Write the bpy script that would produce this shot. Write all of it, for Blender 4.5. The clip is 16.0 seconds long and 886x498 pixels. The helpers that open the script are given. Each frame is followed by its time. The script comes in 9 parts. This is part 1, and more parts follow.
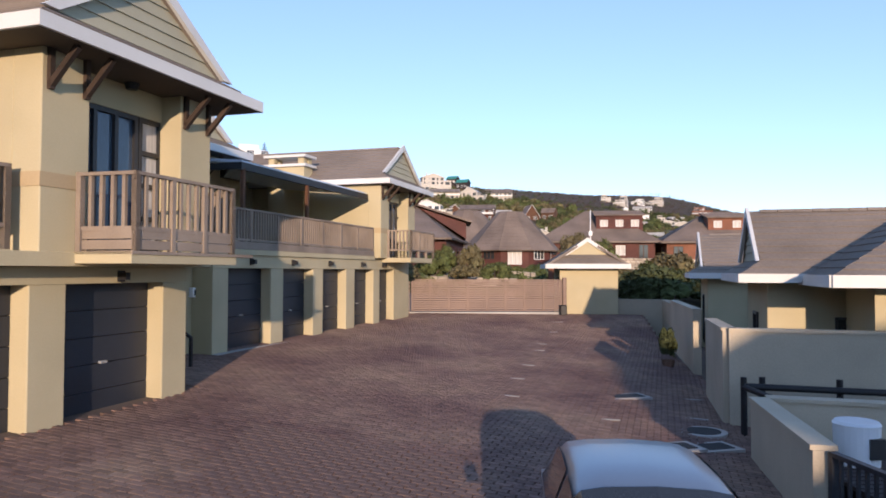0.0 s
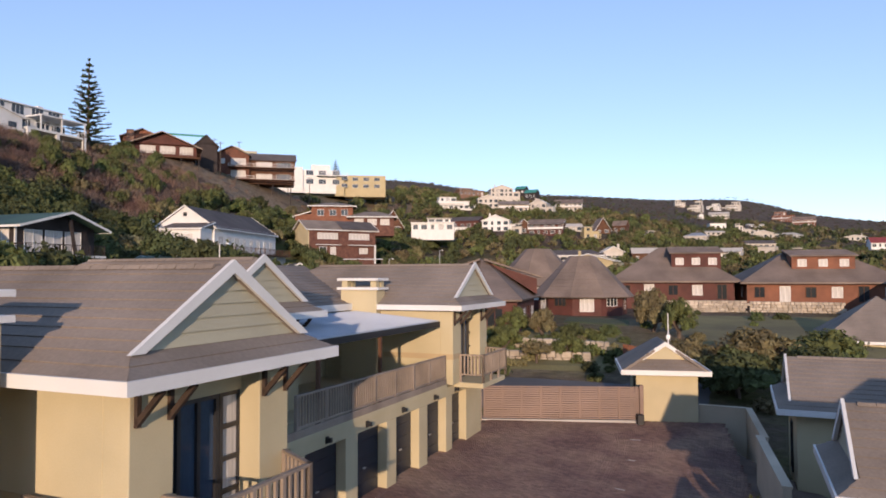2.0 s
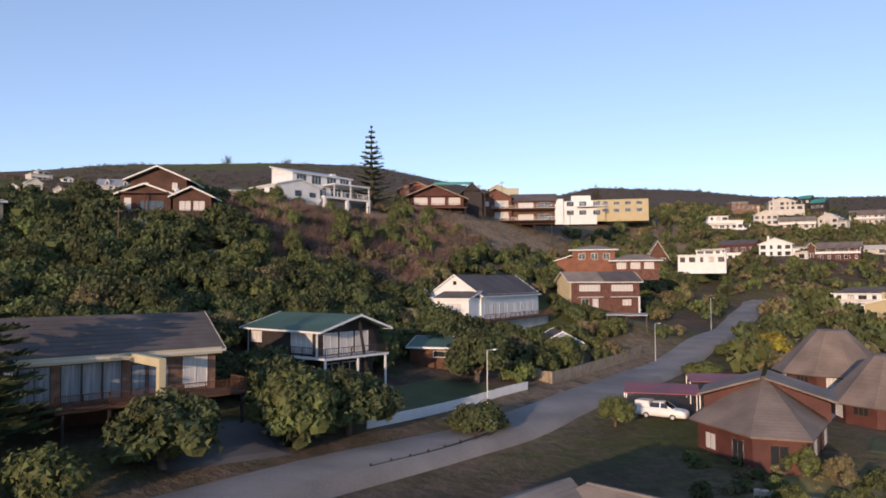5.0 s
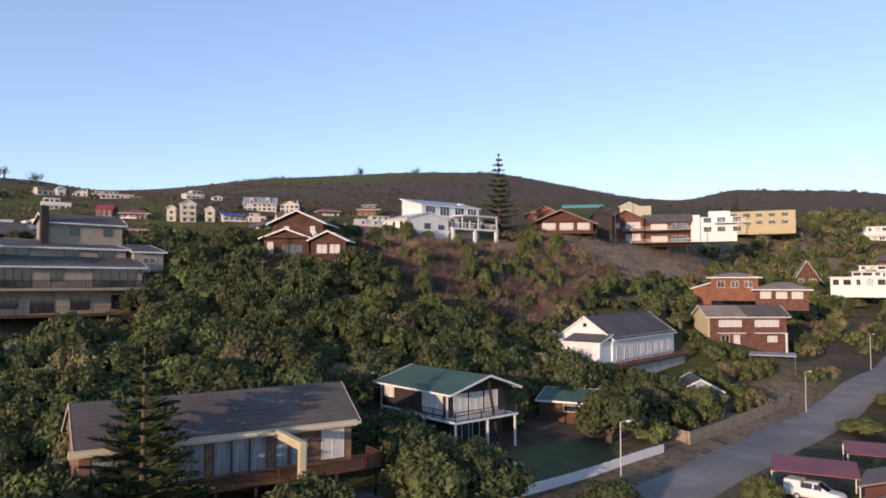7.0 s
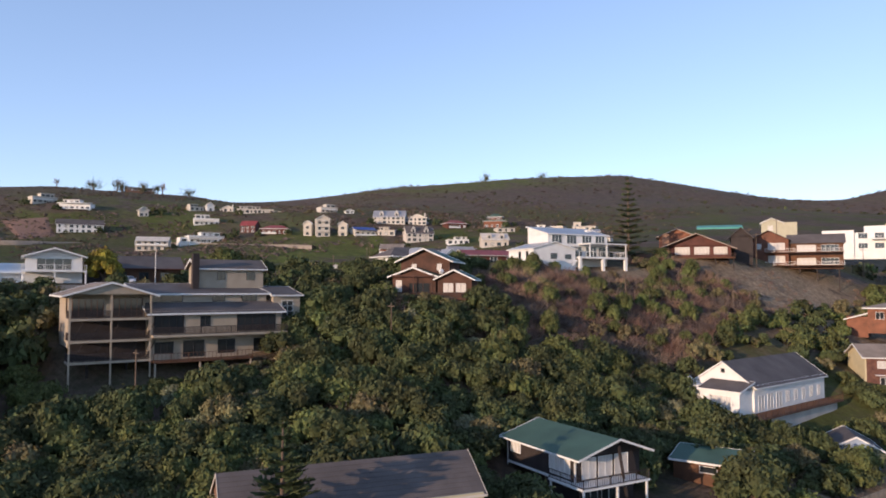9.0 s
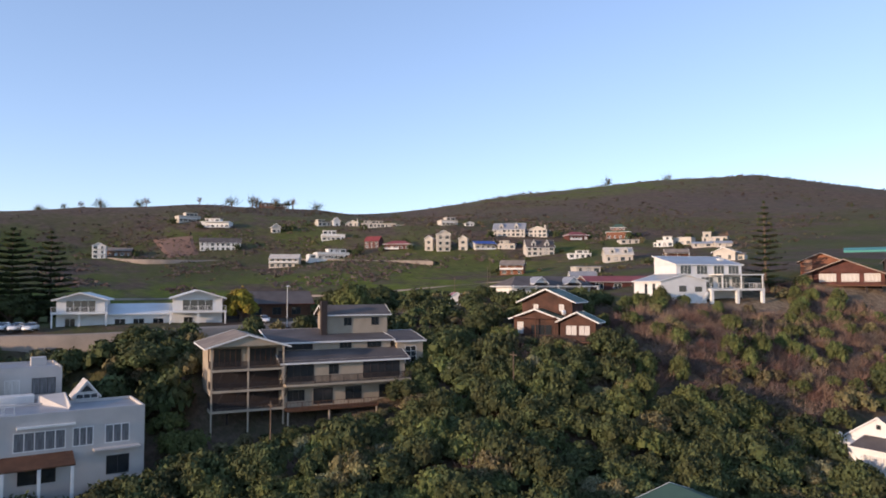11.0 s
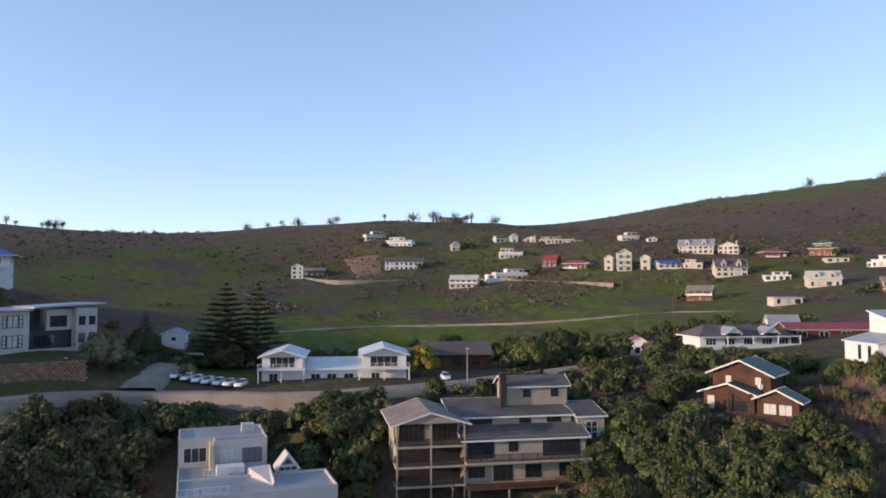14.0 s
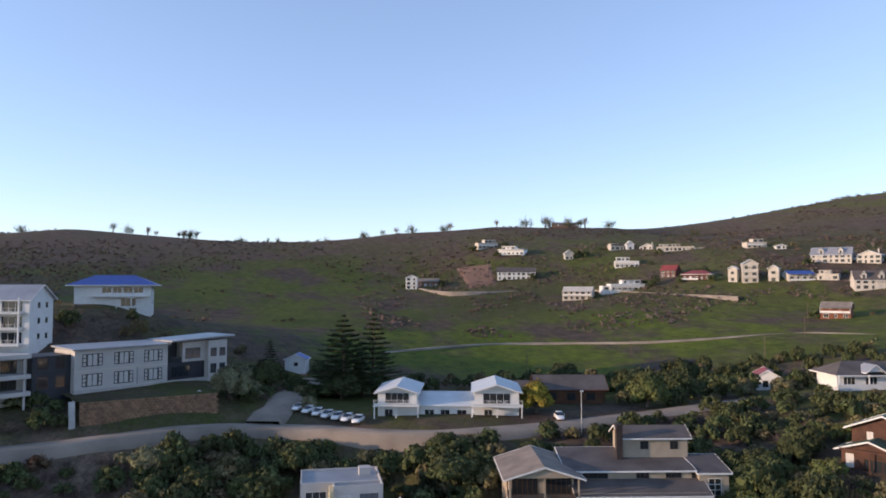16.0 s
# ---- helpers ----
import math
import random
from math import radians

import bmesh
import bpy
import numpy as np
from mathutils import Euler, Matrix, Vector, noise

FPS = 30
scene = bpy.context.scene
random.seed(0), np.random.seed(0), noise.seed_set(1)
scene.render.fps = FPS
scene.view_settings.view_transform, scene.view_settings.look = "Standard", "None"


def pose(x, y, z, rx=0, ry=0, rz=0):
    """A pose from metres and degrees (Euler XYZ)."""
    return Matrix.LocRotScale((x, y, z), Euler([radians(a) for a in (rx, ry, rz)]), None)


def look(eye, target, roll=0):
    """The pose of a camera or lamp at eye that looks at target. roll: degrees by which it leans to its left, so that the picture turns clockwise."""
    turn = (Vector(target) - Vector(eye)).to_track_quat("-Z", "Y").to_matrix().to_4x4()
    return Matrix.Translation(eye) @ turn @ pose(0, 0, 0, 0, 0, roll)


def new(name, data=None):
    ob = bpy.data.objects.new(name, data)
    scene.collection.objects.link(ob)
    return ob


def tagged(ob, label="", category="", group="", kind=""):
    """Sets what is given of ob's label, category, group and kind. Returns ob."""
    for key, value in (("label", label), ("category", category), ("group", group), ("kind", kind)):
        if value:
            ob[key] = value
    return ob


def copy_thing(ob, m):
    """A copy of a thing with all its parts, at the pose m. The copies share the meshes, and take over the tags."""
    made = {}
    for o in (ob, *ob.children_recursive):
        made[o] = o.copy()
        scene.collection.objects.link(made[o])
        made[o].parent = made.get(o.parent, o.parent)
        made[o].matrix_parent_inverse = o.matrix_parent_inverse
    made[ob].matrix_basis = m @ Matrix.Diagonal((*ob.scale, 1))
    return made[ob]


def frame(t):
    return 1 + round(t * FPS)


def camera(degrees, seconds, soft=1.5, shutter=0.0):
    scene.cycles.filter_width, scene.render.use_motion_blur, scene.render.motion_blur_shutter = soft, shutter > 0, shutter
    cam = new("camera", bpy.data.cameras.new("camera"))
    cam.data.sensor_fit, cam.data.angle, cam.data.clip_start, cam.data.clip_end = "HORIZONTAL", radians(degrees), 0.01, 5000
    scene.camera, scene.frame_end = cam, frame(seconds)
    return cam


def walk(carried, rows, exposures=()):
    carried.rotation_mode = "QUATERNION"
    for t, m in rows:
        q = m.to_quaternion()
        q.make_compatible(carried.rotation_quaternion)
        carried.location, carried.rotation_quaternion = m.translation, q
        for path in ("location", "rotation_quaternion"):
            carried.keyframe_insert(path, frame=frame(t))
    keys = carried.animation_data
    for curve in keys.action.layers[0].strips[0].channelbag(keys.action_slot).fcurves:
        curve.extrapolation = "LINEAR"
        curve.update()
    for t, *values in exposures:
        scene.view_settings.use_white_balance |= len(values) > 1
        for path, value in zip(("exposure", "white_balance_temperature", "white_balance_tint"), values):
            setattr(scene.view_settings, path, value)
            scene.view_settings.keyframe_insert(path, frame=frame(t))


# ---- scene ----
cam = camera(64.26, 16.0, soft=1.8)
# seconds, x, y, z, yaw, pitch, roll
ROWS = [
    (0, 0.001, 0.001, 2.600, -0.011, 1.807, 0.124),
    (0.5, 0.004, -0.014, 3.464, -0.004, 1.943, 0.036),
    (1, -0.009, -0.011, 4.547, 0.206, 2.036, -0.086),
    (1.5, -0.044, -0.010, 5.672, 1.363, 2.102, -0.153),
    (2, -0.117, 0.044, 7.224, 5.579, 2.179, -0.147),
    (2.5, -0.096, 0.096, 8.770, 10.026, 2.265, -0.105),
    (3, -0.063, 0.044, 10.196, 13.727, 2.358, -0.098),
    (3.5, -0.075, -0.010, 11.670, 17.117, 2.473, -0.147),
    (4, -0.095, -0.120, 13.334, 20.509, 2.566, -0.197),
    (6.5, -0.199, -0.510, 21.398, 34.346, 2.797, -0.097),
    (7, -0.214, -0.519, 22.861, 36.852, 2.852, -0.057),
    (7.5, -0.262, -0.498, 24.287, 39.341, 2.894, -0.019),
    (8, -0.260, -0.491, 25.838, 42.087, 2.957, 0.014),
    (8.5, -0.198, -0.506, 27.385, 44.578, 2.954, 0.063),
    (9, -0.113, -0.512, 28.921, 47.088, 2.933, 0.146),
    (11.5, -0.507, -0.413, 37.208, 59.342, 3.134, -0.133),
    (12, -0.544, -0.402, 39.049, 61.893, 3.152, -0.080),
    (12.5, -0.521, -0.435, 40.803, 64.180, 3.141, -0.029),
    (13, -0.492, -0.467, 42.569, 66.457, 3.145, 0.022),
    (13.5, -0.482, -0.466, 44.448, 68.965, 3.160, 0.044),
    (14, -0.467, -0.465, 46.202, 71.187, 3.127, 0.049),
    (14.5, -0.463, -0.449, 48.129, 73.580, 3.099, 0.029),
    (15, -0.432, -0.392, 49.923, 75.758, 3.048, 0.006),
    (15.5, -0.389, -0.348, 51.688, 77.923, 2.999, -0.016),
    (16, -0.278, -0.290, 53.600, 80.315, 2.976, -0.040),
]
EXPOSURES = [(0, 0.6, 5800, 18), (1.5, 0.43, 5950, 19), (2.5, 0.36, 6150, 21), (4, 0.34, 6200, 21), (7, 0.5, 6200, 21), (9, 0.55, 6200, 21), (12.5, 0.6, 6250, 20), (16, 0.62, 6250, 20)]
walk(cam, [(t, pose(x, y, z, 90 + p, 0, w) @ pose(0, 0, 0, 0, 0, r)) for t, x, y, z, w, p, r in ROWS], EXPOSURES)

# ---- light ----
SUN_AZ, SUN_EL = radians(177.5), radians(8.8)      # the sun stands low behind the first view
sun = new("sun", bpy.data.lights.new("sun", "SUN"))
sun.data.energy, sun.data.angle, sun.data.color = 3.6, radians(0.6), (1.0, 0.73, 0.46)
sun_dir = Vector((math.sin(SUN_AZ) * math.cos(SUN_EL), math.cos(SUN_AZ) * math.cos(SUN_EL), math.sin(SUN_EL)))
sun.matrix_world = look(sun_dir * 300, (0, 0, 0))
world = bpy.data.worlds.new("sky")
scene.world = world
world.use_nodes = True
wn = world.node_tree.nodes
sky = wn.new("ShaderNodeTexSky")
sky.sky_type, sky.sun_disc = "NISHITA", False
sky.sun_elevation, sky.sun_rotation = SUN_EL + radians(6), SUN_AZ
sky.air_density, sky.dust_density, sky.ozone_density = 0.85, 0.1, 2.8
sky_gamma = wn.new("ShaderNodeGamma")                  # a gamma below one flattens the sky's gradient
sky_gamma.inputs[1].default_value = 0.70
world.node_tree.links.new(sky.outputs[0], sky_gamma.inputs[0])
world.node_tree.links.new(sky_gamma.outputs[0], wn["Background"].inputs[0])
wn["Background"].inputs[1].default_value = 0.245


# ---- materials ----
def mat(name, col, rough=0.85, var=0.12, scale=3.0, bump=0.15, metal=0.0, fine=40.0, col2=None, island=0.0, stretch=(1, 1, 1), spec=0.4, hue=0.0):
    """A surface with broad stains and fine grain; island: how far loose pieces differ."""
    m = bpy.data.materials.new(name)
    m.use_nodes = True
    nt = m.node_tree
    n, link = nt.nodes, nt.links.new
    b = n["Principled BSDF"]
    b.inputs["Roughness"].default_value, b.inputs["Metallic"].default_value = rough, metal
    b.inputs["Specular IOR Level"].default_value = spec
    tc, mp = n.new("ShaderNodeTexCoord"), n.new("ShaderNodeMapping")
    mp.inputs["Scale"].default_value = stretch
    link(tc.outputs["Object"], mp.inputs["Vector"])
    big, small = n.new("ShaderNodeTexNoise"), n.new("ShaderNodeTexNoise")
    big.inputs["Scale"].default_value, small.inputs["Scale"].default_value = scale * 0.35, fine
    big.inputs["Detail"].default_value = 5
    link(mp.outputs[0], big.inputs["Vector"])
    link(mp.outputs[0], small.inputs["Vector"])
    add = n.new("ShaderNodeMath")
    add.operation = "MULTIPLY_ADD"
    add.inputs[1].default_value = 0.35
    link(small.outputs["Fac"], add.inputs[0])
    link(big.outputs["Fac"], add.inputs[2])
    ramp = n.new("ShaderNodeValToRGB")
    c2 = col2 or tuple(c * (1 - 2.2 * var) for c in col)
    ramp.color_ramp.elements[0].position, ramp.color_ramp.elements[1].position = 0.42, 0.92
    ramp.color_ramp.elements[0].color = (*c2, 1)
    ramp.color_ramp.elements[1].color = (*(min(1, c * (1 + var)) for c in col), 1)
    link(add.outputs[0], ramp.inputs["Fac"])
    last = ramp.outputs["Color"]
    if island:
        geo, hsv, mr = n.new("ShaderNodeNewGeometry"), n.new("ShaderNodeHueSaturation"), n.new("ShaderNodeMapRange")
        mr.inputs["To Min"].default_value, mr.inputs["To Max"].default_value = 1 - island, 1 + island
        link(geo.outputs["Random Per Island"], mr.inputs["Value"])
        link(mr.outputs[0], hsv.inputs["Value"])
        if hue:
            tone = n.new("ShaderNodeMapRange")
            tone.inputs["To Min"].default_value, tone.inputs["To Max"].default_value = 0.5 - hue, 0.5 + hue
            tone.inputs["From Min"].default_value, tone.inputs["From Max"].default_value = 0.3, 0.7
            link(big.outputs["Fac"], tone.inputs["Value"])
            link(tone.outputs[0], hsv.inputs["Hue"])
        link(last, hsv.inputs["Color"])
        last = hsv.outputs["Color"]
    link(last, b.inputs["Base Color"])
    if bump:
        bp = n.new("ShaderNodeBump")
        bp.inputs["Strength"].default_value, bp.inputs["Distance"].default_value = bump, 0.02
        link(small.outputs["Fac"], bp.inputs["Height"])
        link(bp.outputs[0], b.inputs["Normal"])
    return m


def glass_mat(name, col, rough=0.05):
    m = mat(name, col, rough, 0.25, 0.8, 0.0, spec=0.8)
    return m


CREAM = mat("cream_plaster", (0.485, 0.42, 0.265), 0.9, 0.06, 2.0, 0.12)
BAND = mat("beige_band", (0.44, 0.34, 0.20), 0.9, 0.06, 2.0, 0.1)
BOUNDARY = mat("boundary_plaster", (0.50, 0.43, 0.32), 0.9, 0.10, 1.5, 0.12)
WHITE = mat("white_paint", (0.66, 0.66, 0.64), 0.6, 0.05, 2.0, 0.05)
OFFWHITE = mat("offwhite_plaster", (0.52, 0.48, 0.42), 0.85, 0.08, 1.2, 0.1)
TILE = mat("brown_grey_roof_tile", (0.245, 0.205, 0.17), 0.85, 0.16, 1.2, 0.3, fine=14, spec=0.22)
TILE_DARK = mat("dark_slate_roof", (0.115, 0.10, 0.095), 0.85, 0.15, 1.0, 0.3, fine=10, spec=0.2)
SHINGLE = mat("brown_shingle_roof", (0.20, 0.155, 0.125), 0.85, 0.2, 1.0, 0.4, fine=8)
GREEN_TIN = mat("green_sheet_roof", (0.05, 0.10, 0.07), 0.6, 0.12, 1.0, 0.1)
RED_TIN = mat("red_sheet_roof", (0.25, 0.05, 0.045), 0.55, 0.15, 1.0, 0.1)
BLUE_TIN = mat("blue_sheet_roof", (0.03, 0.07, 0.30), 0.45, 0.1, 1.0, 0.1)
TEAL_TIN = mat("teal_sheet_roof", (0.05, 0.25, 0.21), 0.5, 0.1, 1.0, 0.1)
GREY_TIN = mat("grey_sheet_roof", (0.30, 0.31, 0.33), 0.4, 0.1, 1.0, 0.1, metal=0.2)
PERGOLA = mat("pale_sheet_roof", (0.50, 0.55, 0.62), 0.35, 0.08, 0.6, 0.05, metal=0.3)
# soffit colour darkened for the shade under the eaves
SOFFIT = mat("shaded_soffit_board", (0.10, 0.08, 0.062), 0.85, 0.12, 2.0, 0.1)
# door glass with the sky's blue reflection put into its base colour
SKYGLASS = mat("sky_reflection_glass", (0.055, 0.085, 0.13), 0.08, 0.25, 1.5, 0.0, spec=0.8, stretch=(5, 5, 0.3))
CLADDING = mat("olive_board_cladding", (0.40, 0.38, 0.28), 0.8, 0.06, 2.0, 0.1)
TIMBER_DARK = mat("dark_bracket_timber", (0.05, 0.032, 0.022), 0.8, 0.2, 4.0, 0.3)
RAIL = mat("weathered_grey_timber", (0.28, 0.225, 0.175), 0.85, 0.15, 3.0, 0.3)
REDWOOD = mat("red_brown_timber", (0.10, 0.034, 0.026), 0.75, 0.2, 2.0, 0.3)
ORANGEWOOD = mat("orange_brown_timber", (0.20, 0.075, 0.038), 0.7, 0.2, 2.0, 0.3)
RUST = mat("rust_brown_timber", (0.145, 0.058, 0.034), 0.75, 0.2, 2.0, 0.3)
BROWNWOOD = mat("brown_timber", (0.11, 0.05, 0.025), 0.8, 0.2, 2.0, 0.3)
BLACKWOOD = mat("black_brown_timber", (0.035, 0.026, 0.024), 0.75, 0.2, 2.0, 0.3)
REDBRICK = mat("dark_red_brick", (0.135, 0.062, 0.045), 0.85, 0.25, 4.0, 0.4, fine=12)
# glass with a pale, upright-streaked base colour
PALEGLASS = mat("pale_streaked_glass", (0.24, 0.265, 0.29), 0.15, 0.25, 2.0, 0.0, spec=0.7, stretch=(6, 6, 0.3))
BRICK = mat("brown_face_brick", (0.21, 0.12, 0.08), 0.85, 0.25, 4.0, 0.4, fine=12)
FENCEPALE = mat("bleached_timber", (0.33, 0.26, 0.21), 0.85, 0.15, 2.0, 0.2)
STONE = mat("pale_stone", (0.42, 0.36, 0.28), 0.9, 0.2, 2.0, 0.5, fine=5, island=0.25)
CONCRETE = mat("grey_concrete", (0.42, 0.40, 0.37), 0.9, 0.15, 1.0, 0.2)
CHARCOAL = mat("charcoal_door_steel", (0.028, 0.032, 0.042), 0.45, 0.2, 1.5, 0.1)
DARKFRAME = mat("dark_aluminium", (0.03, 0.03, 0.032), 0.4, 0.1, 2.0, 0.0)
BLACK = mat("black_steel", (0.015, 0.015, 0.017), 0.5, 0.1, 2.0, 0.0)
GLASS = glass_mat("window_glass", (0.03, 0.035, 0.04))
CURTAIN = mat("pale_curtain", (0.55, 0.53, 0.50), 0.9, 0.15, 8.0, 0.0, stretch=(6, 6, 0.3))
ASPHALT = mat("worn_asphalt", (0.108, 0.102, 0.10), 0.9, 0.2, 0.5, 0.3, fine=30)
TARROAD = mat("pale_worn_tar", (0.205, 0.19, 0.175), 0.92, 0.22, 0.5, 0.3, fine=6, col2=(0.13, 0.12, 0.112))
DIRTROAD = mat("pale_dirt_road", (0.27, 0.225, 0.18), 0.95, 0.2, 0.4, 0.3, fine=10)
STEEL = mat("galvanised_steel", (0.55, 0.55, 0.53), 0.45, 0.1, 2.0, 0.0, metal=0.5)
GATE = mat("brown_gate_steel", (0.22, 0.15, 0.115), 0.6, 0.1, 2.0, 0.05)
CARPAINT = mat("silver_car_paint", (0.24, 0.28, 0.33), 0.3, 0.04, 1.0, 0.0, metal=0.55)
CARWHITE = mat("white_car_paint", (0.75, 0.75, 0.74), 0.25, 0.03, 1.0, 0.0)
RUBBER = mat("black_rubber", (0.02, 0.02, 0.02), 0.8, 0.1, 2.0, 0.0)
PLASTIC = mat("white_plastic", (0.75, 0.76, 0.78), 0.4, 0.04, 2.0, 0.0)
BARK = mat("grey_brown_bark", (0.13, 0.095, 0.07), 0.95, 0.25, 4.0, 0.6)


# ---- mesh tools ----
class MB:
    """Collects corners and faces of one mesh."""

    def __init__(self):
        self.v, self.f = [], []

    def poly(self, *pts):
        k = len(self.v)
        self.v += [tuple(p) for p in pts]
        self.f.append(tuple(range(k, k + len(pts))))
        return self

    def box(self, x0, x1, y0, y1, z0, z1):
        k = len(self.v)
        self.v += [(x, y, z) for z in (z0, z1) for x, y in ((x0, y0), (x1, y0), (x1, y1), (x0, y1))]
        self.f += [tuple(k + i for i in q) for q in ((3, 2, 1, 0), (4, 5, 6, 7), (0, 1, 5, 4), (1, 2, 6, 5), (2, 3, 7, 6), (3, 0, 4, 7))]
        return self

    def bbox(self, x0, x1, y0, y1, z0, z1, b=0.02):
        """A box with chamfered upright and top edges."""
        r = [(x0 + b, y0), (x1 - b, y0), (x1, y0 + b), (x1, y1 - b), (x1 - b, y1), (x0 + b, y1), (x0, y1 - b), (x0, y0 + b)]
        i = [(x0 + b, y0 + b), (x1 - b, y0 + b), (x1 - b, y0 + b), (x1 - b, y1 - b), (x1 - b, y1 - b), (x0 + b, y1 - b), (x0 + b, y1 - b), (x0 + b, y0 + b)]
        k = len(self.v)
        self.v += [(*p, z0) for p in r] + [(*p, z1 - b) for p in r] + [(*p, z1) for p in i]
        for a in range(8):
            c = (a + 1) % 8
            self.f += [(k + a, k + c, k + 8 + c, k + 8 + a), (k + 8 + a, k + 8 + c, k + 16 + c, k + 16 + a)]
        self.f += [tuple(k + 7 - a for a in range(8)), (k + 16, k + 17, k + 19, k + 21)]
        return self

    def prism(self, pts, dirv):
        """An extruded flat polygon."""
        k, n = len(self.v), len(pts)
        self.v += [tuple(p) for p in pts] + [tuple(Vector(p) + Vector(dirv)) for p in pts]
        self.f += [tuple(k + n - 1 - i for i in range(n)), tuple(k + n + i for i in range(n))]
        self.f += [(k + i, k + (i + 1) % n, k + n + (i + 1) % n, k + n + i) for i in range(n)]
        return self

    def beam(self, p0, p1, w, h):
        """A squared bar from p0 to p1."""
        a, b = Vector(p0), Vector(p1)
        d = (b - a).normalized()
        side = d.cross(Vector((0, 0, 1)))
        side = (side if side.length > 0.05 else Vector((1, 0, 0))).normalized() * w / 2
        up = side.cross(d).normalized() * h / 2
        return self.prism([a - side - up, a + side - up, a + side + up, a - side + up], b - a)

    def cyl(self, p0, p1, r0, r1=None, n=8):
        a, b = Vector(p0), Vector(p1)
        r1 = r0 if r1 is None else r1
        d = (b - a).normalized()
        s = d.orthogonal().normalized()
        o = d.cross(s)
        k = len(self.v)
        for c, r in ((a, r0), (b, r1)):
            self.v += [tuple(c + (s * math.cos(2 * math.pi * i / n) + o * math.sin(2 * math.pi * i / n)) * r) for i in range(n)]
        self.f += [(k + i, k + (i + 1) % n, k + n + (i + 1) % n, k + n + i) for i in range(n)]
        self.f += [tuple(k + n - 1 - i for i in range(n)), tuple(k + n + i for i in range(n))]
        return self

    def slope(self, a, b, c, d, course=0.0, thick=0.06, lift=0.02):
        """A roof plane: a-b its eave, d-c its ridge; laid in courses, each lapping over the one below."""
        a, b, c, d = (Vector(p) for p in (a, b, c, d))
        nrm = (b - a).cross(d - a if (d - a).length > 0.01 else c - a).normalized()
        if nrm.z < 0:
            nrm = -nrm
        rise = max((d - a).length, (c - b).length) if (d - c).length > 0.05 else (((c + d) / 2) - (a + b) / 2).length
        n = max(1, round(rise / course)) if course else 1
        for i in range(n):
            f0, f1 = i / n, (i + 1) / n
            p, q, r, s = a.lerp(d, f0), b.lerp(c, f0), b.lerp(c, f1), a.lerp(d, f1)
            up = nrm * (lift if course else 0.0)
            if (r - s).length < 1e-4:
                self.poly(p + up, q + up, r)
            else:
                self.poly(p + up, q + up, r, s)
            if course or i == 0:
                self.poly(p - nrm * (thick if i == 0 else 0), q - nrm * (thick if i == 0 else 0), q + up, p + up)
                self.poly(p, p + up, s), self.poly(q + up, q, r)
        low = nrm * thick
        if (d - c).length < 1e-4:
            self.poly(b - low, a - low, d - low)
        else:
            self.poly(b - low, a - low, d - low, c - low)
        self.poly(a - low, a, d, d - low), self.poly(b, b - low, c - low, c)
        return self

    def mesh(self, name):
        me = bpy.data.meshes.new(name)
        me.from_pydata(self.v, [], self.f)
        me.update()
        return me


def thing(name, x, y, z, rot, label, category, group="", kind=""):
    ob = new(name)
    ob.matrix_basis = pose(x, y, z, 0, 0, rot)
    return tagged(ob, label, category, group, kind)


def part(name, mb, material, parent=None, label="", loc=None):
    me = mb if isinstance(mb, bpy.types.Mesh) else mb.mesh(name)
    if not me.materials:
        me.materials.append(material)
    ob = new(name, me)
    ob.parent = parent
    if loc is not None:
        ob.matrix_basis = loc
    return tagged(ob, label)


WINS = {}


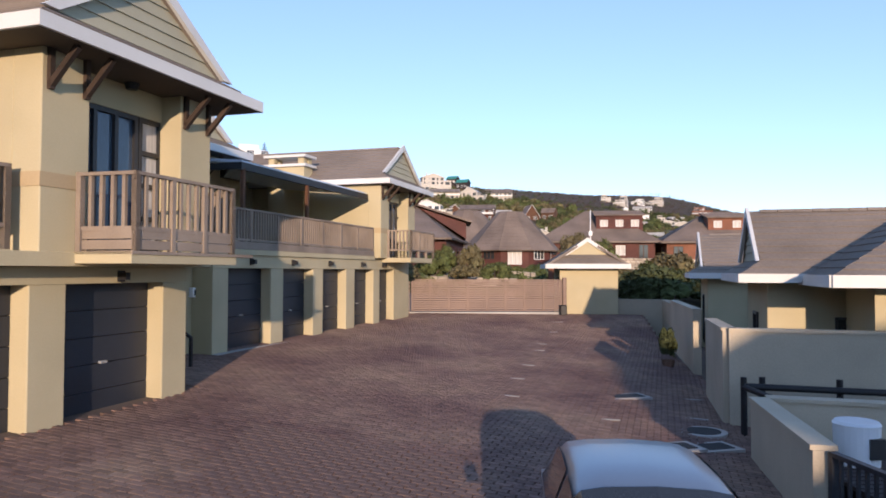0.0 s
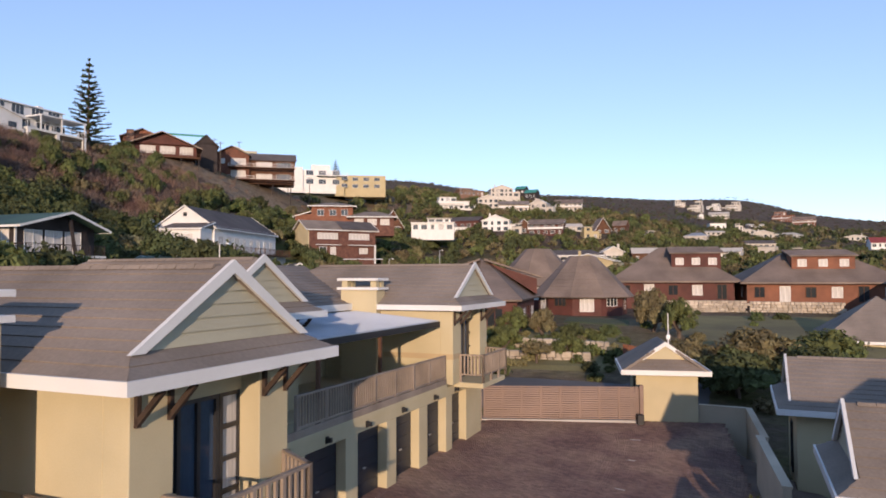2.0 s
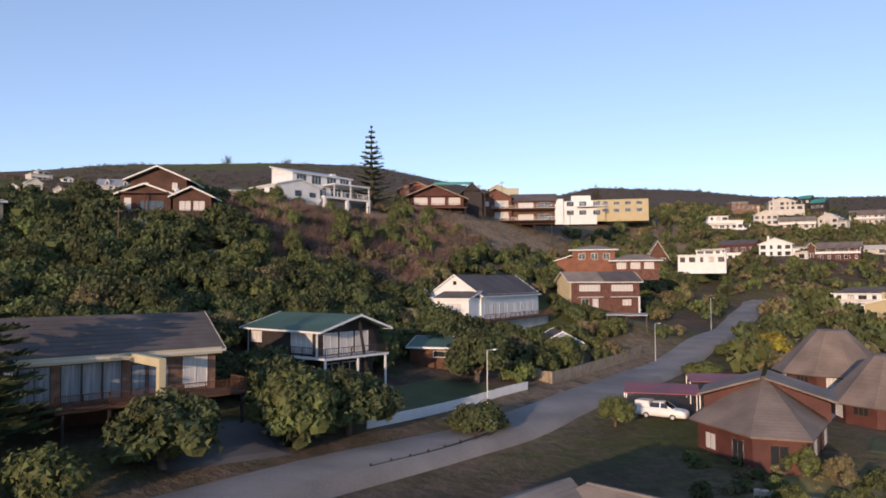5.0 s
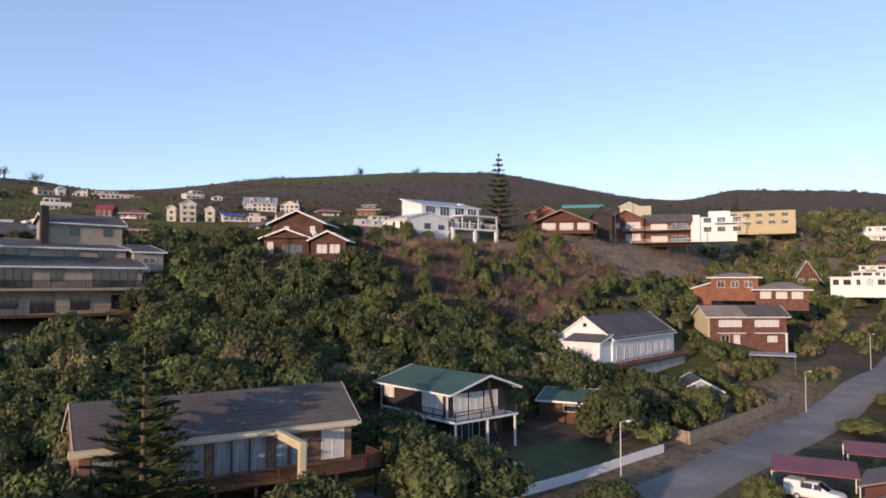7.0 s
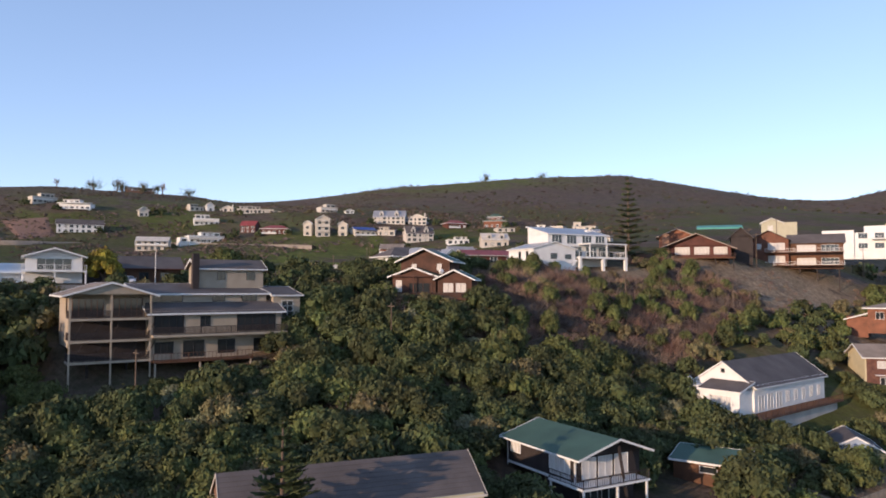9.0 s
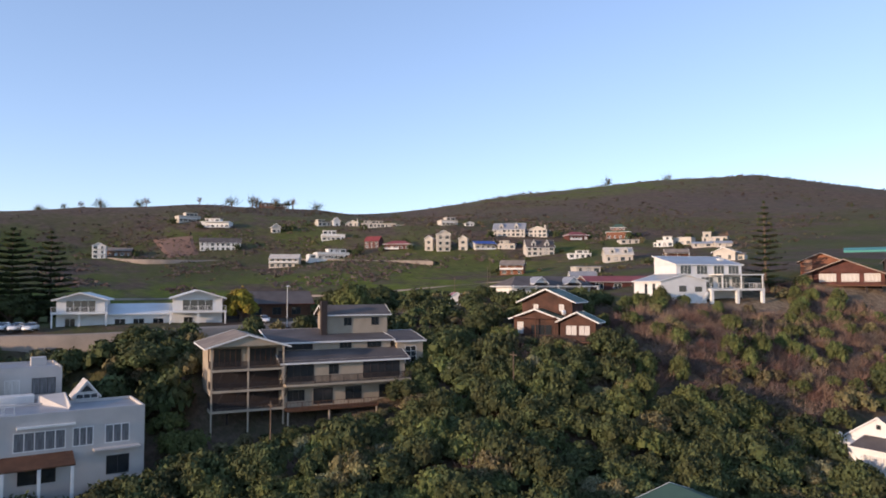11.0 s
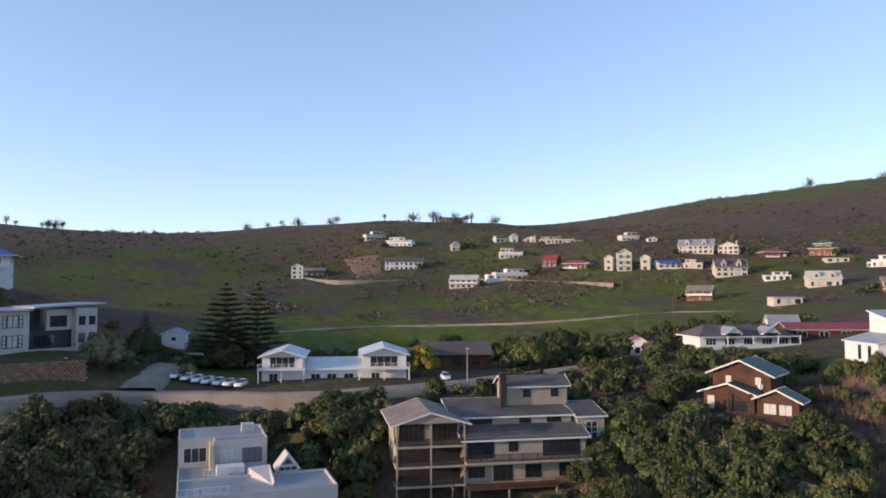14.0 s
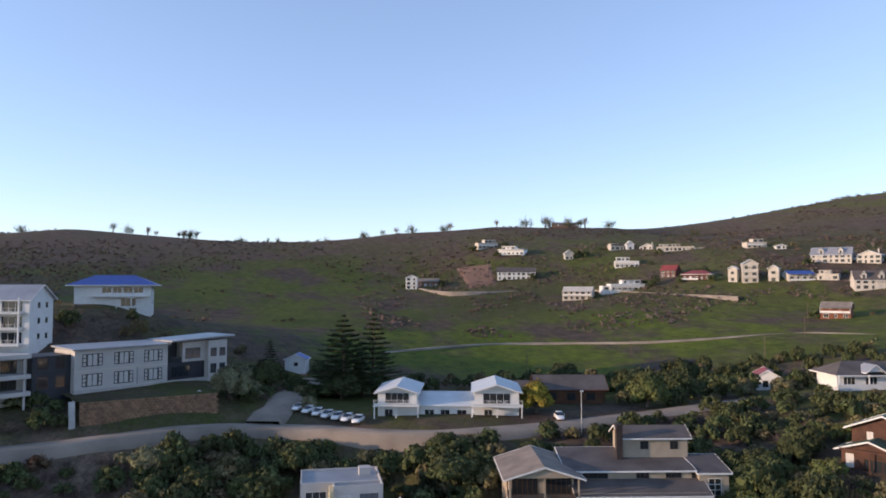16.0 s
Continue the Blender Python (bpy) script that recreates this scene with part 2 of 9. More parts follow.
def window(parent, x, y, z, face, w, h, cols=2, rows=1, fm=None, gm=None, name="window", bar=0.06, proud=0.05, whole=False):
    """A glazed window or door on a wall: its foot's middle at x, y, z; face: the way it looks, in degrees from local -y."""
    fm, gm = fm or WHITE, gm or GLASS
    key = (round(w, 2), round(h, 2), cols, rows, fm.name, gm.name, bar, proud, whole)
    if key not in WINS:
        f, at = MB(), {}
        xs = [v for i in range(cols + 1) for v in (-w / 2 + (w - bar) * i / cols, -w / 2 + (w - bar) * i / cols + bar)]
        zs = [v for j in range(rows + 1) for v in ((h - bar) * j / rows, (h - bar) * j / rows + bar)]

        def corner(i, j, d):
            if (i, j, d) not in at:
                at[i, j, d] = len(f.v)
                f.v.append((xs[i], (-proud, 0.01)[d], zs[j]))
            return at[i, j, d]
        solid = lambda i, j: 0 <= i < len(xs) - 1 and 0 <= j < len(zs) - 1 and (i % 2 == 0 or j % 2 == 0)  # noqa: E731
        for i in range(len(xs) - 1):
            for j in range(len(zs) - 1):
                if not solid(i, j):
                    continue
                f.f.append((corner(i, j, 0), corner(i + 1, j, 0), corner(i + 1, j + 1, 0), corner(i, j + 1, 0)))
                for di, dj, a, b in ((-1, 0, (i, j), (i, j + 1)), (1, 0, (i + 1, j + 1), (i + 1, j)), (0, -1, (i + 1, j), (i, j)), (0, 1, (i, j + 1), (i + 1, j + 1))):
                    if not solid(i + di, j + dj):
                        f.f.append((corner(*a, 0), corner(*b, 0), corner(*b, 1), corner(*a, 1)))
        g = MB().box(0, (w - bar) / cols - bar, -0.012, 0.008, bar, h - bar)
        if whole:
            g = MB().box(-w / 2 + bar * 0.5, w / 2 - bar * 0.5, -0.012, 0.008, bar * 0.5, h - bar * 0.5)
        WINS[key] = f.mesh("window_frame"), g.mesh("pane")
    fr = part(name, WINS[key][0], fm, parent, loc=pose(x, y, z, 0, 0, face))
    if whole:
        part("pane", WINS[key][1], gm, fr)
    else:
        for i in range(cols):
            part("pane", WINS[key][1], gm, fr, loc=Matrix.Translation((-w / 2 + bar + (w - bar) * i / cols, 0, 0)))
    return fr


def rail(parent, pts, h=0.95, gap=0.13, mt=None, post=1.5, name="railing", bar=0.035, gapz=0.1, pieces=False):
    """A balustrade along a line of feet: posts, a top and a bottom rail, and uprights; each leg one part."""
    for p, q in zip(pts, pts[1:]):
        m = MB()
        a, b = Vector(p), Vector(q)
        d, ln = (b - a).normalized(), (b - a).length
        up = Vector((0, 0, 1))
        if pieces:
            top = part(name, MB().beam(a + up * h, b + up * h, 0.09, 0.05), mt or RAIL, parent)
            part("bottom_rail", MB().beam(a + up * gapz, b + up * gapz, 0.05, 0.06), mt or RAIL, top)
            n, k = max(1, round(ln / gap)), max(1, round(ln / post))
            for i in range(1, n):
                c = a + d * ln * i / n
                part("baluster", MB().beam(c + up * gapz, c + up * (h - 0.02), bar, bar), mt or RAIL, top)
            for i in range(k + 1):
                c = a + d * ln * i / k
                part("post", MB().beam(c, c + up * (h + 0.03), 0.085, 0.085), mt or RAIL, top)
            continue
        m.beam(a + up * h, b + up * h, 0.09, 0.05).beam(a + up * gapz, b + up * gapz, 0.05, 0.06)
        n = max(1, round(ln / gap))
        for i in range(1, n):
            c = a + d * ln * i / n
            m.beam(c + up * gapz, c + up * h, bar, bar)
        k = max(1, round(ln / post))
        for i in range(k + 1):
            c = a + d * ln * i / k
            m.beam(c, c + up * (h + 0.02), 0.08, 0.08)
        part(name, m, mt or RAIL, parent)


def gable(root, x0, x1, y0, y1, ze, zr, mt, axis="x", over=0.5, course=0.0, trim=None, wall=None, thick=0.12, mid=0.5, end0=None, end1=None):
    """A gable roof over a box, ridge along axis, with its barge boards and gable walls."""
    m, b = MB(), []
    e0, e1 = over if end0 is None else end0, over if end1 is None else end1
    sw = (lambda x, y, z: (x, y, z)) if axis == "x" else (lambda x, y, z: (y, x, z))
    a0, a1, c0, c1 = (x0, x1, y0, y1) if axis == "x" else (y0, y1, x0, x1)
    cm = c0 + (c1 - c0) * mid
    d0 = ze - (zr - ze) / (cm - c0) * over
    d1 = ze - (zr - ze) / (c1 - cm) * over
    for cc, dz in ((c0 - over, d0), (c1 + over, d1)):
        m.slope(sw(a0 - e0, cc, dz), sw(a1 + e1, cc, dz), sw(a1 + e1, cm, zr), sw(a0 - e0, cm, zr), course, thick)
    if trim:
        for aa, s in ((a0 - e0, -0.04), (a1 + e1, 0.04)):
            for cc, dz in ((c0 - over, d0), (c1 + over, d1)):
                b.append(("barge_board", MB().prism([sw(aa, cc, dz - 0.16), sw(aa, cc, dz + 0.06), sw(aa, cm, zr + 0.06), sw(aa, cm, zr - 0.18)], sw(s, 0, 0))))
        for cc, dz, s in ((c0 - over, d0, -0.05), (c1 + over, d1, 0.05)):
            b.append(("fascia", MB().prism([sw(a0 - e0, cc, dz - 0.16), sw(a1 + e1, cc, dz - 0.16), sw(a1 + e1, cc, dz + 0.03), sw(a0 - e0, cc, dz + 0.03)], sw(0, s, 0))))
    rf = part("roof", m, mt, root)
    for nm, board in b:
        part(nm, board, trim, rf)
    if wall:
        for aa, s in ((a0, 0.15), (a1 - 0.15, 0.15)):
            part("gable_wall", MB().prism([sw(aa, c0, ze - 0.02), sw(aa, c1, ze - 0.02), sw(aa, cm, zr - 0.12)], sw(s, 0, 0)), wall, root)
    return rf


def hip(root, x0, x1, y0, y1, ze, zr, mt, over=0.6, course=0.0, trim=None, inset=None, thick=0.12, inset1=None):
    """A hipped roof with its ridge along x."""
    m, b = MB(), MB()
    ins = (y1 - y0) / 2 if inset is None else inset
    in1 = ins if inset1 is None else inset1
    cy = (y0 + y1) / 2
    k = (zr - ze) / ((y1 - y0) / 2)
    X0, X1, Y0, Y1, z = x0 - over, x1 + over, y0 - over, y1 + over, ze - k * over
    r0, r1 = (x0 + ins, cy, zr), (x1 - in1, cy, zr)
    A, B, C, D = (X0, Y0, z), (X1, Y0, z), (X1, Y1, z), (X0, Y1, z)
    m.slope(A, B, r1, r0, course, thick).slope(C, D, r0, r1, course, thick)
    m.slope(B, C, r1, r1, course, thick).slope(D, A, r0, r0, course, thick)
    rf = part("roof", m, mt, root)
    if trim:
        for p, q, s in ((A, B, (0, -0.05, 0)), (B, C, (0.05, 0, 0)), (C, D, (0, 0.05, 0)), (D, A, (-0.05, 0, 0))):
            part("fascia", MB().prism([(p[0], p[1], z - 0.2), (q[0], q[1], z - 0.2), (q[0], q[1], z + 0.03), (p[0], p[1], z + 0.03)], s), trim, rf)
    return rf


def mono(root, x0, x1, y0, y1, z00, z1, mt, over=0.4, trim=None, thick=0.14, axis="y", course=0.0):
    """A single-pitch roof from z00 at the low coordinate to z1 at the high one along axis."""
    m, b = MB(), MB()
    if axis == "y":
        k = (z1 - z00) / (y1 - y0)
        P = [(x0 - over, y0 - over, z00 - k * over), (x1 + over, y0 - over, z00 - k * over), (x1 + over, y1 + over, z1 + k * over), (x0 - over, y1 + over, z1 + k * over)]
    else:
        k = (z1 - z00) / (x1 - x0)
        P = [(x0 - over, y1 + over, z00 - k * over), (x0 - over, y0 - over, z00 - k * over), (x1 + over, y0 - over, z1 + k * over), (x1 + over, y1 + over, z1 + k * over)]
    m.slope(*P, course, thick)
    rf = part("roof", m, mt, root)
    if trim:
        for i in range(4):
            p, q = Vector(P[i]), Vector(P[(i + 1) % 4])
            out = (q - p).cross(Vector((0, 0, 1))).normalized() * 0.05
            c = sum((Vector(v) for v in P), Vector()) / 4
            out = out if out.dot((p + q) / 2 - c) > 0 else -out
            b.prism([p + Vector((0, 0, -0.2)), q + Vector((0, 0, -0.2)), q + Vector((0, 0, 0.03)), p + Vector((0, 0, 0.03))], out)
        part("fascia", b, trim, rf)
    return rf


def walls(root, x0, x1, y0, y1, z0, z1, mt, name="wall", label=""):
    return part(name, MB().box(x0, x1, y0, y1, z0, z1), mt, root, label)


# ---- ground ----
SPOTS = [
    # the yard's surroundings and the valley floor
    (0, 0, -1.1), (4, 14, -1.1), (0, 30, -0.3), (14, 20, -1.6), (8, 32, -1.2), (30, 0, -2.0), (60, 30, -1.5), (60, 90, 2.5), (120, 60, -2.0), (-14, 14, 0.3), (-10, 34, 1.0), (3, 40, 0.7), (10, 45, 1.0),
    (2, 66, 3.0), (16, 78, 2.8), (25, 95, 3.2), (40, 95, 3.2), (-10, 66, 3.2), (34, 66, 1.5), (-33, 25, 3.0), (-28, 50, 3.0), (-26, 62, 3.2), (-20, 90, 3.3), (-19, 115, 3.6),
]
SPOTS_SCARP = [
    (-42, 25, 5.2), (-40, 45, 5.6), (-50, 35, 6.5), (-42, 62, 6.2), (-52, 62, 7.5), (-36, 76, 5.6), (-47, 76, 7.0), (-44, 100, 8.5), (-40, 124, 9.0), (-54, 98, 11.0), (-55, 133, 18.5), (-65, 123, 22.7),
    (-36, 140, 11.5), (-46, 155, 14.0), (-54, 187, 20.0), (-80, 102, 29.5), (-84, 130, 31.5), (-80, 165, 36.0), (-78, 205, 38.0), (-65, 60, 13.0), (-70, 80, 19.5), (-82, 76, 26.5), (-96, 84, 29.5),
    (-76, 40, 14.0), (-88, 48, 18.0), (-91, 37, 17.0), (-97, 25, 17.0), (-108, 42, 27.0), (-84, 15, 11.0), (-100, 5, 12.5), (-60, -10, 4.5), (-112, 10, 19.0),
]
SPOTS_TOP = [
    (-123, -50, 27.0), (-131, -22, 28.0), (-139, -14, 28.2), (-130, -37, 28.2), (-141, -38, 33.2), (-148, -27, 33.6), (-140, -48, 33.0), (-128, 7, 27.8), (-121, 20, 27.9), (-121, 32, 28.2), (-126, -38, 27.8), (-113, 22, 25.5), (-115, 34, 26.8), (-123, 43, 28.6), (-127, 66, 29.5), (-150, 20, 28.5), (-152, -45, 34.4), (-168, -28, 36.0), (-162, -62, 42.0), (-176, -52, 44.5), (-194, -54, 49.0), (-175, -5, 29.0), (-130, 100, 32.5),
    (-118, 120, 33.5), (-160, 108, 28.0), (-200, 60, 27.0), (-260, 80, 31.0), (-275, 215, 44.0), (-330, 150, 46.0), (-340, 205, 58.0), (-385, 140, 49.0), (-465, 60, 57.0), (-468, 126, 76.0), (-370, 248, 73.0),
    (-300, -60, 40.0), (-450, -120, 62.0), (-100, 220, 43.0), (-105, 285, 45.0), (-60, 260, 27.0), (-20, 160, 6.5), (-12, 215, 9.0), (10, 160, 5.5), (70, 180, 6.0), (110, 355, 14.0), (150, 285, 14.0), (-44, 303, 26.5), (-22, 442, 55.0), (14, 506, 62.0),
]
# spots near y = -180 raise an unseen southern ridge that shades the scarp
SPOTS_FAR = [
    (-90, 345, 50.0), (-35, 370, 44.0), (0, 300, 26.0), (45, 340, 30.0), (20, 450, 50.0), (0, 225, 10.0), (-250, 330, 62.0), (-240, 500, 90.0), (225, 866, 84.0), (280, 775, 60.0),
    (400, 500, 20.0), (400, 100, -4.0), (-739, -307, 104.2), (-761, -248, 111.3), (-784, -160, 104.8), (-798, -63, 97.9), (-780, 11, 93.1), (-647, 66, 101.6), (-622, 151, 107.0), (-589, 250, 104.9),
    (-556, 317, 94.6), (-598, 453, 129.0), (-622, 520, 142.1), (-613, 686, 167.0), (-515, 798, 173.6), (-394, 864, 145.4), (-300, 880, 122.0), (-228, 890, 137.0), (-110, 905, 127.9), (-47, 949, 118.9),
    (110, 993, 116.7), (177, 1288, 135.5), (271, 1271, 125.8), (368, 1195, 135.7), (471, 1104, 89.0), (615, 1031, 74.4), (900, 700, 20), (1200, 1500, 40), (-1100, -100, 90), (-1000, 400, 90),
    (-1000, 1100, 120), (0, 1900, 100), (500, -300, -5), (0, -300, 0), (-500, -500, 60), (-250, -250, 58), (1000, 0, -5), (-140, -185, 52), (-85, -180, 42), (-45, -180, 35),
    (-25, -180, 36), (-10, -180, 36), (8, -180, 22), (28, -180, 4), (-40, -260, 38), (-38, -110, 20), (-24, -60, 4.5), (-90, -90, 26), (72, -150, -2), (-270, 735, 105.4),
    (-330, 700, 121.4), (-200, 690, 92.1), (-150, 700, 94.1), (-240, 620, 81.1),
]
_sp = np.array(SPOTS + SPOTS_SCARP + SPOTS_TOP + SPOTS_FAR, float)
_P, _Z = _sp[:, :2] / 100, _sp[:, 2]


def _kern(a, b):
    r = np.sqrt(((a[:, None] - b[None]) ** 2).sum(-1) + 0.0004)
    return r


_n = len(_P)
_A = np.zeros((_n + 3, _n + 3))
_A[:_n, :_n] = _kern(_P, _P) - 0.004 * np.eye(_n)
_A[:_n, _n] = _A[_n, :_n] = 1
_A[:_n, _n + 1 :], _A[_n + 1 :, :_n] = _P, _P.T
_W = np.linalg.solve(_A, np.r_[_Z, 0, 0, 0])


def heights(xy):
    xy = np.asarray(xy, float).reshape(-1, 2) / 100
    return _kern(xy, _P) @ _W[:_n] + _W[_n] + xy @ _W[_n + 1 :]


def ground(x, y):
    return float(heights([(x, y)])[0])


def _axis(lo, fine0, fine1, hi, step):
    out, c, s = [], fine0, step
    while c > lo:
        c -= s
        s *= 1.065
        out.append(c)
    out = out[::-1] + list(np.arange(fine0, fine1, step))
    c, s = fine1, step
    while c < hi:
        out.append(c)
        c += s
        s *= 1.065
    return np.array(out)


gx, gy = _axis(-2600, -190, 50, 2200, 2.6), _axis(-1500, -60, 200, 3200, 2.6)
GX, GY = np.meshgrid(gx, gy)
GZ = heights(np.c_[GX.ravel(), GY.ravel()])


def ground_mat():
    """Scrub ground: dull grass and brown brush in drifts, dry soil, straw and fresh meadow where they grow."""
    m = mat("scrub_ground", (0.078, 0.086, 0.026), 0.95, 0.2, 0.06, 0.4, fine=0.9, col2=(0.048, 0.053, 0.02), spec=0.1)
    nt = m.node_tree
    n, link = nt.nodes, nt.links.new
    b = n["Principled BSDF"]
    tc = n["Texture Coordinate"]
    base = b.inputs["Base Color"].links[0].from_socket

    def drift(scale, stretch, detail=8, rough=0.65):
        t, mp = n.new("ShaderNodeTexNoise"), n.new("ShaderNodeMapping")
        mp.inputs["Scale"].default_value = stretch
        link(tc.outputs["Object"], mp.inputs["Vector"])
        link(mp.outputs[0], t.inputs["Vector"])
        t.inputs["Scale"].default_value, t.inputs["Detail"].default_value, t.inputs["Roughness"].default_value = scale, detail, rough
        return t.outputs["Fac"]

    def span(v, lo, hi, a=0.0, z=1.0):
        r = n.new("ShaderNodeMapRange")
        for k, q in (("From Min", lo), ("From Max", hi), ("To Min", a), ("To Max", z)):
            r.inputs[k].default_value = q
        link(v, r.inputs["Value"])
        return r.outputs[0]

    def blend(f, a, z):
        x = n.new("ShaderNodeMix")
        x.data_type = "RGBA"
        for sock, v in (("Factor", f), ("A", a), ("B", z)):
            if isinstance(v, tuple):
                x.inputs[sock].default_value = (*v, 1)
            else:
                link(v, x.inputs[sock])
        return x.outputs["Result"]

    def calc(op, a, z):
        x = n.new("ShaderNodeMath")
        x.operation, x.use_clamp = op, True
        for i, v in enumerate((a, z)):
            if isinstance(v, float):
                x.inputs[i].default_value = v
            else:
                link(v, x.inputs[i])
        return x.outputs[0]

    def amount(name):
        t = n.new("ShaderNodeAttribute")
        t.attribute_name = name
        return t.outputs["Fac"]

    broad = drift(1.0, (0.017, 0.026, 0.03), 11, 0.7)
    clump = drift(1.0, (0.16, 0.22, 0.2), 9, 0.75)
    fine = drift(1.0, (1.1, 1.4, 1.2), 5, 0.7)
    brush = blend(span(clump, 0.35, 0.66), (0.056, 0.043, 0.035), (0.125, 0.09, 0.068))
    col = blend(span(broad, 0.44, 0.55), brush, base)
    dry = blend(span(clump, 0.36, 0.68), (0.07, 0.052, 0.043), (0.165, 0.12, 0.088))
    col = blend(calc("ADD", amount("dry"), span(clump, 0.3, 0.7, -0.4, 0.35)), col, dry)
    straw = blend(span(fine, 0.3, 0.7), (0.19, 0.14, 0.095), (0.36, 0.275, 0.18))
    col = blend(calc("MULTIPLY", amount("straw"), span(clump, 0.3, 0.5)), col, straw)
    meadow = blend(span(clump, 0.38, 0.62), (0.062, 0.085, 0.014), (0.135, 0.165, 0.02))
    col = blend(calc("MULTIPLY", amount("lush"), span(broad, 0.40, 0.53)), col, meadow)
    tone = n.new("ShaderNodeHueSaturation")
    link(span(fine, 0.25, 0.75, 0.62, 1.3), tone.inputs["Value"])
    link(col, tone.inputs["Color"])
    link(tone.outputs["Color"], b.inputs["Base Color"])
    bump = n["Bump"]
    bump.inputs["Strength"].default_value, bump.inputs["Distance"].default_value = 0.8, 0.5
    link(fine, bump.inputs["Height"])
    return m


def lushness(x, y):
    """How fresh the grass of the low meadows and the hollow is."""
    d = np.zeros_like(x)
    for cx, cy, rx, ry, k in ((-250, 95, 70, 150, 1.0), (-400, -20, 130, 80, 0.55), (-470, 190, 90, 120, 0.4), (-560, 570, 90, 150, 0.75), (-300, 230, 70, 70, 0.5)):
        d = np.maximum(d, k * np.exp(-(((x - cx) / rx) ** 2 + ((y - cy) / ry) ** 2) ** 1.5))
    return d


def strawness(x, y):
    """Where dry grass lies open below the brow, on verges and by the chalets."""
    d = np.zeros_like(x)
    for cx, cy, rx, ry, k in ((-64, 172, 17, 32, 1.0), (-82, 134, 9, 45, 0.8), (-24.5, 100, 7, 45, 0.7), (-60, 330, 30, 60, 0.6), (24, 66, 18, 22, 0.6), (2, 50, 9, 10, 0.5), (-116, -46, 12, 26, 0.35)):
        d = np.maximum(d, k * np.exp(-(((x - cx) / rx) ** 2 + ((y - cy) / ry) ** 2) ** 1.5))
    return d


def dryness(x, y, z):
    """How far the grass gives way to dry scrub soil at a place."""
    d = 0.8 * np.clip((z - 62) / 34, 0, 1)
    for cx, cy, rx, ry, k in ((-70, 118, 19, 36, 1.1), (-62, 160, 18, 34, 1.1), (-110, -40, 15, 26, 1.0), (-176, -52, 18, 14, 0.9), (22, 66, 22, 22, 0.4), (320, 950, 480, 520, 0.85), (60, 420, 120, 80, 0.6), (-24, 100, 12, 40, 0.7), (-30, 40, 10, 34, 0.8), (40, 260, 120, 130, 0.6), (-138, -5, 10, 14, 0.6), (-75, 25, 36, 75, 0.95), (-330, 190, 80, 60, 0.4), (-415, 105, 32, 40, 0.6), (-430, 230, 60, 60, 0.55), (-640, -150, 150, 130, 0.9), (-55, 300, 60, 80, 0.6)):
        d = np.maximum(d, k * np.exp(-(((x - cx) / rx) ** 2 + ((y - cy) / ry) ** 2) ** 1.5))
    return d


GROUND = ground_mat()
ny, nx = GX.shape
me = bpy.data.meshes.new("ground")
idx = np.arange(nx * ny).reshape(ny, nx)
quads = np.stack([idx[:-1, :-1], idx[:-1, 1:], idx[1:, 1:], idx[1:, :-1]], -1).reshape(-1, 4)
me.from_pydata(np.c_[GX.ravel(), GY.ravel(), GZ].tolist(), [], quads.tolist())
me.polygons.foreach_set("use_smooth", np.ones(len(quads), bool))
at = me.attributes.new("dry", "FLOAT", "POINT")
at.data.foreach_set("value", dryness(GX.ravel(), GY.ravel(), GZ).astype(np.float32))
at = me.attributes.new("lush", "FLOAT", "POINT")
at.data.foreach_set("value", lushness(GX.ravel(), GY.ravel()).astype(np.float32))
at = me.attributes.new("straw", "FLOAT", "POINT")
at.data.foreach_set("value", strawness(GX.ravel(), GY.ravel()).astype(np.float32))
me.materials.append(GROUND)
tagged(new("ground", me), "scrubby coastal hillside of grass, dry brush and bare soil", "ground", kind="structure")


def strip(name, pts, width, mt, label, cat, lift=0.12, step=2.5, kind="structure", thick=0.0):
    """A road laid over the ground along a smooth line."""
    P = [Vector(p) for p in pts]
    line = []
    for i in range(len(P) - 1):
        a, b, c, d = P[max(i - 1, 0)], P[i], P[i + 1], P[min(i + 2, len(P) - 1)]
        k = max(2, int((c - b).length / step))
        for j in range(k):
            t = j / k
            line.append(0.5 * ((2 * b) + (c - a) * t + (2 * a - 5 * b + 4 * c - d) * t * t + (3 * b - a - 3 * c + d) * t**3))
    line.append(P[-1])
    m = MB()
    level = []
    for i, p in enumerate(line):
        d = (line[min(i + 1, len(line) - 1)] - line[max(i - 1, 0)]).normalized()
        s = Vector((-d.y, d.x)) * width / 2
        level.append(max(ground(p.x + e * s.x, p.y + e * s.y) for e in (-1, -0.5, 0, 0.5, 1)))
    level = [sum(level[max(0, i - 3) : i + 4]) / len(level[max(0, i - 3) : i + 4]) for i in range(len(level))]
    for i, p in enumerate(line):
        d = (line[min(i + 1, len(line) - 1)] - line[max(i - 1, 0)]).normalized()
        s = Vector((-d.y, d.x)) * width / 2
        z = level[i] + lift + 0.06
        wob = 1 + 0.03 * math.sin(i * 0.9) + 0.03 * math.sin(i * 0.37)
        for e in (-1, 1):
            q = p + s * e * wob
            o = q + s * e * 0.22
            m.v += [(q.x, q.y, z), (o.x, o.y, min(z - 0.1, ground(o.x, o.y) - 0.1))]
    for i in range(len(line) - 1):
        k = 4 * i
        m.f += [(k, k + 2, k + 6, k + 4), (k + 1, k, k + 4, k + 5), (k + 2, k + 3, k + 7, k + 6)]
    ob = part(name, m, mt)
    ob.data.shade_smooth()
    return tagged(ob, label, cat, kind=kind)


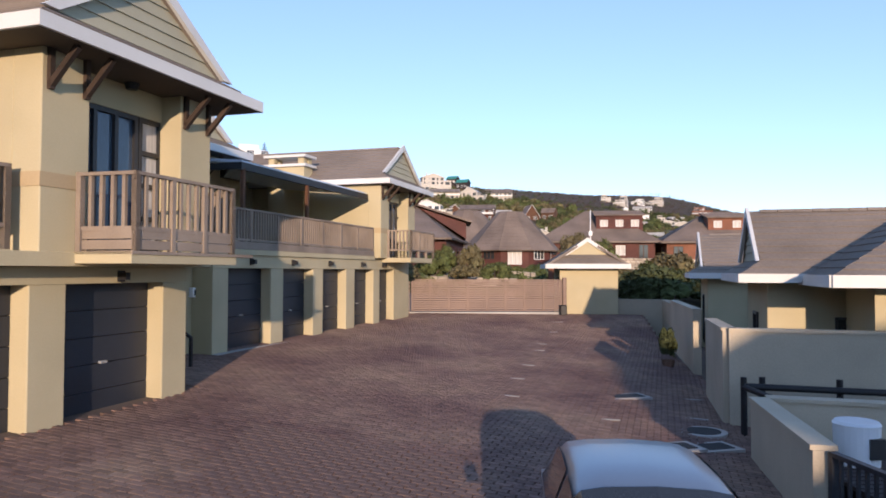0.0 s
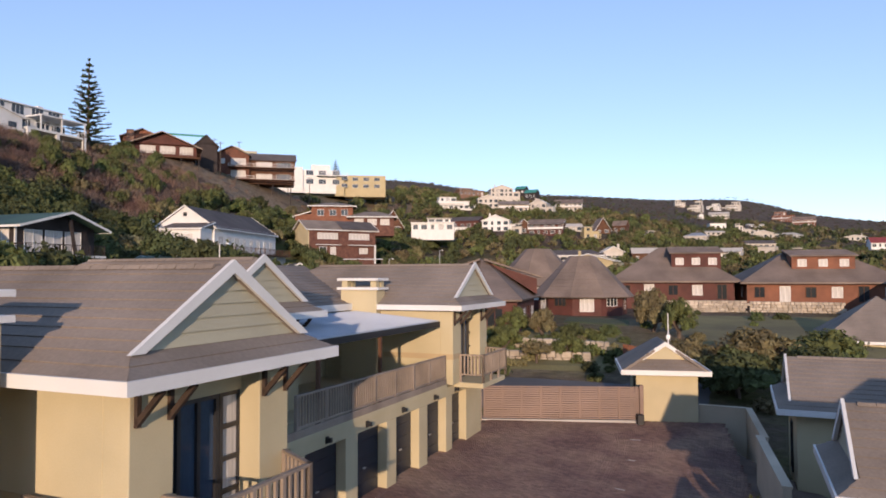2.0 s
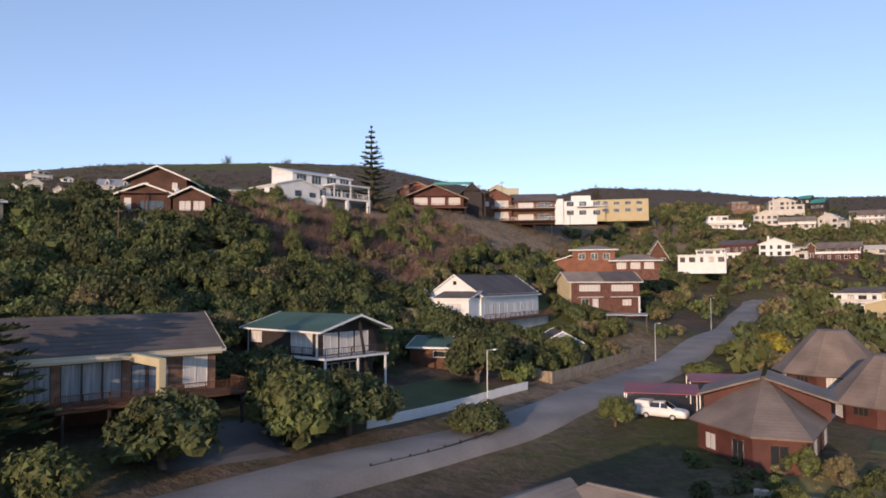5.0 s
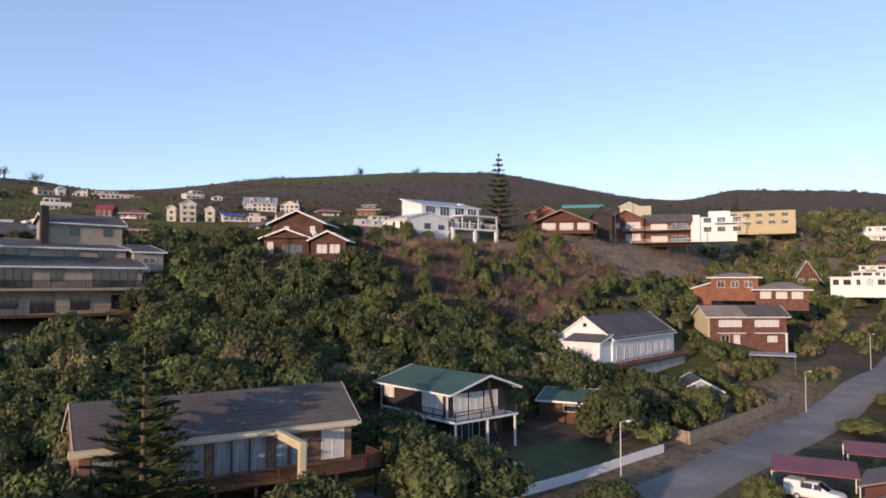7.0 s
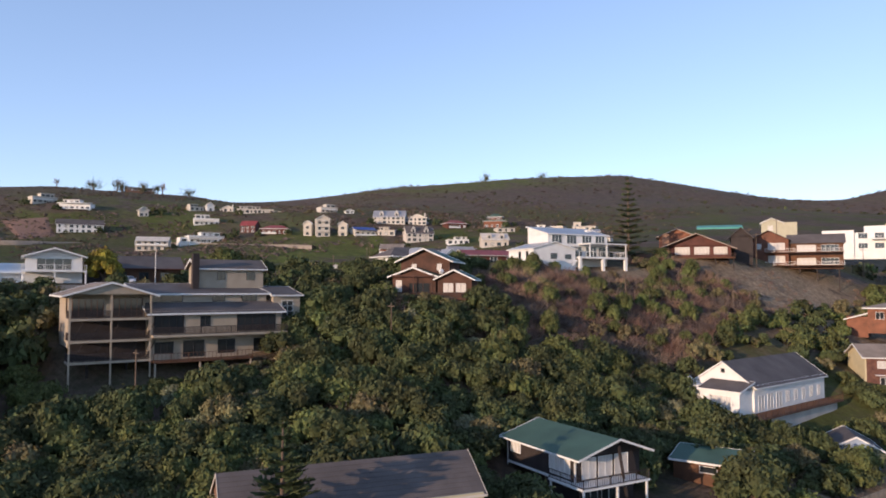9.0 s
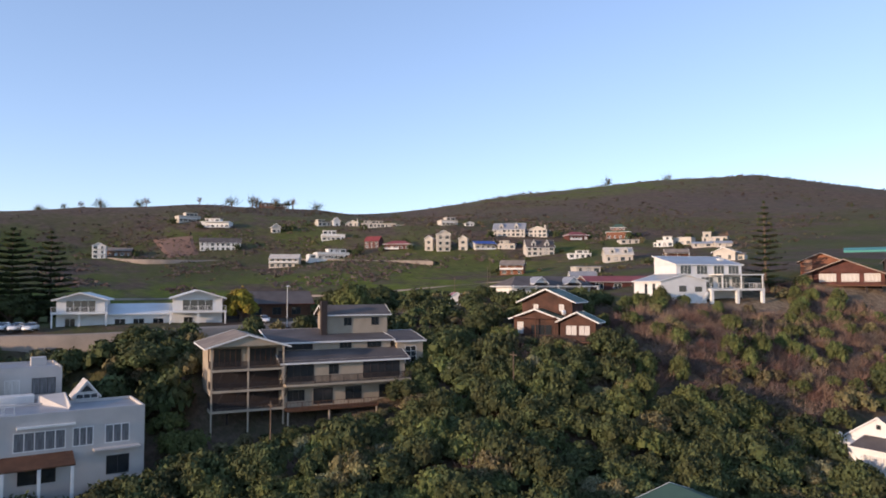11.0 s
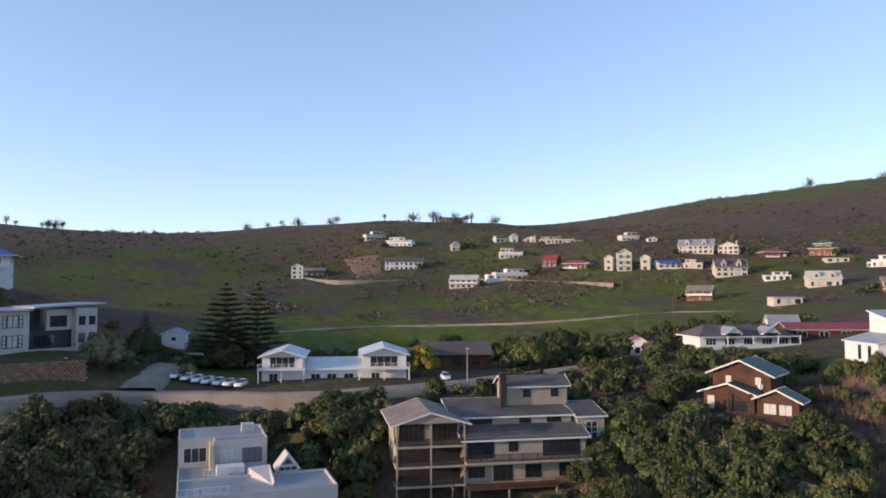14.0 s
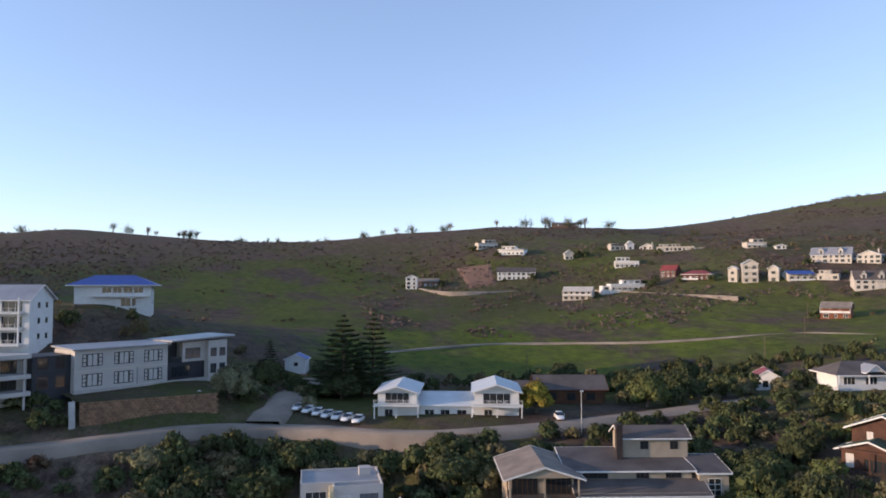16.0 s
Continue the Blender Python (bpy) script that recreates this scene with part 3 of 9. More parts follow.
strip("road", [(-36, 5), (-33, 25), (-27.9, 48), (-24.4, 60), (-22.4, 72), (-20.2, 94), (-16.9, 122), (-13.6, 157), (-12.4, 180), (-11, 225)], 5.4, TARROAD, "worn grey tar road along the valley floor", "road")
strip("upper_road", [(-118, -62), (-122, -50), (-126, -38), (-130, -26), (-134, -14), (-132, -2), (-126, 8), (-121, 20), (-121, 32), (-123, 45), (-127, 66), (-129, 84)], 5.0, DIRTROAD, "pale road winding along the plateau", "road")
strip("side_road", [(-136, -11), (-146, -9), (-162, -6), (-182, -3)], 6.0, DIRTROAD, "pale side road running back between bushes", "road", 0.14)

# ---- the yard ----
YROT = -17.36
YU, YN = Vector((0.2984, 0.9544, 0)), Vector((0.9544, -0.2984, 0))
Y0 = Vector((-5.39, 17.77, 0))


def yard_z(x, y):
    s = min(1, max(0, (y - 25) / 7.4))
    return -0.344 - 0.072 * x + 0.029 * y + 0.06 * max(0, x + 1.45) * s * s * (3 - 2 * s)


PAVER = mat("red_brown_paver", (0.215, 0.135, 0.105), 0.9, 0.25, 1.2, 0.3, fine=9, island=0.22, hue=0.02)
JOINT = mat("sandy_paving_joint", (0.16, 0.12, 0.095), 0.95, 0.2, 2.0, 0.3)
m = MB()
pts = [(-14, -22), (16, -22), (16, 8), (9.2, 30), (8.6, 34.2), (5.2, 33.4), (-2.5, 33.2), (-8, 30), (-12, 14)]
m.prism([(x, y, -0.744 - 0.072 * x + 0.029 * y) for x, y in pts], (0, 0, 0.38))
yard = tagged(part("pavement", m, JOINT), "paved brick yard between two rows of townhouses", "pavement", kind="structure")


# ---- the townhouses ----
def townhouse(label, s0, s1, qf, qb, ze, zr, wall_in=0.6, skirt=0.5, base=0.3, group="townhouses round the yard", name="townhouse", h0=2.7, hipped_back=True):
    """A plastered house whose tiled roof has its ridge square to the yard and a boarded gablet over a skirt of tiles; local x looks at the yard."""
    r = thing(name, Y0.x, Y0.y, 0, YROT, label, "house", group)
    sm = (s0 + s1) / 2
    half = (s1 - s0) / 2
    k = (zr - ze) / half
    m, b, g = MB(), MB(), MB()
    xg = qf - skirt                       # the gablet's plane
    zg = ze + skirt * k * 1.05
    w = (zr - zg) / k
    hb = half * 0.9 if hipped_back else 0.0
    for sgn, se in ((-1, s0), (1, s1)):
        f = (zg - ze) / (zr - ze)
        m.slope((qf, se, ze), (qb, se, ze), (qb + hb * f, sm + sgn * w, zg), (xg, sm + sgn * w, zg), 0.34, 0.1)
        m.slope((xg + 0.02, sm + sgn * w, zg), (qb + hb * f, sm + sgn * w, zg), (qb + hb, sm, zr), (xg + 0.1, sm, zr), 0.34, 0.1)
    if hipped_back:
        m.slope((qb, s0, ze), (qb, s1, ze), (qb + hb, sm, zr), (qb + hb, sm, zr), 0.34, 0.1)
    m.slope((qf, s0, ze + 0.005), (qf, s1, ze + 0.005), (xg, sm + w, zg), (xg, sm - w, zg), 0.34, 0.1)
    # ridge tiles
    for i in range(int((xg - qb - hb) / 0.4)):
        a = qb + hb + i * 0.4
        m.prism([(a, sm - 0.13, zr - 0.05), (a, sm - 0.07, zr + 0.03), (a, sm + 0.07, zr + 0.03), (a, sm + 0.13, zr - 0.05)], (0.39, 0, 0.006))
    roof = part("roof", m, TILE, r, "brown-grey flat-tiled roof")
    f = 0.17
    for q0, q1, a, c in ((qf, qf + 0.05, s0 - 0.05, s1 + 0.05), (qb, qf, s0 - 0.05, s0), (qb, qf, s1, s1 + 0.05)):
        part("fascia", MB().box(q0, q1, a, c, ze - f, ze + 0.03), WHITE, roof, "white-painted fascia board")
    bb = MB()
    for sg in (-1, 1):
        bb.prism([(xg + 0.06, sm + sg * (w + 0.14), zg - 0.02), (xg + 0.06, sm + sg * (w - 0.12), zg - 0.02), (xg + 0.06, sm, zr - 0.12), (xg + 0.06, sm, zr + 0.1)][:: sg], (0.08, 0, 0))
    part("barge_board", bb, WHITE, roof, "white barge boards")
    n = 6
    for i in range(n):
        z0, z1 = zg + (zr - zg) * i / n, zg + (zr - zg) * (i + 1) / n
        w0, w1 = w * (1 - i / n), w * (1 - (i + 1) / n)
        g = MB()
        g.prism([(xg - 0.02, sm - w0, z0), (xg - 0.02, sm + w0, z0), (xg - 0.02, sm + w1, z1), (xg - 0.02, sm - w1, z1)], (0.045, 0, 0))
        g.v[-4:] = [(x - (0.03 if q > 1 else 0), y, z) for q, (x, y, z) in enumerate(g.v[-4:])]
        part("gable_board", g, CLADDING, roof, "olive board cladding")
    part("soffit", MB().box(qb, qf, s0, s1, ze - f - 0.01, ze - f + 0.04), SOFFIT, roof, "soffit boards with the eave's shade in their colour")
    return r, sm, ze - f


def bracket(parent, q, s, z, mt=None):
    m = MB()
    m.box(q, q + 0.07, s - 0.04, s + 0.04, z - 0.58, z).beam((q + 0.04, s, z - 0.52), (q + 0.5, s, z - 0.03), 0.08, 0.08)
    return part("bracket", m, mt or TIMBER_DARK, parent, "dark timber eave bracket")


def garage_row(root, doors, q, base, head, top, depth=0.32, mt=None):
    """Garage doors set back between pillars; doors: (s0, s1) of each opening."""
    mt = mt or CREAM
    lo, hi = doors[0][0] - 0.65, doors[-1][1] + 0.65
    part("beam", MB().bbox(q - 0.5, q, lo, hi, head, top, 0.015), mt, root)
    prev = lo
    for i, (a, b) in enumerate(doors + [(hi, hi)]):
        part("pillar", MB().bbox(q - 0.6, q - 0.004, prev, a, base - 0.2, head, 0.015), mt, root)
        prev = b
    for a, b in doors:
        panels, n = [], 5
        for i in range(n):
            z0 = base + (head - base) * i / n
            panels.append(MB().bbox(q - depth - 0.06, q - depth, a, b, z0 + 0.006, z0 + (head - base) / n - 0.006, 0.006))
        d = part("garage_door", MB().box(q - depth - 0.1, q - depth - 0.055, a, b, base, head), CHARCOAL, root, "charcoal sectional garage door")
        for pn in panels:
            part("panel", pn, CHARCOAL, d)
        part("door_handle", MB().box(q - depth, q - depth + 0.05, (a + b) / 2 - 0.07, (a + b) / 2 + 0.07, base + 0.85, base + 0.89), STEEL, d)
    part("threshold", MB().box(q - depth, q + 0.14, lo, hi, base - 0.2, base + 0.02), CONCRETE, root, "concrete threshold strip")


def wall_lamp(parent, x, y, z):
    a = MB().box(x, x + 0.05, y - 0.06, y + 0.06, z, z + 0.18).box(x + 0.05, x + 0.16, y - 0.05, y + 0.05, z + 0.03, z + 0.15)
    return part("wall_lamp", a, BLACK, parent, "small dark wall lamp")


def upper_bay(r, s0, s1, q, zf, ze, sm, mt=None):
    """The plastered upper front: two corner piers and a set-back wall with a sliding door and a balcony."""
    mt = mt or CREAM
    pier = 0.85
    part("wall", MB().bbox(q - 0.5, q, s0, s0 + pier, zf, ze, 0.015), mt, r)
    part("wall", MB().bbox(q - 0.5, q, s1 - pier, s1, zf, ze, 0.015), mt, r)
    part("wall", MB().box(q - 0.6, q - 0.4, s0 + pier, s1 - pier, zf + 2.35, ze), mt, r)
    part("floor_slab", MB().bbox(q - 4, q + 1.0, s0 + 0.6, s1 - 0.62, zf - 0.16, zf + 0.02, 0.01), CREAM, r)
    # sliding door, with a barred sash beside it
    w = s1 - s0 - 2 * pier
    window(r, q - 0.5, sm - w * 0.14, zf + 0.02, 90, w * 0.70, 2.33, 3, 1, DARKFRAME, SKYGLASS, "sliding_door", 0.08, 0.07)
    window(r, q - 0.5, sm + w * 0.36, zf + 0.02, 90, w * 0.28, 2.33, 1, 4, DARKFRAME, CURTAIN, "window", 0.08, 0.07)
    lp = part("ceiling_lamp", MB().cyl((q - 0.2, sm, ze - 0.02), (q - 0.2, sm, ze - 0.12), 0.12, 0.09, 10), BLACK, r)
    for s in (s0 + 0.12, s0 + pier - 0.1, s1 - pier + 0.1, s1 - 0.12):
        bracket(r, q - 0.004, s, ze)


# front house
A, smA, zsA = townhouse("cream two-storey townhouse with a tiled gabled roof and a timber balcony", -8.5, -3.45, 3.0, -7.2, 5.84, 7.4)
part("wall", MB().bbox(-7.0, 1.9, -7.9, -7.75, 2.7, zsA, 0.015), CREAM, A)
part("wall", MB().bbox(-7.0, 1.9, -4.3, -4.15, 2.7, zsA, 0.015), CREAM, A)
part("wall", MB().box(-7.0, -6.85, -7.75, -4.3, 0, zsA), CREAM, A)
part("plaster_band", MB().box(-7.0, 2.412, -7.915, -7.0, 3.75, 3.95), BAND, A, "darker beige plaster band")
part("wall", MB().box(-7.0, 1.4, -8.9, -8.7, 0.0, 2.7), CREAM, A)
part("wall", MB().box(-7.0, 1.4, -4.45, -4.3, 0.0, 2.7), CREAM, A)
part("floor_slab", MB().bbox(-7, 2.42, -9.6, -4.1, 2.66, 2.86, 0.01), CREAM, A)
upper_bay(A, -7.9, -4.15, 2.4, 2.86, zsA, smA)
garage_row(A, [(-9.7, -7.72), (-7.07, -4.97)], 2.05, 0.25, 2.4, 2.66)
wall_lamp(A, 2.05, -6.0, 2.42)
rail(A, [(2.45, -7.25, 2.88), (3.38, -7.2, 2.88), (3.38, -4.9, 2.88), (2.45, -4.3, 2.88)], 1.1, 0.19, RAIL, 0.75, bar=0.055, gapz=0.32, pieces=True)
part("balcony_deck", MB().box(2.4, 3.42, -7.3, -4.3, 2.83, 2.88), RAIL, A)
for z in (2.9, 3.05):
    part("skirt_board", MB().box(3.36, 3.40, -7.22, -4.88, z, z + 0.135), RAIL, A)
    part("skirt_board", MB().box(2.42, 3.36, -7.25, -7.21, z, z + 0.135), RAIL, A)


def chimney(root, x0, x1, y0, y1, z0, z1):
    part("chimney", MB().bbox(x0 + 0.12, x1 - 0.12, y0 + 0.12, y1 - 0.12, z0, z1 - 0.42, 0.015), CREAM, root)
    m = MB()
    m.bbox(x0, x1, y0, y1, z1 - 0.46, z1 - 0.36, 0.01).bbox(x0, x1, y0, y1, z1 - 0.1, z1, 0.01)
    part("chimney_cap", m, WHITE, root, "white flat chimney cap on short piers")
    for x in (x0 + 0.15, x1 - 0.4):
        for y in (y0 + 0.15, y1 - 0.4):
            part("pier", MB().box(x, x + 0.25, y, y + 0.25, z1 - 0.36, z1 - 0.1), CREAM, root)


part("balcony_deck", MB().bbox(-4.0, 2.15, -13.0, -8.1, 2.66, 2.88, 0.01), CREAM, A)
rail(A, [(2.1, -13.0, 2.88), (2.1, -8.15, 2.88), (0.6, -8.1, 2.88)], 1.12, 0.15, RAIL, 0.75, bar=0.06, gapz=0.32, pieces=True)
chimney(A, -0.8, 0.95, -9.4, -8.55, 0.2, 7.05)

# middle house over the garages
M, smM, zsM = townhouse("cream townhouse set back behind a roof terrace over garages", -1.65, 3.45, -1.6, -11.0, 6.14, 7.74)
part("wall", MB().bbox(-10.5, -2.7, -1.1, -0.95, 0.5, zsM, 0.015), CREAM, M)
part("wall", MB().bbox(-10.5, -2.7, 2.75, 2.9, 0.5, zsM, 0.015), CREAM, M)
upper_bay(M, -1.1, 2.9, -2.2, 3.2, zsM, smM)
garage_row(M, [(0.0, 2.02), (2.69, 4.5), (5.17, 6.9), (7.61, 9.3), (9.91, 11.4)], 0.0, 0.55, 2.67, 3.02)
part("wall", MB().box(-0.9, -0.61, -2.2, 0.0, 0.2, 3.0), CREAM, M)
part("terrace_slab", MB().bbox(-5.6, 0.06, -1.35, 9.3, 3.02, 3.16, 0.01), CREAM, M)
part("edge_board", MB().box(0.02, 0.06, -1.3, 9.2, 3.16, 3.36), RAIL, M)
rail(M, [(0.0, -0.4, 3.16), (0.0, 9.15, 3.16)], 1.05, 0.13, RAIL, 1.35, bar=0.045, gapz=0.25, pieces=True)
part("wall", MB().box(-5.6, -5.4, 2.9, 9.5, 3.16, 6.0), CREAM, M, "cream rear terrace wall")
window(M, -5.4, 4.6, 3.18, 90, 2.2, 2.2, 2, 1, DARKFRAME, GLASS, "sliding_door", 0.08, 0.07)
part("fireplace", MB().box(-5.4, -5.0, 6.6, 8.4, 3.16, 4.0).box(-5.4, -5.0, 6.6, 6.75, 4.0, 5.0).box(-5.4, -5.0, 8.25, 8.4, 4.0, 5.0).box(-5.4, -5.0, 6.6, 8.4, 5.0, 6.0), CREAM, M)
part("fire_opening", MB().box(-5.38, -5.1, 6.75, 8.25, 4.0, 5.0), BLACK, M)
for s in (1.0, 3.2, 5.6, 8.2, 10.2):
    wall_lamp(M, 0.0, s, 2.75)
# roof between the middle and the end house
m = MB()
m.slope((-4.0, 2.5, 6.1), (-4.0, 10.0, 6.1), (-8.2, 12.0, 7.7), (-8.2, 0.9, 7.7), 0.34, 0.1)
m.slope((-12.0, 10.0, 6.1), (-12.0, 1.0, 6.1), (-8.2, 0.9, 7.7), (-8.2, 12.0, 7.7), 0.34, 0.1)
lr = part("roof", m, TILE, M)
part("fascia", MB().box(-4.0, -3.95, 3.4, 9.3, 5.88, 6.13), WHITE, lr)
# terrace cover
pg = MB()
pg.prism([(-0.25, 0.9, 5.48), (-0.25, 9.2, 5.48), (-0.25, 9.2, 5.54), (-0.25, 0.9, 5.54)], (-3.5, 0, 0.3))
for i in range(40):
    y = 0.95 + i * 0.205
    pg.beam((-0.25, y, 5.55), (-3.75, y, 5.85), 0.05, 0.03)
cover = part("terrace_cover", pg, PERGOLA, M, "pale sheet-metal terrace cover on steel posts")
part("cover_beam", MB().box(-0.32, -0.22, 0.85, 9.25, 5.3, 5.5).box(-3.75, -0.3, 0.85, 0.95, 5.32, 5.5), BLACK, cover)
for s in (1.0, 4.55):
    part("cover_post", MB().box(-0.32, -0.22, s - 0.05, s + 0.05, 3.16, 5.35), BROWNWOOD, cover)

# end house
C, smC, zsC = townhouse("cream end townhouse with a tiled gabled roof beside the gate", 9.2, 14.4, 0.65, -9.5, 6.08, 7.69)
part("wall", MB().bbox(-8.5, -0.3, 9.5, 9.65, 3.02, zsC, 0.015), CREAM, C)
part("wall", MB().bbox(-8.5, -0.3, 13.2, 13.35, 0.4, zsC, 0.015), CREAM, C)
upper_bay(C, 9.5, 13.35, 0.2, 3.1, zsC, smC)
part("wall", MB().bbox(-0.6, -0.02, 12.0, 13.2, 0.4, 3.02, 0.015), CREAM, C)
rail(C, [(0.25, 10.2, 3.12), (1.15, 10.25, 3.12), (1.15, 13.0, 3.12), (0.25, 13.2, 3.12)], 1.05, 0.15, RAIL, 0.9, bar=0.06, gapz=0.3, pieces=True)
part("plaster_band", MB().box(-6, 0.212, 9.488, 10.3, 4.05, 4.25), BAND, C)
chimney(C, -4.6, -2.75, 9.0, 9.95, 3.1, 7.14)

# steps between the front house and the garages
st = thing("stair", Y0.x + 0.1, Y0.y - 0.6, -0.08, YROT, "narrow outdoor steps with a dark steel handrail", "stairs")
for i in range(8):
    part("step", MB().bbox(0.25 - 0.28 * (i + 1), 0.25 - 0.28 * i, -3.4, -1.75, 0.1, 0.3 + 0.17 * (i + 1), 0.01), CONCRETE, st)
hr = part("handrail", MB().beam((0.3, -1.65, 1.2), (-1.9, -1.65, 2.5), 0.05, 0.06), BLACK, st, "dark steel handrail")
part("bottom_rail", MB().beam((0.3, -1.65, 0.45), (-1.9, -1.65, 1.75), 0.04, 0.04), BLACK, hr)
for i in range(12):
    x = 0.28 - 0.19 * i
    part("baluster", MB().beam((x, -1.65, (0.1 if i == 0 else 0.45) + 0.59 * (0.3 - x)), (x, -1.65, 1.2 + 0.59 * (0.3 - x)), 0.035 if i else 0.06, 0.035 if i else 0.06), BLACK, hr)
ac = thing("meter_box", *(Y0 + YU * -0.4 + YN * -0.606)[:2], 1.95, YROT, "small white louvred meter box on the wall", "box")
part("case", MB().bbox(0, 0.12, -0.35, 0.1, 0, 0.24, 0.01), PLASTIC, ac)
part("grille", MB().box(0.118, 0.13, -0.3, 0.05, 0.05, 0.19), DARKFRAME, ac)

# ---- single-storey houses across the yard ----


def cottage(label, s0, s1, qf, qb, ze, zr, base):
    """A low house: as a townhouse, turned to look the other way across the yard."""
    r, a, b = townhouse(label, -s1, -s0, -qf, -qb, ze, zr, group="low houses across the yard", name="cottage", hipped_back=True)
    r.matrix_basis = pose(Y0.x, Y0.y, 0, 0, 0, YROT + 180)
    part("wall", MB().bbox(-qb + 0.6, -qf - 0.6, -s1 + 0.5, -s1 + 0.65, base - 0.5, b, 0.015), CREAM, r)
    part("wall", MB().bbox(-qb + 0.6, -qf - 0.6, -s0 - 0.65, -s0 - 0.5, base - 0.5, b, 0.015), CREAM, r)
    part("wall", MB().bbox(-qf - 0.75, -qf - 0.6, -s1 + 0.65, -s0 - 0.65, base - 0.5, b, 0.015), CREAM, r)
    window(r, -qf - 0.6, -(s0 + s1) / 2, base + 0.1, 90, 0.8, 1.9, 1, 1, DARKFRAME, GLASS, "door", 0.07)
    window(r, -qf - 2.2, -s0 - 0.5, base + 0.9, 180, 0.45, 1.1, 1, 1, DARKFRAME, GLASS)
    return r


cottage("low cream house with a tiled roof and a boarded gablet", 1.75, 6.65, 12.1, 21.0, 2.53, 4.15, -0.4)
cottage("low cream house with a tiled roof near the back wall", 12.0, 17.8, 11.4, 20.0, 2.53, 4.1, -0.3)
R0 = thing("cottage", Y0.x, Y0.y, 0, YROT, "low cream house with a hipped tiled roof", "house", "low houses across the yard")
hip(R0, 13.9, 26.0, -0.38, 8.0, 2.8, 5.2, TILE, 0.5, 0.34, WHITE)
walls(R0, 14.3, 26.0, 0.0, 8.0, -1.5, 2.6, CREAM)
walls(R0, 16.6, 26.0, -0.3, 0.0, -1.5, 2.6, CREAM, "bay_wall")
# unseen houses behind the first view, added to cast shade on the yard
for x0, x1, y0, y1, zt in ((2.5, 13.2, -19.0, -13.0, 4.0), (6.3, 17.8, -27.0, -20.0, 7.3)):
    R = thing("cottage", 0, 0, 0, 0, "unseen cream house with a hipped tiled roof, set to shade the yard", "house", "low houses across the yard")
    walls(R, x0, x1, y0, y1, -1.0, zt - 1.6, CREAM)
    hip(R, x0, x1, y0, y1, zt - 1.55, zt, TILE, 0.4, 0.34, WHITE, inset=1.4)
R = thing("cottage", 31.0, 64.0, 0, -17, "low cream house with a pyramid tiled roof beyond the yard", "house", "low houses across the yard")
walls(R, -4.4, 4.4, -4.4, 4.4, -1.0, 2.0, CREAM)
hip(R, -4.4, 4.4, -4.4, 4.4, 2.2, 5.4, TILE, 0.5, 0.34, WHITE)
walls(R, 3.4, 9.4, -6.4, 1.6, -1.0, 1.4, CREAM)
hip(R, 3.4, 9.4, -6.4, 1.6, 1.5, 3.6, TILE, 0.4, 0.34, WHITE, inset=2.4)
window(R0, 15.6, 0.0, 0.4, 0, 0.5, 1.5, 1, 1, DARKFRAME, GLASS)


def yard_wall(pts, top, label, thick=0.22, base=-1.2):
    r = thing("boundary_wall", Y0.x, Y0.y, 0, YROT, label, "wall", kind="structure")
    for (q0, s0), (q1, s1) in zip(pts, pts[1:]):
        a, b = Vector((q0, s0, 0)), Vector((q1, s1, 0))
        d = (b - a).normalized()
        n = Vector((-d.y, d.x, 0)) * thick / 2
        m = MB().prism([a - n + Vector((0, 0, base)), b - n + Vector((0, 0, base)), b + n + Vector((0, 0, base)), a + n + Vector((0, 0, base))], (0, 0, top - base - 0.06))
        part("panel", m, BOUNDARY, r)
        n2 = n * 1.25
        c = MB().prism([a - n2 + Vector((0, 0, top - 0.06)), b - n2 + Vector((0, 0, top - 0.06)), b + n2 + Vector((0, 0, top - 0.06)), a + n2 + Vector((0, 0, top - 0.06))], (0, 0, 0.06))
        part("coping", c, BOUNDARY, r)
    return r


yard_wall([(18, -0.55), (11.65, -0.5), (11.5, 2.5)], 1.51, "beige plastered garden wall beside the yard")
yard_wall([(11.35, 5.9), (10.8, 12.3)], 1.55, "beige plastered yard wall with a stepped end")
yard_wall([(11.0, 13.2), (10.5, 19.2), (8.4, 19.3)], 1.3, "beige plastered wall beside the gate hut")

# ---- gate hut, gate ----
hut = thing("gate_hut", 6.75, 34.2, 0, -5, "small cream gate hut with a tiled roof and a white gablet", "hut")
walls(hut, -1.15, 1.55, -1.0, 2.6, -0.9, 2.85, CREAM)
m = MB()
m.slope((-1.8, -1.6, 2.93), (2.0, -1.6, 2.93), (1.3, -1.0, 3.4), (-1.0, -1.0, 3.4), 0.34, 0.1)
m.slope((-1.8, 3.2, 2.93), (-1.8, -1.6, 2.93), (0.15, -0.9, 4.15), (0.15, 2.4, 4.15), 0.34, 0.1)
m.slope((2.0, -1.6, 2.93), (2.0, 3.2, 2.93), (0.15, 2.4, 4.15), (0.15, -0.9, 4.15), 0.34, 0.1)
m.slope((2.0, 3.2, 2.93), (-1.8, 3.2, 2.93), (0.15, 2.4, 4.15), (0.15, 2.4, 4.15), 0.34, 0.1)
rf = part("roof", m, TILE, hut)
part("fascia", MB().box(-1.85, 2.05, -1.66, -1.6, 2.74, 2.96).box(-1.86, -1.8, -1.6, 3.2, 2.74, 2.96).box(2.0, 2.06, -1.6, 3.2, 2.74, 2.96), WHITE, rf)
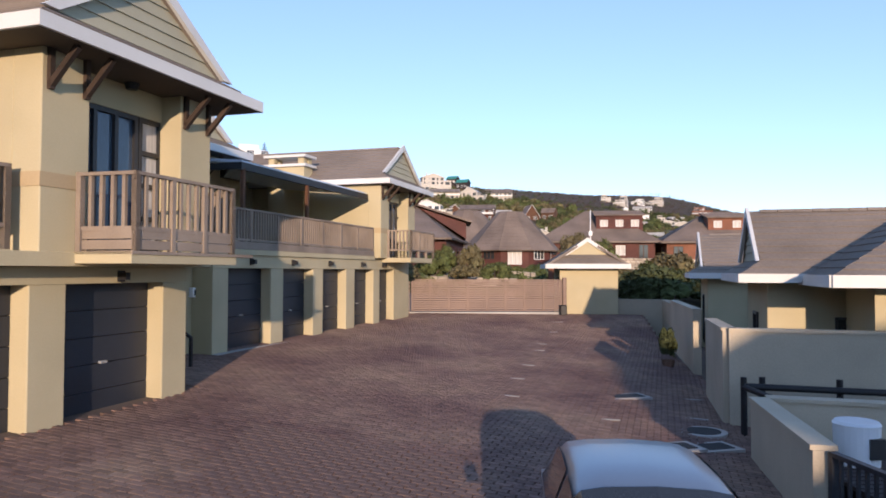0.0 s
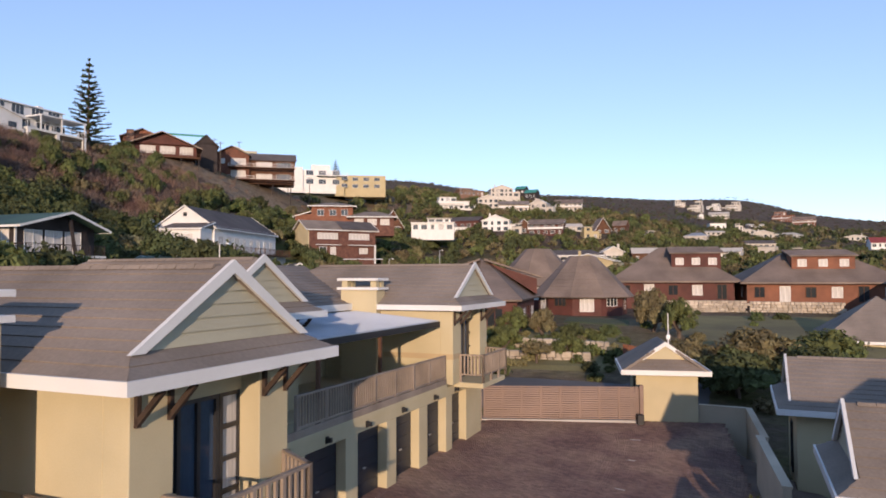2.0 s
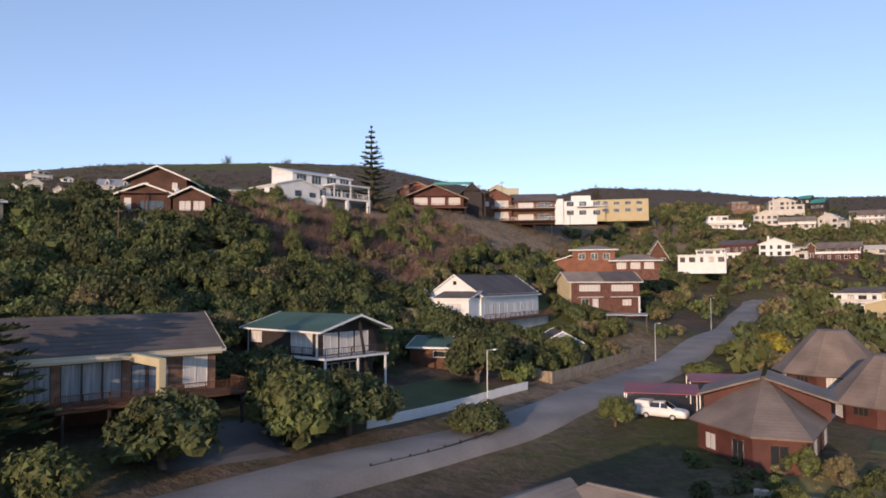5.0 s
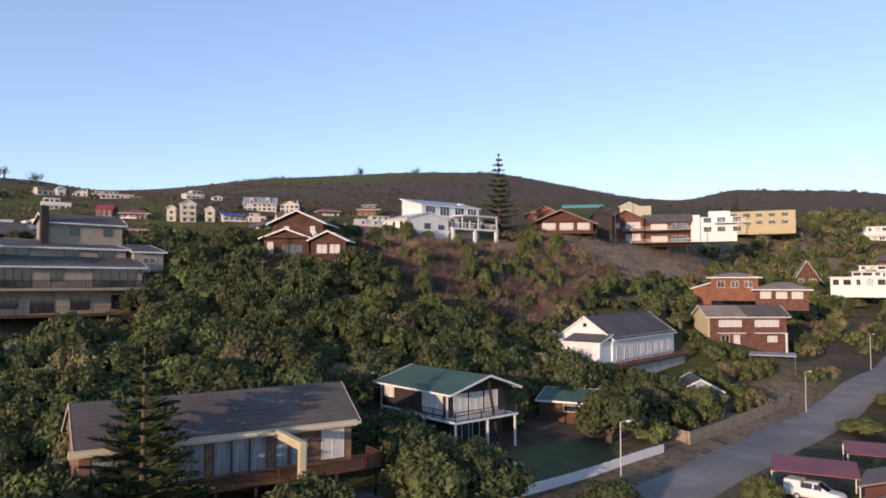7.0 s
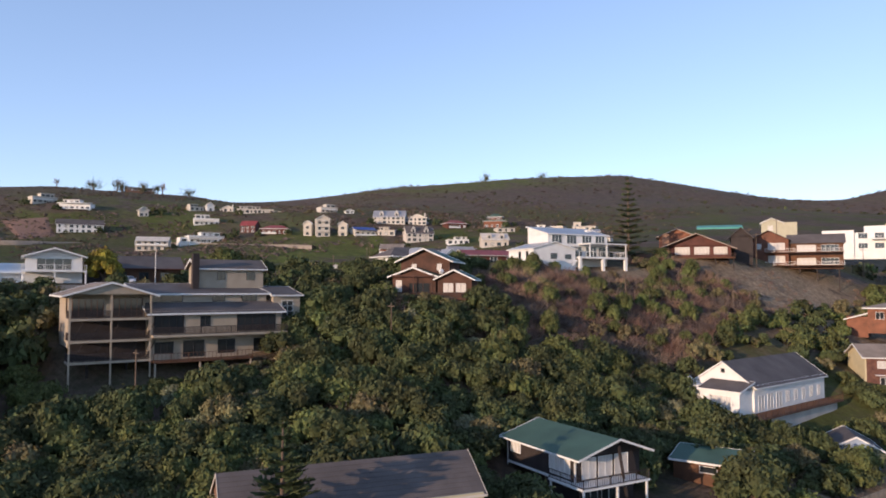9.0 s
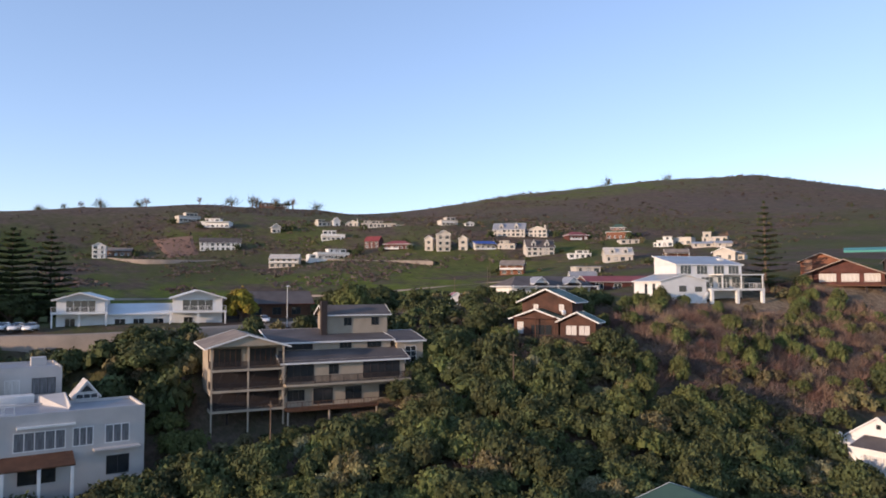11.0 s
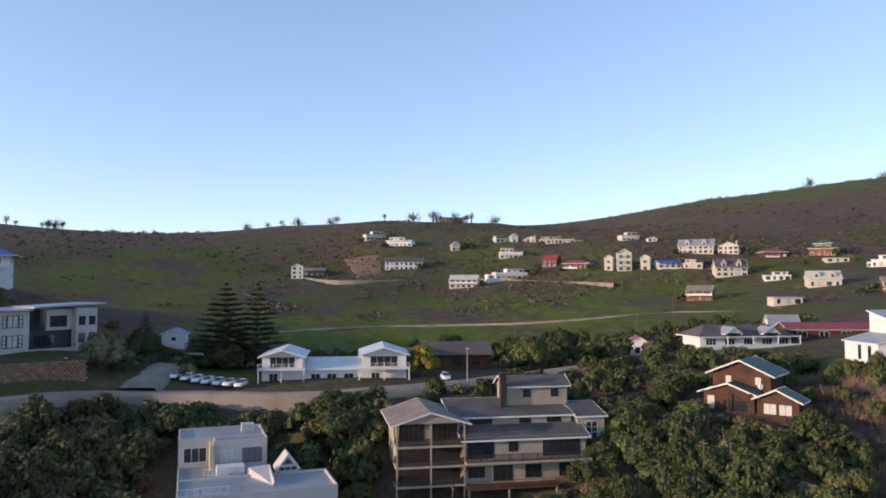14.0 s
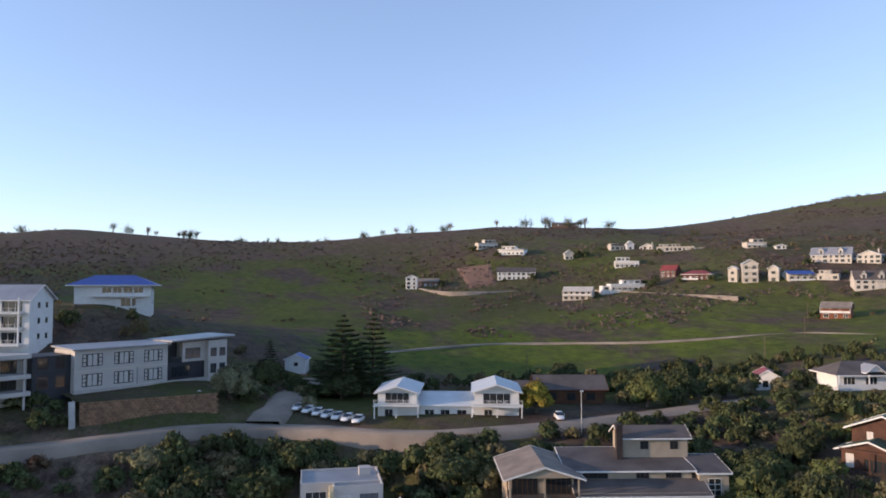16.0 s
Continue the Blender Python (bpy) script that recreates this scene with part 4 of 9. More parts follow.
part("barge_board", MB().prism([(-1.1, -1.08, 3.36), (-0.8, -1.08, 3.36), (0.15, -1.08, 4.0), (0.15, -1.08, 4.2)], (0, 0.1, 0)).prism([(1.1, -1.08, 3.36), (1.4, -1.08, 3.36), (0.15, -1.08, 4.2), (0.15, -1.08, 4.0)], (0, 0.1, 0)), WHITE, rf)
part("gable_board", MB().prism([(-1.0, -1.0, 3.38), (1.3, -1.0, 3.38), (0.15, -1.0, 4.1)], (0, 0.08, 0)), CREAM, rf)
part("aerial", MB().cyl((0.3, -0.9, 4.1), (0.3, -0.9, 5.5), 0.03, 0.02).box(0.22, 0.38, -0.98, -0.82, 4.3, 4.5), PLASTIC, hut, "slim white aerial")
window(hut, -1.15, -0.3, 1.7, 270, 0.5, 0.7, 1, 1, DARKFRAME, GLASS)

gate = thing("gate", -1.45, 32.4, 0.72, 1.5, "brown slatted steel sliding gate on a ground rail", "gate")
L = 6.95
part("gate_frame", MB().box(0, L, -0.03, 0.03, 0.06, 0.12).box(0, L, -0.03, 0.03, 1.45, 1.51).box(0, 0.06, -0.03, 0.03, 0.1, 1.5).box(L - 0.06, L, -0.03, 0.03, 0.1, 1.5), GATE, gate)
for i in range(1, 8):
    part("stile", MB().box(L * i / 8 - 0.035, L * i / 8 + 0.035, -0.06, 0.06, 0.08, 1.53), GATE, gate)
for j in range(13):
    part("slat", MB().box(0.05, L - 0.05, -0.015, 0.015, 0.14 + j * 0.1, 0.225 + j * 0.1), GATE, gate)
part("ground_rail", MB().box(-0.3, L + 0.2, -0.05, 0.05, -0.15, 0.02), CONCRETE, gate)
part("gate_post", MB().bbox(L + 0.02, L + 0.2, -0.1, 0.1, -0.2, 1.6), GATE, gate)
part("plinth", MB().box(-0.3, L + 0.3, -0.12, 0.12, -0.9, -0.152), JOINT, gate)
part("gate_motor", MB().bbox(L - 0.15, L + 0.15, -0.45, -0.15, -0.1, 0.35, 0.03), BLACK, gate, "black gate motor box")
fp = thing("side_gate", -2.25, 32.2, 0.6, 0, "grey slatted fence panel beside the gate", "fence")
for j in range(9):
    part("slat", MB().box(0, 0.75, -0.02, 0.02, 0.05 + j * 0.17, 0.19 + j * 0.17), RAIL, fp)


# ---- timber chalets ----
def chalet(name, x, y, z, rot, wx, wy, ze, zr, label, wallm, roofm, dormer=None, sides=8):
    """A timber chalet with a broad pyramid roof and a band of windows."""
    r = thing(name, x, y, z, rot, label, "house", "timber chalets")
    walls(r, -wx / 2, wx / 2, -wy / 2, wy / 2, -1.2, ze, wallm)
    hip(r, -wx / 2, wx / 2, -wy / 2, wy / 2, ze, zr, roofm, 0.8, 0.45, roofm, inset=min(wx, wy) / 2 * 0.92)
    n = max(3, int(wx / 2.8))
    for i in range(n):
        cx = -wx / 2 + wx * (i + 0.5) / n
        window(r, cx, -wy / 2, 0.2 if i % 3 == 1 else 0.7, 0, 1.2, 1.9 if i % 3 == 1 else 1.3, 2, 1, WHITE if i % 2 else BROWNWOOD, CURTAIN if i % 2 else GLASS)
    for i in range(2):
        window(r, -wx / 2, -wy / 4 + wy / 2 * i, 0.7, 270, 1.2, 1.3, 2, 1, WHITE, GLASS)
        window(r, wx / 2, -wy / 4 + wy / 2 * i, 0.7, 90, 1.2, 1.3, 2, 1, WHITE, CURTAIN)
    if dormer:
        dx0, dx1 = dormer
        z0, z1 = ze + (zr - ze) * 0.3, ze + (zr - ze) * 0.8
        yy = -wy / 2 * 0.68
        d = walls(r, dx0, dx1, yy, 0, z0 - 0.4, z1, wallm, "dormer")
        m = MB().slope((dx0 - 0.3, yy - 0.5, z1 - 0.1), (dx1 + 0.3, yy - 0.5, z1 - 0.1), (dx1 + 0.3, 0, zr + 0.05), (dx0 - 0.3, 0, zr + 0.05), 0.45, 0.12)
        part("dormer_roof", m, roofm, r)
        for i in range(3):
            window(r, dx0 + (dx1 - dx0) * (i + 0.5) / 3, yy, z0 + 0.35, 0, 1.0, 0.9, 2, 1, WHITE, CURTAIN)
    return r


def round_chalet(x, y, z, rad, ze, zr, label, n=10):
    r = thing("round_chalet", x, y, z, 0, label, "house", "timber chalets")
    m, w = MB(), MB()
    pts = [(math.cos(2 * math.pi * i / n), math.sin(2 * math.pi * i / n)) for i in range(n)]
    for i in range(n):
        a, b = pts[i], pts[(i + 1) % n]
        R = rad + 0.9
        zz = ze - (zr - ze) / rad * 0.9
        t = 0.26
        m.slope((a[0] * R, a[1] * R, zz), (b[0] * R, b[1] * R, zz), (b[0] * R * t, b[1] * R * t, zr), (a[0] * R * t, a[1] * R * t, zr), 0.5, 0.15)
    m.poly(*((p[0] * (rad + 0.9) * 0.26, p[1] * (rad + 0.9) * 0.26, zr + 0.02) for p in pts))
    part("roof", m, SHINGLE, r)
    part("wall", w.prism([(p[0] * rad, p[1] * rad, -1.0) for p in pts], (0, 0, ze + 1.0)), REDWOOD, r)
    for i in range(n):
        a = 360 * (i + 0.5) / n
        c = rad * math.cos(math.pi / n)
        window(r, c * math.cos(radians(a)), c * math.sin(radians(a)), 0.15 if i % 2 else 0.7, a + 90, 1.5, 2.0 if i % 2 else 1.4, 3, 1, WHITE if i % 3 else BROWNWOOD, CURTAIN if i % 2 else GLASS)
    return r


def many_sided_chalet(label, eave, z0, ze, apex):
    """A timber chalet on an irregular many-sided plan: a pyramid roof over all walls, with a long dormer to each side."""
    ax, ay, az = apex
    r = thing("chalet", ax, ay, z0, 0, label, "house", "timber chalets")
    P = [(x - ax, y - ay) for x, y in eave]
    m, w = MB(), MB()
    for p, q in zip(P, P[1:] + P[:1]):
        m.slope((*p, ze), (*q, ze), (q[0] * 0.05, q[1] * 0.05, az), (p[0] * 0.05, p[1] * 0.05, az), 0.45, 0.15)
    part("roof", m, SHINGLE, r)
    W = [(x * 0.88, y * 0.88) for x, y in P]
    part("wall", w.prism([(*p, -1.4) for p in W], (0, 0, ze + 1.4 + (az - ze) * 0.1)), REDWOOD, r)
    for k, (p, q) in enumerate(zip(W, W[1:] + W[:1])):
        d = Vector((q[0] - p[0], q[1] - p[1]))
        n = max(1, int(d.length / 2.6))
        face = math.degrees(math.atan2(-d.x, d.y)) + 90 + 180
        for i in range(n):
            f = (i + 0.5) / n
            door = (i + k) % 3 == 1
            window(r, p[0] + d.x * f, p[1] + d.y * f, -0.35 if door else 0.1, face, 1.3, 1.95 if door else 1.35, 2, 1, WHITE if (i + k) % 2 else BROWNWOOD, CURTAIN if not door else GLASS)
    for sx, x1 in ((1, 4.9), (-1, 4.6)):
        d = part("dormer", MB().prism([(sx * 0.6, -1.4, az - 0.35), (sx * x1, -1.4, az - 1.75), (sx * x1, -1.4, ze + 0.25)], (0, 5.2, 0)), REDWOOD, r, "dark red boarded dormer")
        part("dormer_roof", MB().prism([(sx * 0.2, -1.8, az - 0.1), (sx * (x1 + 0.5), -1.8, az - 1.72), (sx * (x1 + 0.5), -1.8, az - 1.55), (sx * 0.2, -1.8, az + 0.08)], (0, 6.0, 0)), SHINGLE, d)
        for yy in (0.2, 2.4):
            window(r, sx * x1, yy, ze + 0.7, 90 * sx, 1.3, 0.75, 2, 1, BROWNWOOD, CURTAIN)
    return r


many_sided_chalet("dark red timber chalet under a broad pyramid roof with side dormers", [(-8.4, 61.8), (-3.4, 56.3), (0.7, 56.7), (2.6, 68.4), (-1.2, 73.6), (-7.6, 72.0)], 3.0, 2.3, (-2.8, 65.2, 5.7))
round_chalet(7.8, 81.2, 3.2, 4.9, 2.4, 6.2, "round dark red timber chalet with a conical shingle roof")
round_chalet(3.4, 96.0, 4.0, 5.6, 2.6, 6.8, "round red timber chalet with a conical shingle roof, farther back")
chalet("chalet", 21.0, 98.0, 4.0, -8, 14.5, 13.0, 3.0, 7.0, "red timber chalet with a dormer above a stone terrace", REDWOOD, SHINGLE, (0.0, 6.0))
chalet("chalet", 37.5, 94.0, 3.8, -8, 17.0, 13.0, 3.0, 6.6, "orange-brown timber chalet with a long dormer", ORANGEWOOD, SHINGLE, (-3.0, 4.0))
chalet("chalet", 45.5, 76.0, 1.2, -20, 14.0, 12.0, 3.0, 7.4, "orange-brown timber chalet beside the low roofs", ORANGEWOOD, SHINGLE, (1.0, 6.0))


# ---- houses along the valley and on the scarp ----
def posts(root, pts, z0, z1, r, mt, name="post"):
    for x, y in pts:
        part(name, MB().box(x - r, x + r, y - r, y + r, z0, z1), mt, root)


# brick and timber house with a cream portal
H = thing("brick_house", -53.1, 24.6, 0, 69.7, "long brown brick and timber house under a steep dark slate roof", "house")
walls(H, 0.4, 21.0, -3.4, 3.6, 8.1, 11.7, BRICK)
walls(H, 1.0, 20.5, -1.5, 3.6, 4.5, 8.1, BROWNWOOD, "undercroft_wall")
gable(H, 0.2, 21.4, -3.4, 4.2, 11.75, 14.2, TILE_DARK, "x", 0.6, 0.5, OFFWHITE, BRICK, end0=0.2, end1=0.2, mid=0.45)
part("portal_beam", MB().bbox(14.0, 14.5, -9.2, -3.9, 10.9, 11.5, 0.03), CREAM, H, "cream rendered portal beam")
part("portal_post", MB().bbox(14.0, 14.5, -9.6, -9.1, 4.5, 11.5, 0.03), CREAM, H, "cream rendered portal post")
part("eave_beam", MB().bbox(-0.3, 21.3, -4.0, -3.6, 11.0, 11.5, 0.02), CREAM, H, "cream eave beam")
part("deck", MB().box(8.5, 22.5, -6.2, -3.4, 7.9, 8.1), BROWNWOOD, H)
rail(H, [(8.5, -6.15, 8.1), (22.4, -6.15, 8.1), (22.4, -3.4, 8.1)], 1.0, 0.16, BROWNWOOD, 1.8)
posts(H, [(9, -6), (12, -6), (15.5, -6), (18.5, -6), (22, -6)], 4.2, 7.9, 0.09, BLACKWOOD)
window(H, 19.3, -3.4, 8.4, 0, 2.0, 2.6, 2, 1, WHITE, CURTAIN)
for c in (10.2, 11.6, 13.0):
    window(H, c, -3.4, 8.2, 0, 1.38, 2.75, 1, 1, DARKFRAME, PALEGLASS)
window(H, 16.4, -3.4, 8.2, 0, 1.6, 2.2, 2, 1, BROWNWOOD, PALEGLASS, "door")
window(H, 14.9, -3.4, 8.2, 0, 1.1, 2.4, 1, 1, DARKFRAME, PALEGLASS)
window(H, 7.4, -3.4, 8.3, 0, 3.0, 2.6, 3, 1, DARKFRAME, PALEGLASS)
window(H, 2.6, -3.4, 8.2, 0, 3.0, 2.6, 2, 1, DARKFRAME, PALEGLASS)
rail(H, [(1.0, -4.4, 8.0), (5.0, -4.4, 8.0)], 0.9, 0.2, BLACK, 2.0)
part("balcony_deck", MB().box(0.8, 5.2, -4.5, -3.4, 7.85, 8.0), BROWNWOOD, H)

# black and white house with a green roof
H = thing("green_roofed_house", -55.3, 60.0, 0, -13, "black timber house with white trim and a green roof", "house")
walls(H, 0.4, 12.0, 0.6, 9.4, 9.2, 11.95, BLACKWOOD)
walls(H, 6.0, 11.5, 1.5, 9.0, 5.4, 9.2, BLACKWOOD, "lower_wall")
gable(H, 0.2, 12.0, 0.6, 9.4, 11.95, 13.3, GREEN_TIN, "x", 0.75, 0.0, WHITE, BLACKWOOD, end0=0.4, end1=1.4, mid=0.55)
part("corner_board", MB().box(0.34, 0.5, 0.54, 0.7, 8.6, 11.9), WHITE, H)
part("corner_board", MB().box(11.92, 12.06, 0.54, 0.7, 9.2, 11.9), WHITE, H)
part("sill_board", MB().box(0.4, 12.0, 0.52, 0.6, 8.9, 9.15), WHITE, H)
window(H, 1.9, 0.6, 10.2, 0, 1.9, 1.2, 3, 1, WHITE, CURTAIN)
window(H, 9.6, 0.6, 9.4, 0, 3.4, 2.1, 4, 1, WHITE, CURTAIN)
for c in (2.4, 4.6, 6.8):
    window(H, 12.0, c, 9.3, 90, 1.9, 2.2, 2, 1, WHITE, CURTAIN, "sliding_door")
for c in (3.0, 5.5):
    window(H, 11.5, c, 6.2, 90, 2.0, 2.1, 2, 1, WHITE, GLASS, "door")
part("deck", MB().box(9.0, 14.4, -0.4, 8.5, 9.0, 9.2), WHITE, H, "white-edged deck")
rail(H, [(9.0, -0.3, 9.2), (14.3, -0.3, 9.2), (14.3, 8.4, 9.2)], 0.95, 0.3, BLACKWOOD, 1.8)
posts(H, [(9.2, -0.2), (14.2, -0.2), (14.2, 4.2), (14.2, 8.2)], 5.0, 9.0, 0.09, WHITE)
part("strut", MB().beam((13.2, 6.6, 6.4), (12.9, 5.6, 12.6), 0.25, 0.25), BLACKWOOD, H)
# its outbuilding
H = thing("garden_shed", -43.6, 76.5, 0, 12, "low brown shed with a green sheet roof", "shed")
walls(H, 0.3, 8.0, 0.3, 4.0, 5.6, 8.7, BROWNWOOD)
mono(H, 0.3, 8.0, 0.3, 4.0, 8.75, 9.6, GREEN_TIN, 0.4, WHITE)
window(H, 4.3, 0.3, 7.4, 0, 2.0, 0.8, 1, 1, WHITE, GLASS)

# white gabled hall
H = thing("white_gabled_house", -48.6, 100.8, 0, 86.5, "long white gabled house with a grey roof and a timber deck", "house")
walls(H, 0.0, 23.0, -4.7, 4.7, 10.6, 14.75, WHITE)
gable(H, 0.0, 23.0, -4.7, 4.7, 14.7, 17.85, TILE_DARK, "x", 0.45, 0.5, WHITE, WHITE, end0=0.3, end1=0.3)
walls(H, -3.6, -0.01, -4.4, 1.6, 10.6, 14.2, WHITE, "porch_wall")
mono(H, -3.6, -0.05, -4.4, 1.6, 14.25, 15.2, TILE_DARK, 0.3, WHITE, axis="x")
walls(H, -2.4, -0.02, 1.62, 4.6, 10.6, 14.3, WHITE, "porch_wall")
for i in range(8):
    window(H, 2.0 + i * 2.7, -4.7, 11.5 if i > 2 else 11.0, 0, 1.1 if i > 2 else 1.8, 1.7 if i > 2 else 2.3, 2, 1, WHITE, CURTAIN)
window(H, -3.6, -1.5, 11.4, 270, 3.4, 2.0, 4, 1, WHITE, CURTAIN)
window(H, -2.4, 3.2, 11.6, 270, 0.9, 1.3, 1, 1, DARKFRAME, GLASS)
window(H, 0.0, 0.0, 16.2, 270, 0.6, 0.6, 1, 1, DARKFRAME, GLASS)
part("deck", MB().box(-4.0, 23.5, -7.4, -4.7, 10.6, 10.8), BROWNWOOD, H)
rail(H, [(-4.0, -7.3, 10.8), (23.4, -7.3, 10.8)], 0.95, 0.35, BROWNWOOD, 1.8)
part("retaining_wall", MB().box(1.0, 23.0, -6.6, -6.3, 6.0, 10.6), CONCRETE, H, "pale grey retaining wall")
part("satellite_dish", MB().cyl((-2.6, 3.9, 15.2), (-2.9, 3.7, 15.3), 0.4, 0.15, 12), PLASTIC, H)

# brick house with white windows, and the two-tier house above it
H = thing("brown_brick_house", -40.5, 137.0, 0, 38, "two-storey brown brick house with white windows and a hipped roof", "house")
walls(H, 0, 15.0, 0, 7, 9.5, 16.9, REDBRICK)
walls(H, -0.02, 0.25, -0.02, 7.02, 9.5, 16.9, CREAM, "end_wall")
gable(H, 0, 15.0, 0, 7, 16.9, 18.7, TILE, "x", 0.6, 0.5, WHITE, CREAM)
window(H, 4.2, 0, 14.7, 0, 4.4, 1.3, 6, 1, WHITE, CURTAIN)
window(H, 11.2, 0, 14.7, 0, 4.6, 1.3, 6, 1, WHITE, CURTAIN)
window(H, 3.2, 0, 11.2, 0, 1.6, 2.0, 2, 1, WHITE, GLASS, "door")
window(H, 5.4, 0, 11.2, 0, 1.2, 2.0, 2, 1, WHITE, CURTAIN)
window(H, 12.2, 0, 11.8, 0, 1.9, 1.2, 2, 1, WHITE, CURTAIN)
part("canopy", MB().box(1.6, 6.8, -0.8, 0, 13.5, 13.62), WHITE, H)
part("canopy", MB().box(8.6, 14.6, -1.1, 0, 13.5, 13.62), WHITE, H)
posts(H, [(14.4, -1.0)], 9.8, 13.5, 0.14, WHITE)
gable(H, 7.2, 15.0, -0.3, 7.2, 17.0, 18.75, TILE_DARK, "x", 0.55, 0.5, None, None, end0=0.0, end1=0.3)
H = thing("orange_timber_house", -48.7, 167.6, 0, 12, "two-tier orange timber house with broad flat eaves", "house")
walls(H, 0, 10, 0, 7, 19.0, 24.6, ORANGEWOOD)
hip(H, 0, 10, 0, 7, 24.6, 25.5, TILE, 0.9, 0, WHITE, inset=3.4)
walls(H, 9.5, 20.0, -2, 6, 17.0, 21.9, REDBRICK)
hip(H, 9.5, 20.0, -2, 6, 21.9, 23.2, TILE, 0.9, 0, WHITE, inset=3.4)
walls(H, -4.0, 0, 1, 7, 18.0, 22.4, ORANGEWOOD)
mono(H, -4, 0, 1, 7, 22.0, 23.2, GREY_TIN, 0.5, WHITE, axis="x")
for c in (2.2, 5.2, 8.0):
    window(H, c, 0, 22.0, 0, 1.6, 1.5, 2, 1, WHITE, GLASS)
for c in (11.5, 14.7, 17.8):
    window(H, c, -2, 19.6, 0, 2.2, 1.5, 3, 1, WHITE, CURTAIN)

# white house on the brow
H = thing("white_cliff_house", -94.2, 117.3, 0, 73.5, "large white modern house on the brow with a glazed deck", "house")
walls(H, 0.2, 16.0, 0.2, 8.0, 29.5, 40.0, WHITE)
mono(H, 0.2, 16.0, 0.2, 8.0, 40.05, 41.9, GREY_TIN, 0.35, WHITE)
part("gable_wall", MB().prism([(0.2, 0.2, 39.9), (0.2, 8.0, 39.9), (0.2, 8.0, 41.75), (0.2, 0.2, 39.95)], (15.8, 0, 0)), WHITE, H)
walls(H, -6.0, 4.5, -3.5, 6.0, 28.5, 36.6, WHITE)
gable(H, -6.0, 4.5, -3.5, 6.0, 36.6, 38.0, GREY_TIN, "y", 0.35, 0, WHITE, WHITE, end0=0.25)
part("deck", MB().box(5.0, 18.0, -4.2, 0.2, 34.6, 35.0), WHITE, H)
for a, b in (((5.1, -4.1), (17.9, -4.1)), ((17.9, -4.1), (17.9, 0.2))):
    m = MB()
    m.beam((*a, 36.1), (*b, 36.1), 0.08, 0.08)
    n = 7
    for i in range(n + 1):
        p = Vector((*a, 35)).lerp(Vector((*b, 35)), i / n)
        m.beam(p, p + Vector((0, 0, 1.1)), 0.07, 0.07)
    part("railing", m, WHITE, H, "white railing with glass panels")
posts(H, [(5.4, -3.9), (11.5, -3.9), (17.6, -3.9)], 28.5, 34.6, 0.3, WHITE, "column")
posts(H, [(8, -3.9), (12.5, -3.9), (17.7, -3.9)], 35, 37.9, 0.1, WHITE)
part("porch_roof", MB().box(8.0, 18.0, -4.1, 0.2, 37.7, 37.95), WHITE, H)
for c in (2.4, 6.3, 10.4, 14.0):
    window(H, c, 0.2, 37.9, 0, 2.6, 1.9, 3, 1, WHITE, GLASS)
for c in (7.5, 11.5, 15.0):
    window(H, c, 0.2, 35.1, 0, 3.0, 2.3, 3, 1, WHITE, GLASS)
window(H, -6.0, -1.2, 33.4, 270, 0.9, 2.6, 1, 1, DARKFRAME, GLASS)
window(H, -6.0, 1.6, 33.4, 270, 0.9, 2.6, 1, 1, DARKFRAME, GLASS)
window(H, -1.0, -3.5, 34.4, 0, 1.6, 1.2, 2, 1, DARKFRAME, GLASS)
window(H, 2.6, -3.5, 34.4, 0, 1.6, 1.0, 2, 1, DARKFRAME, GLASS)
part("stair_rail", MB().beam((1.5, -3.9, 31.0), (4.6, -3.9, 34.2), 0.15, 0.5), WHITE, H)
part("chimney", MB().box(13.5, 14.6, 4, 5, 40, 41.4), WHITE, H)

# brown house with twin gables
DARKBROWN = mat("dark_stained_boards", (0.075, 0.033, 0.021), 0.8, 0.25, 2.0, 0.3)
H = thing("twin_gabled_house", -92.0, 72.6, 0, 31.8, "brown timber house with white-edged green gables on stilts", "house")
for x0, x1, y1, z0, z1 in ((0.5, 8.0, 4.5, 27.4, 30.5), (8.3, 14.0, 4.5, 26.8, 30.1)):
    walls(H, x0, x1, 0.6, y1, z0, z1, DARKBROWN)
    gable(H, x0, x1, 0.6, y1, z1, z1 + 1.35, GREEN_TIN, "y", 0.7, 0, WHITE, DARKBROWN, end0=0.8, end1=0)
walls(H, 0.8, 9.4, 4.0, 11.0, 26.0, 33.2, DARKBROWN)
gable(H, 0.8, 9.4, 4.0, 11.0, 33.2, 35.1, GREEN_TIN, "y", 0.8, 0, WHITE, DARKBROWN, end0=1.0)
for c in (10.1, 12.2):
    window(H, c, 0.6, 27.7, 0, 1.8, 1.6, 2, 1, DARKBROWN, CURTAIN)
window(H, 5.2, 0.6, 27.6, 0, 3.6, 1.7, 3, 1, DARKBROWN, GLASS)
window(H, 1.6, 0.6, 27.8, 0, 1.0, 1.9, 1, 1, WHITE, CURTAIN)
window(H, 3.2, 4.0, 31.4, 0, 0.8, 1.1, 1, 1, WHITE, CURTAIN)
window(H, 7.6, 4.0, 31.4, 0, 0.8, 1.1, 1, 1, WHITE, CURTAIN)
posts(H, [(0.8, 1), (4.5, 1), (8.2, 1), (11, 1), (13.8, 1)], 21.5, 27.4, 0.1, BLACKWOOD, "stilt")
part("deck", MB().box(0.4, 14.2, -0.6, 0.6, 26.6, 26.8), DARKBROWN, H)
rail(H, [(0.4, -0.5, 26.8), (14.1, -0.5, 26.8)], 0.95, 0.3, BLACKWOOD, 2.3, bar=0.05)
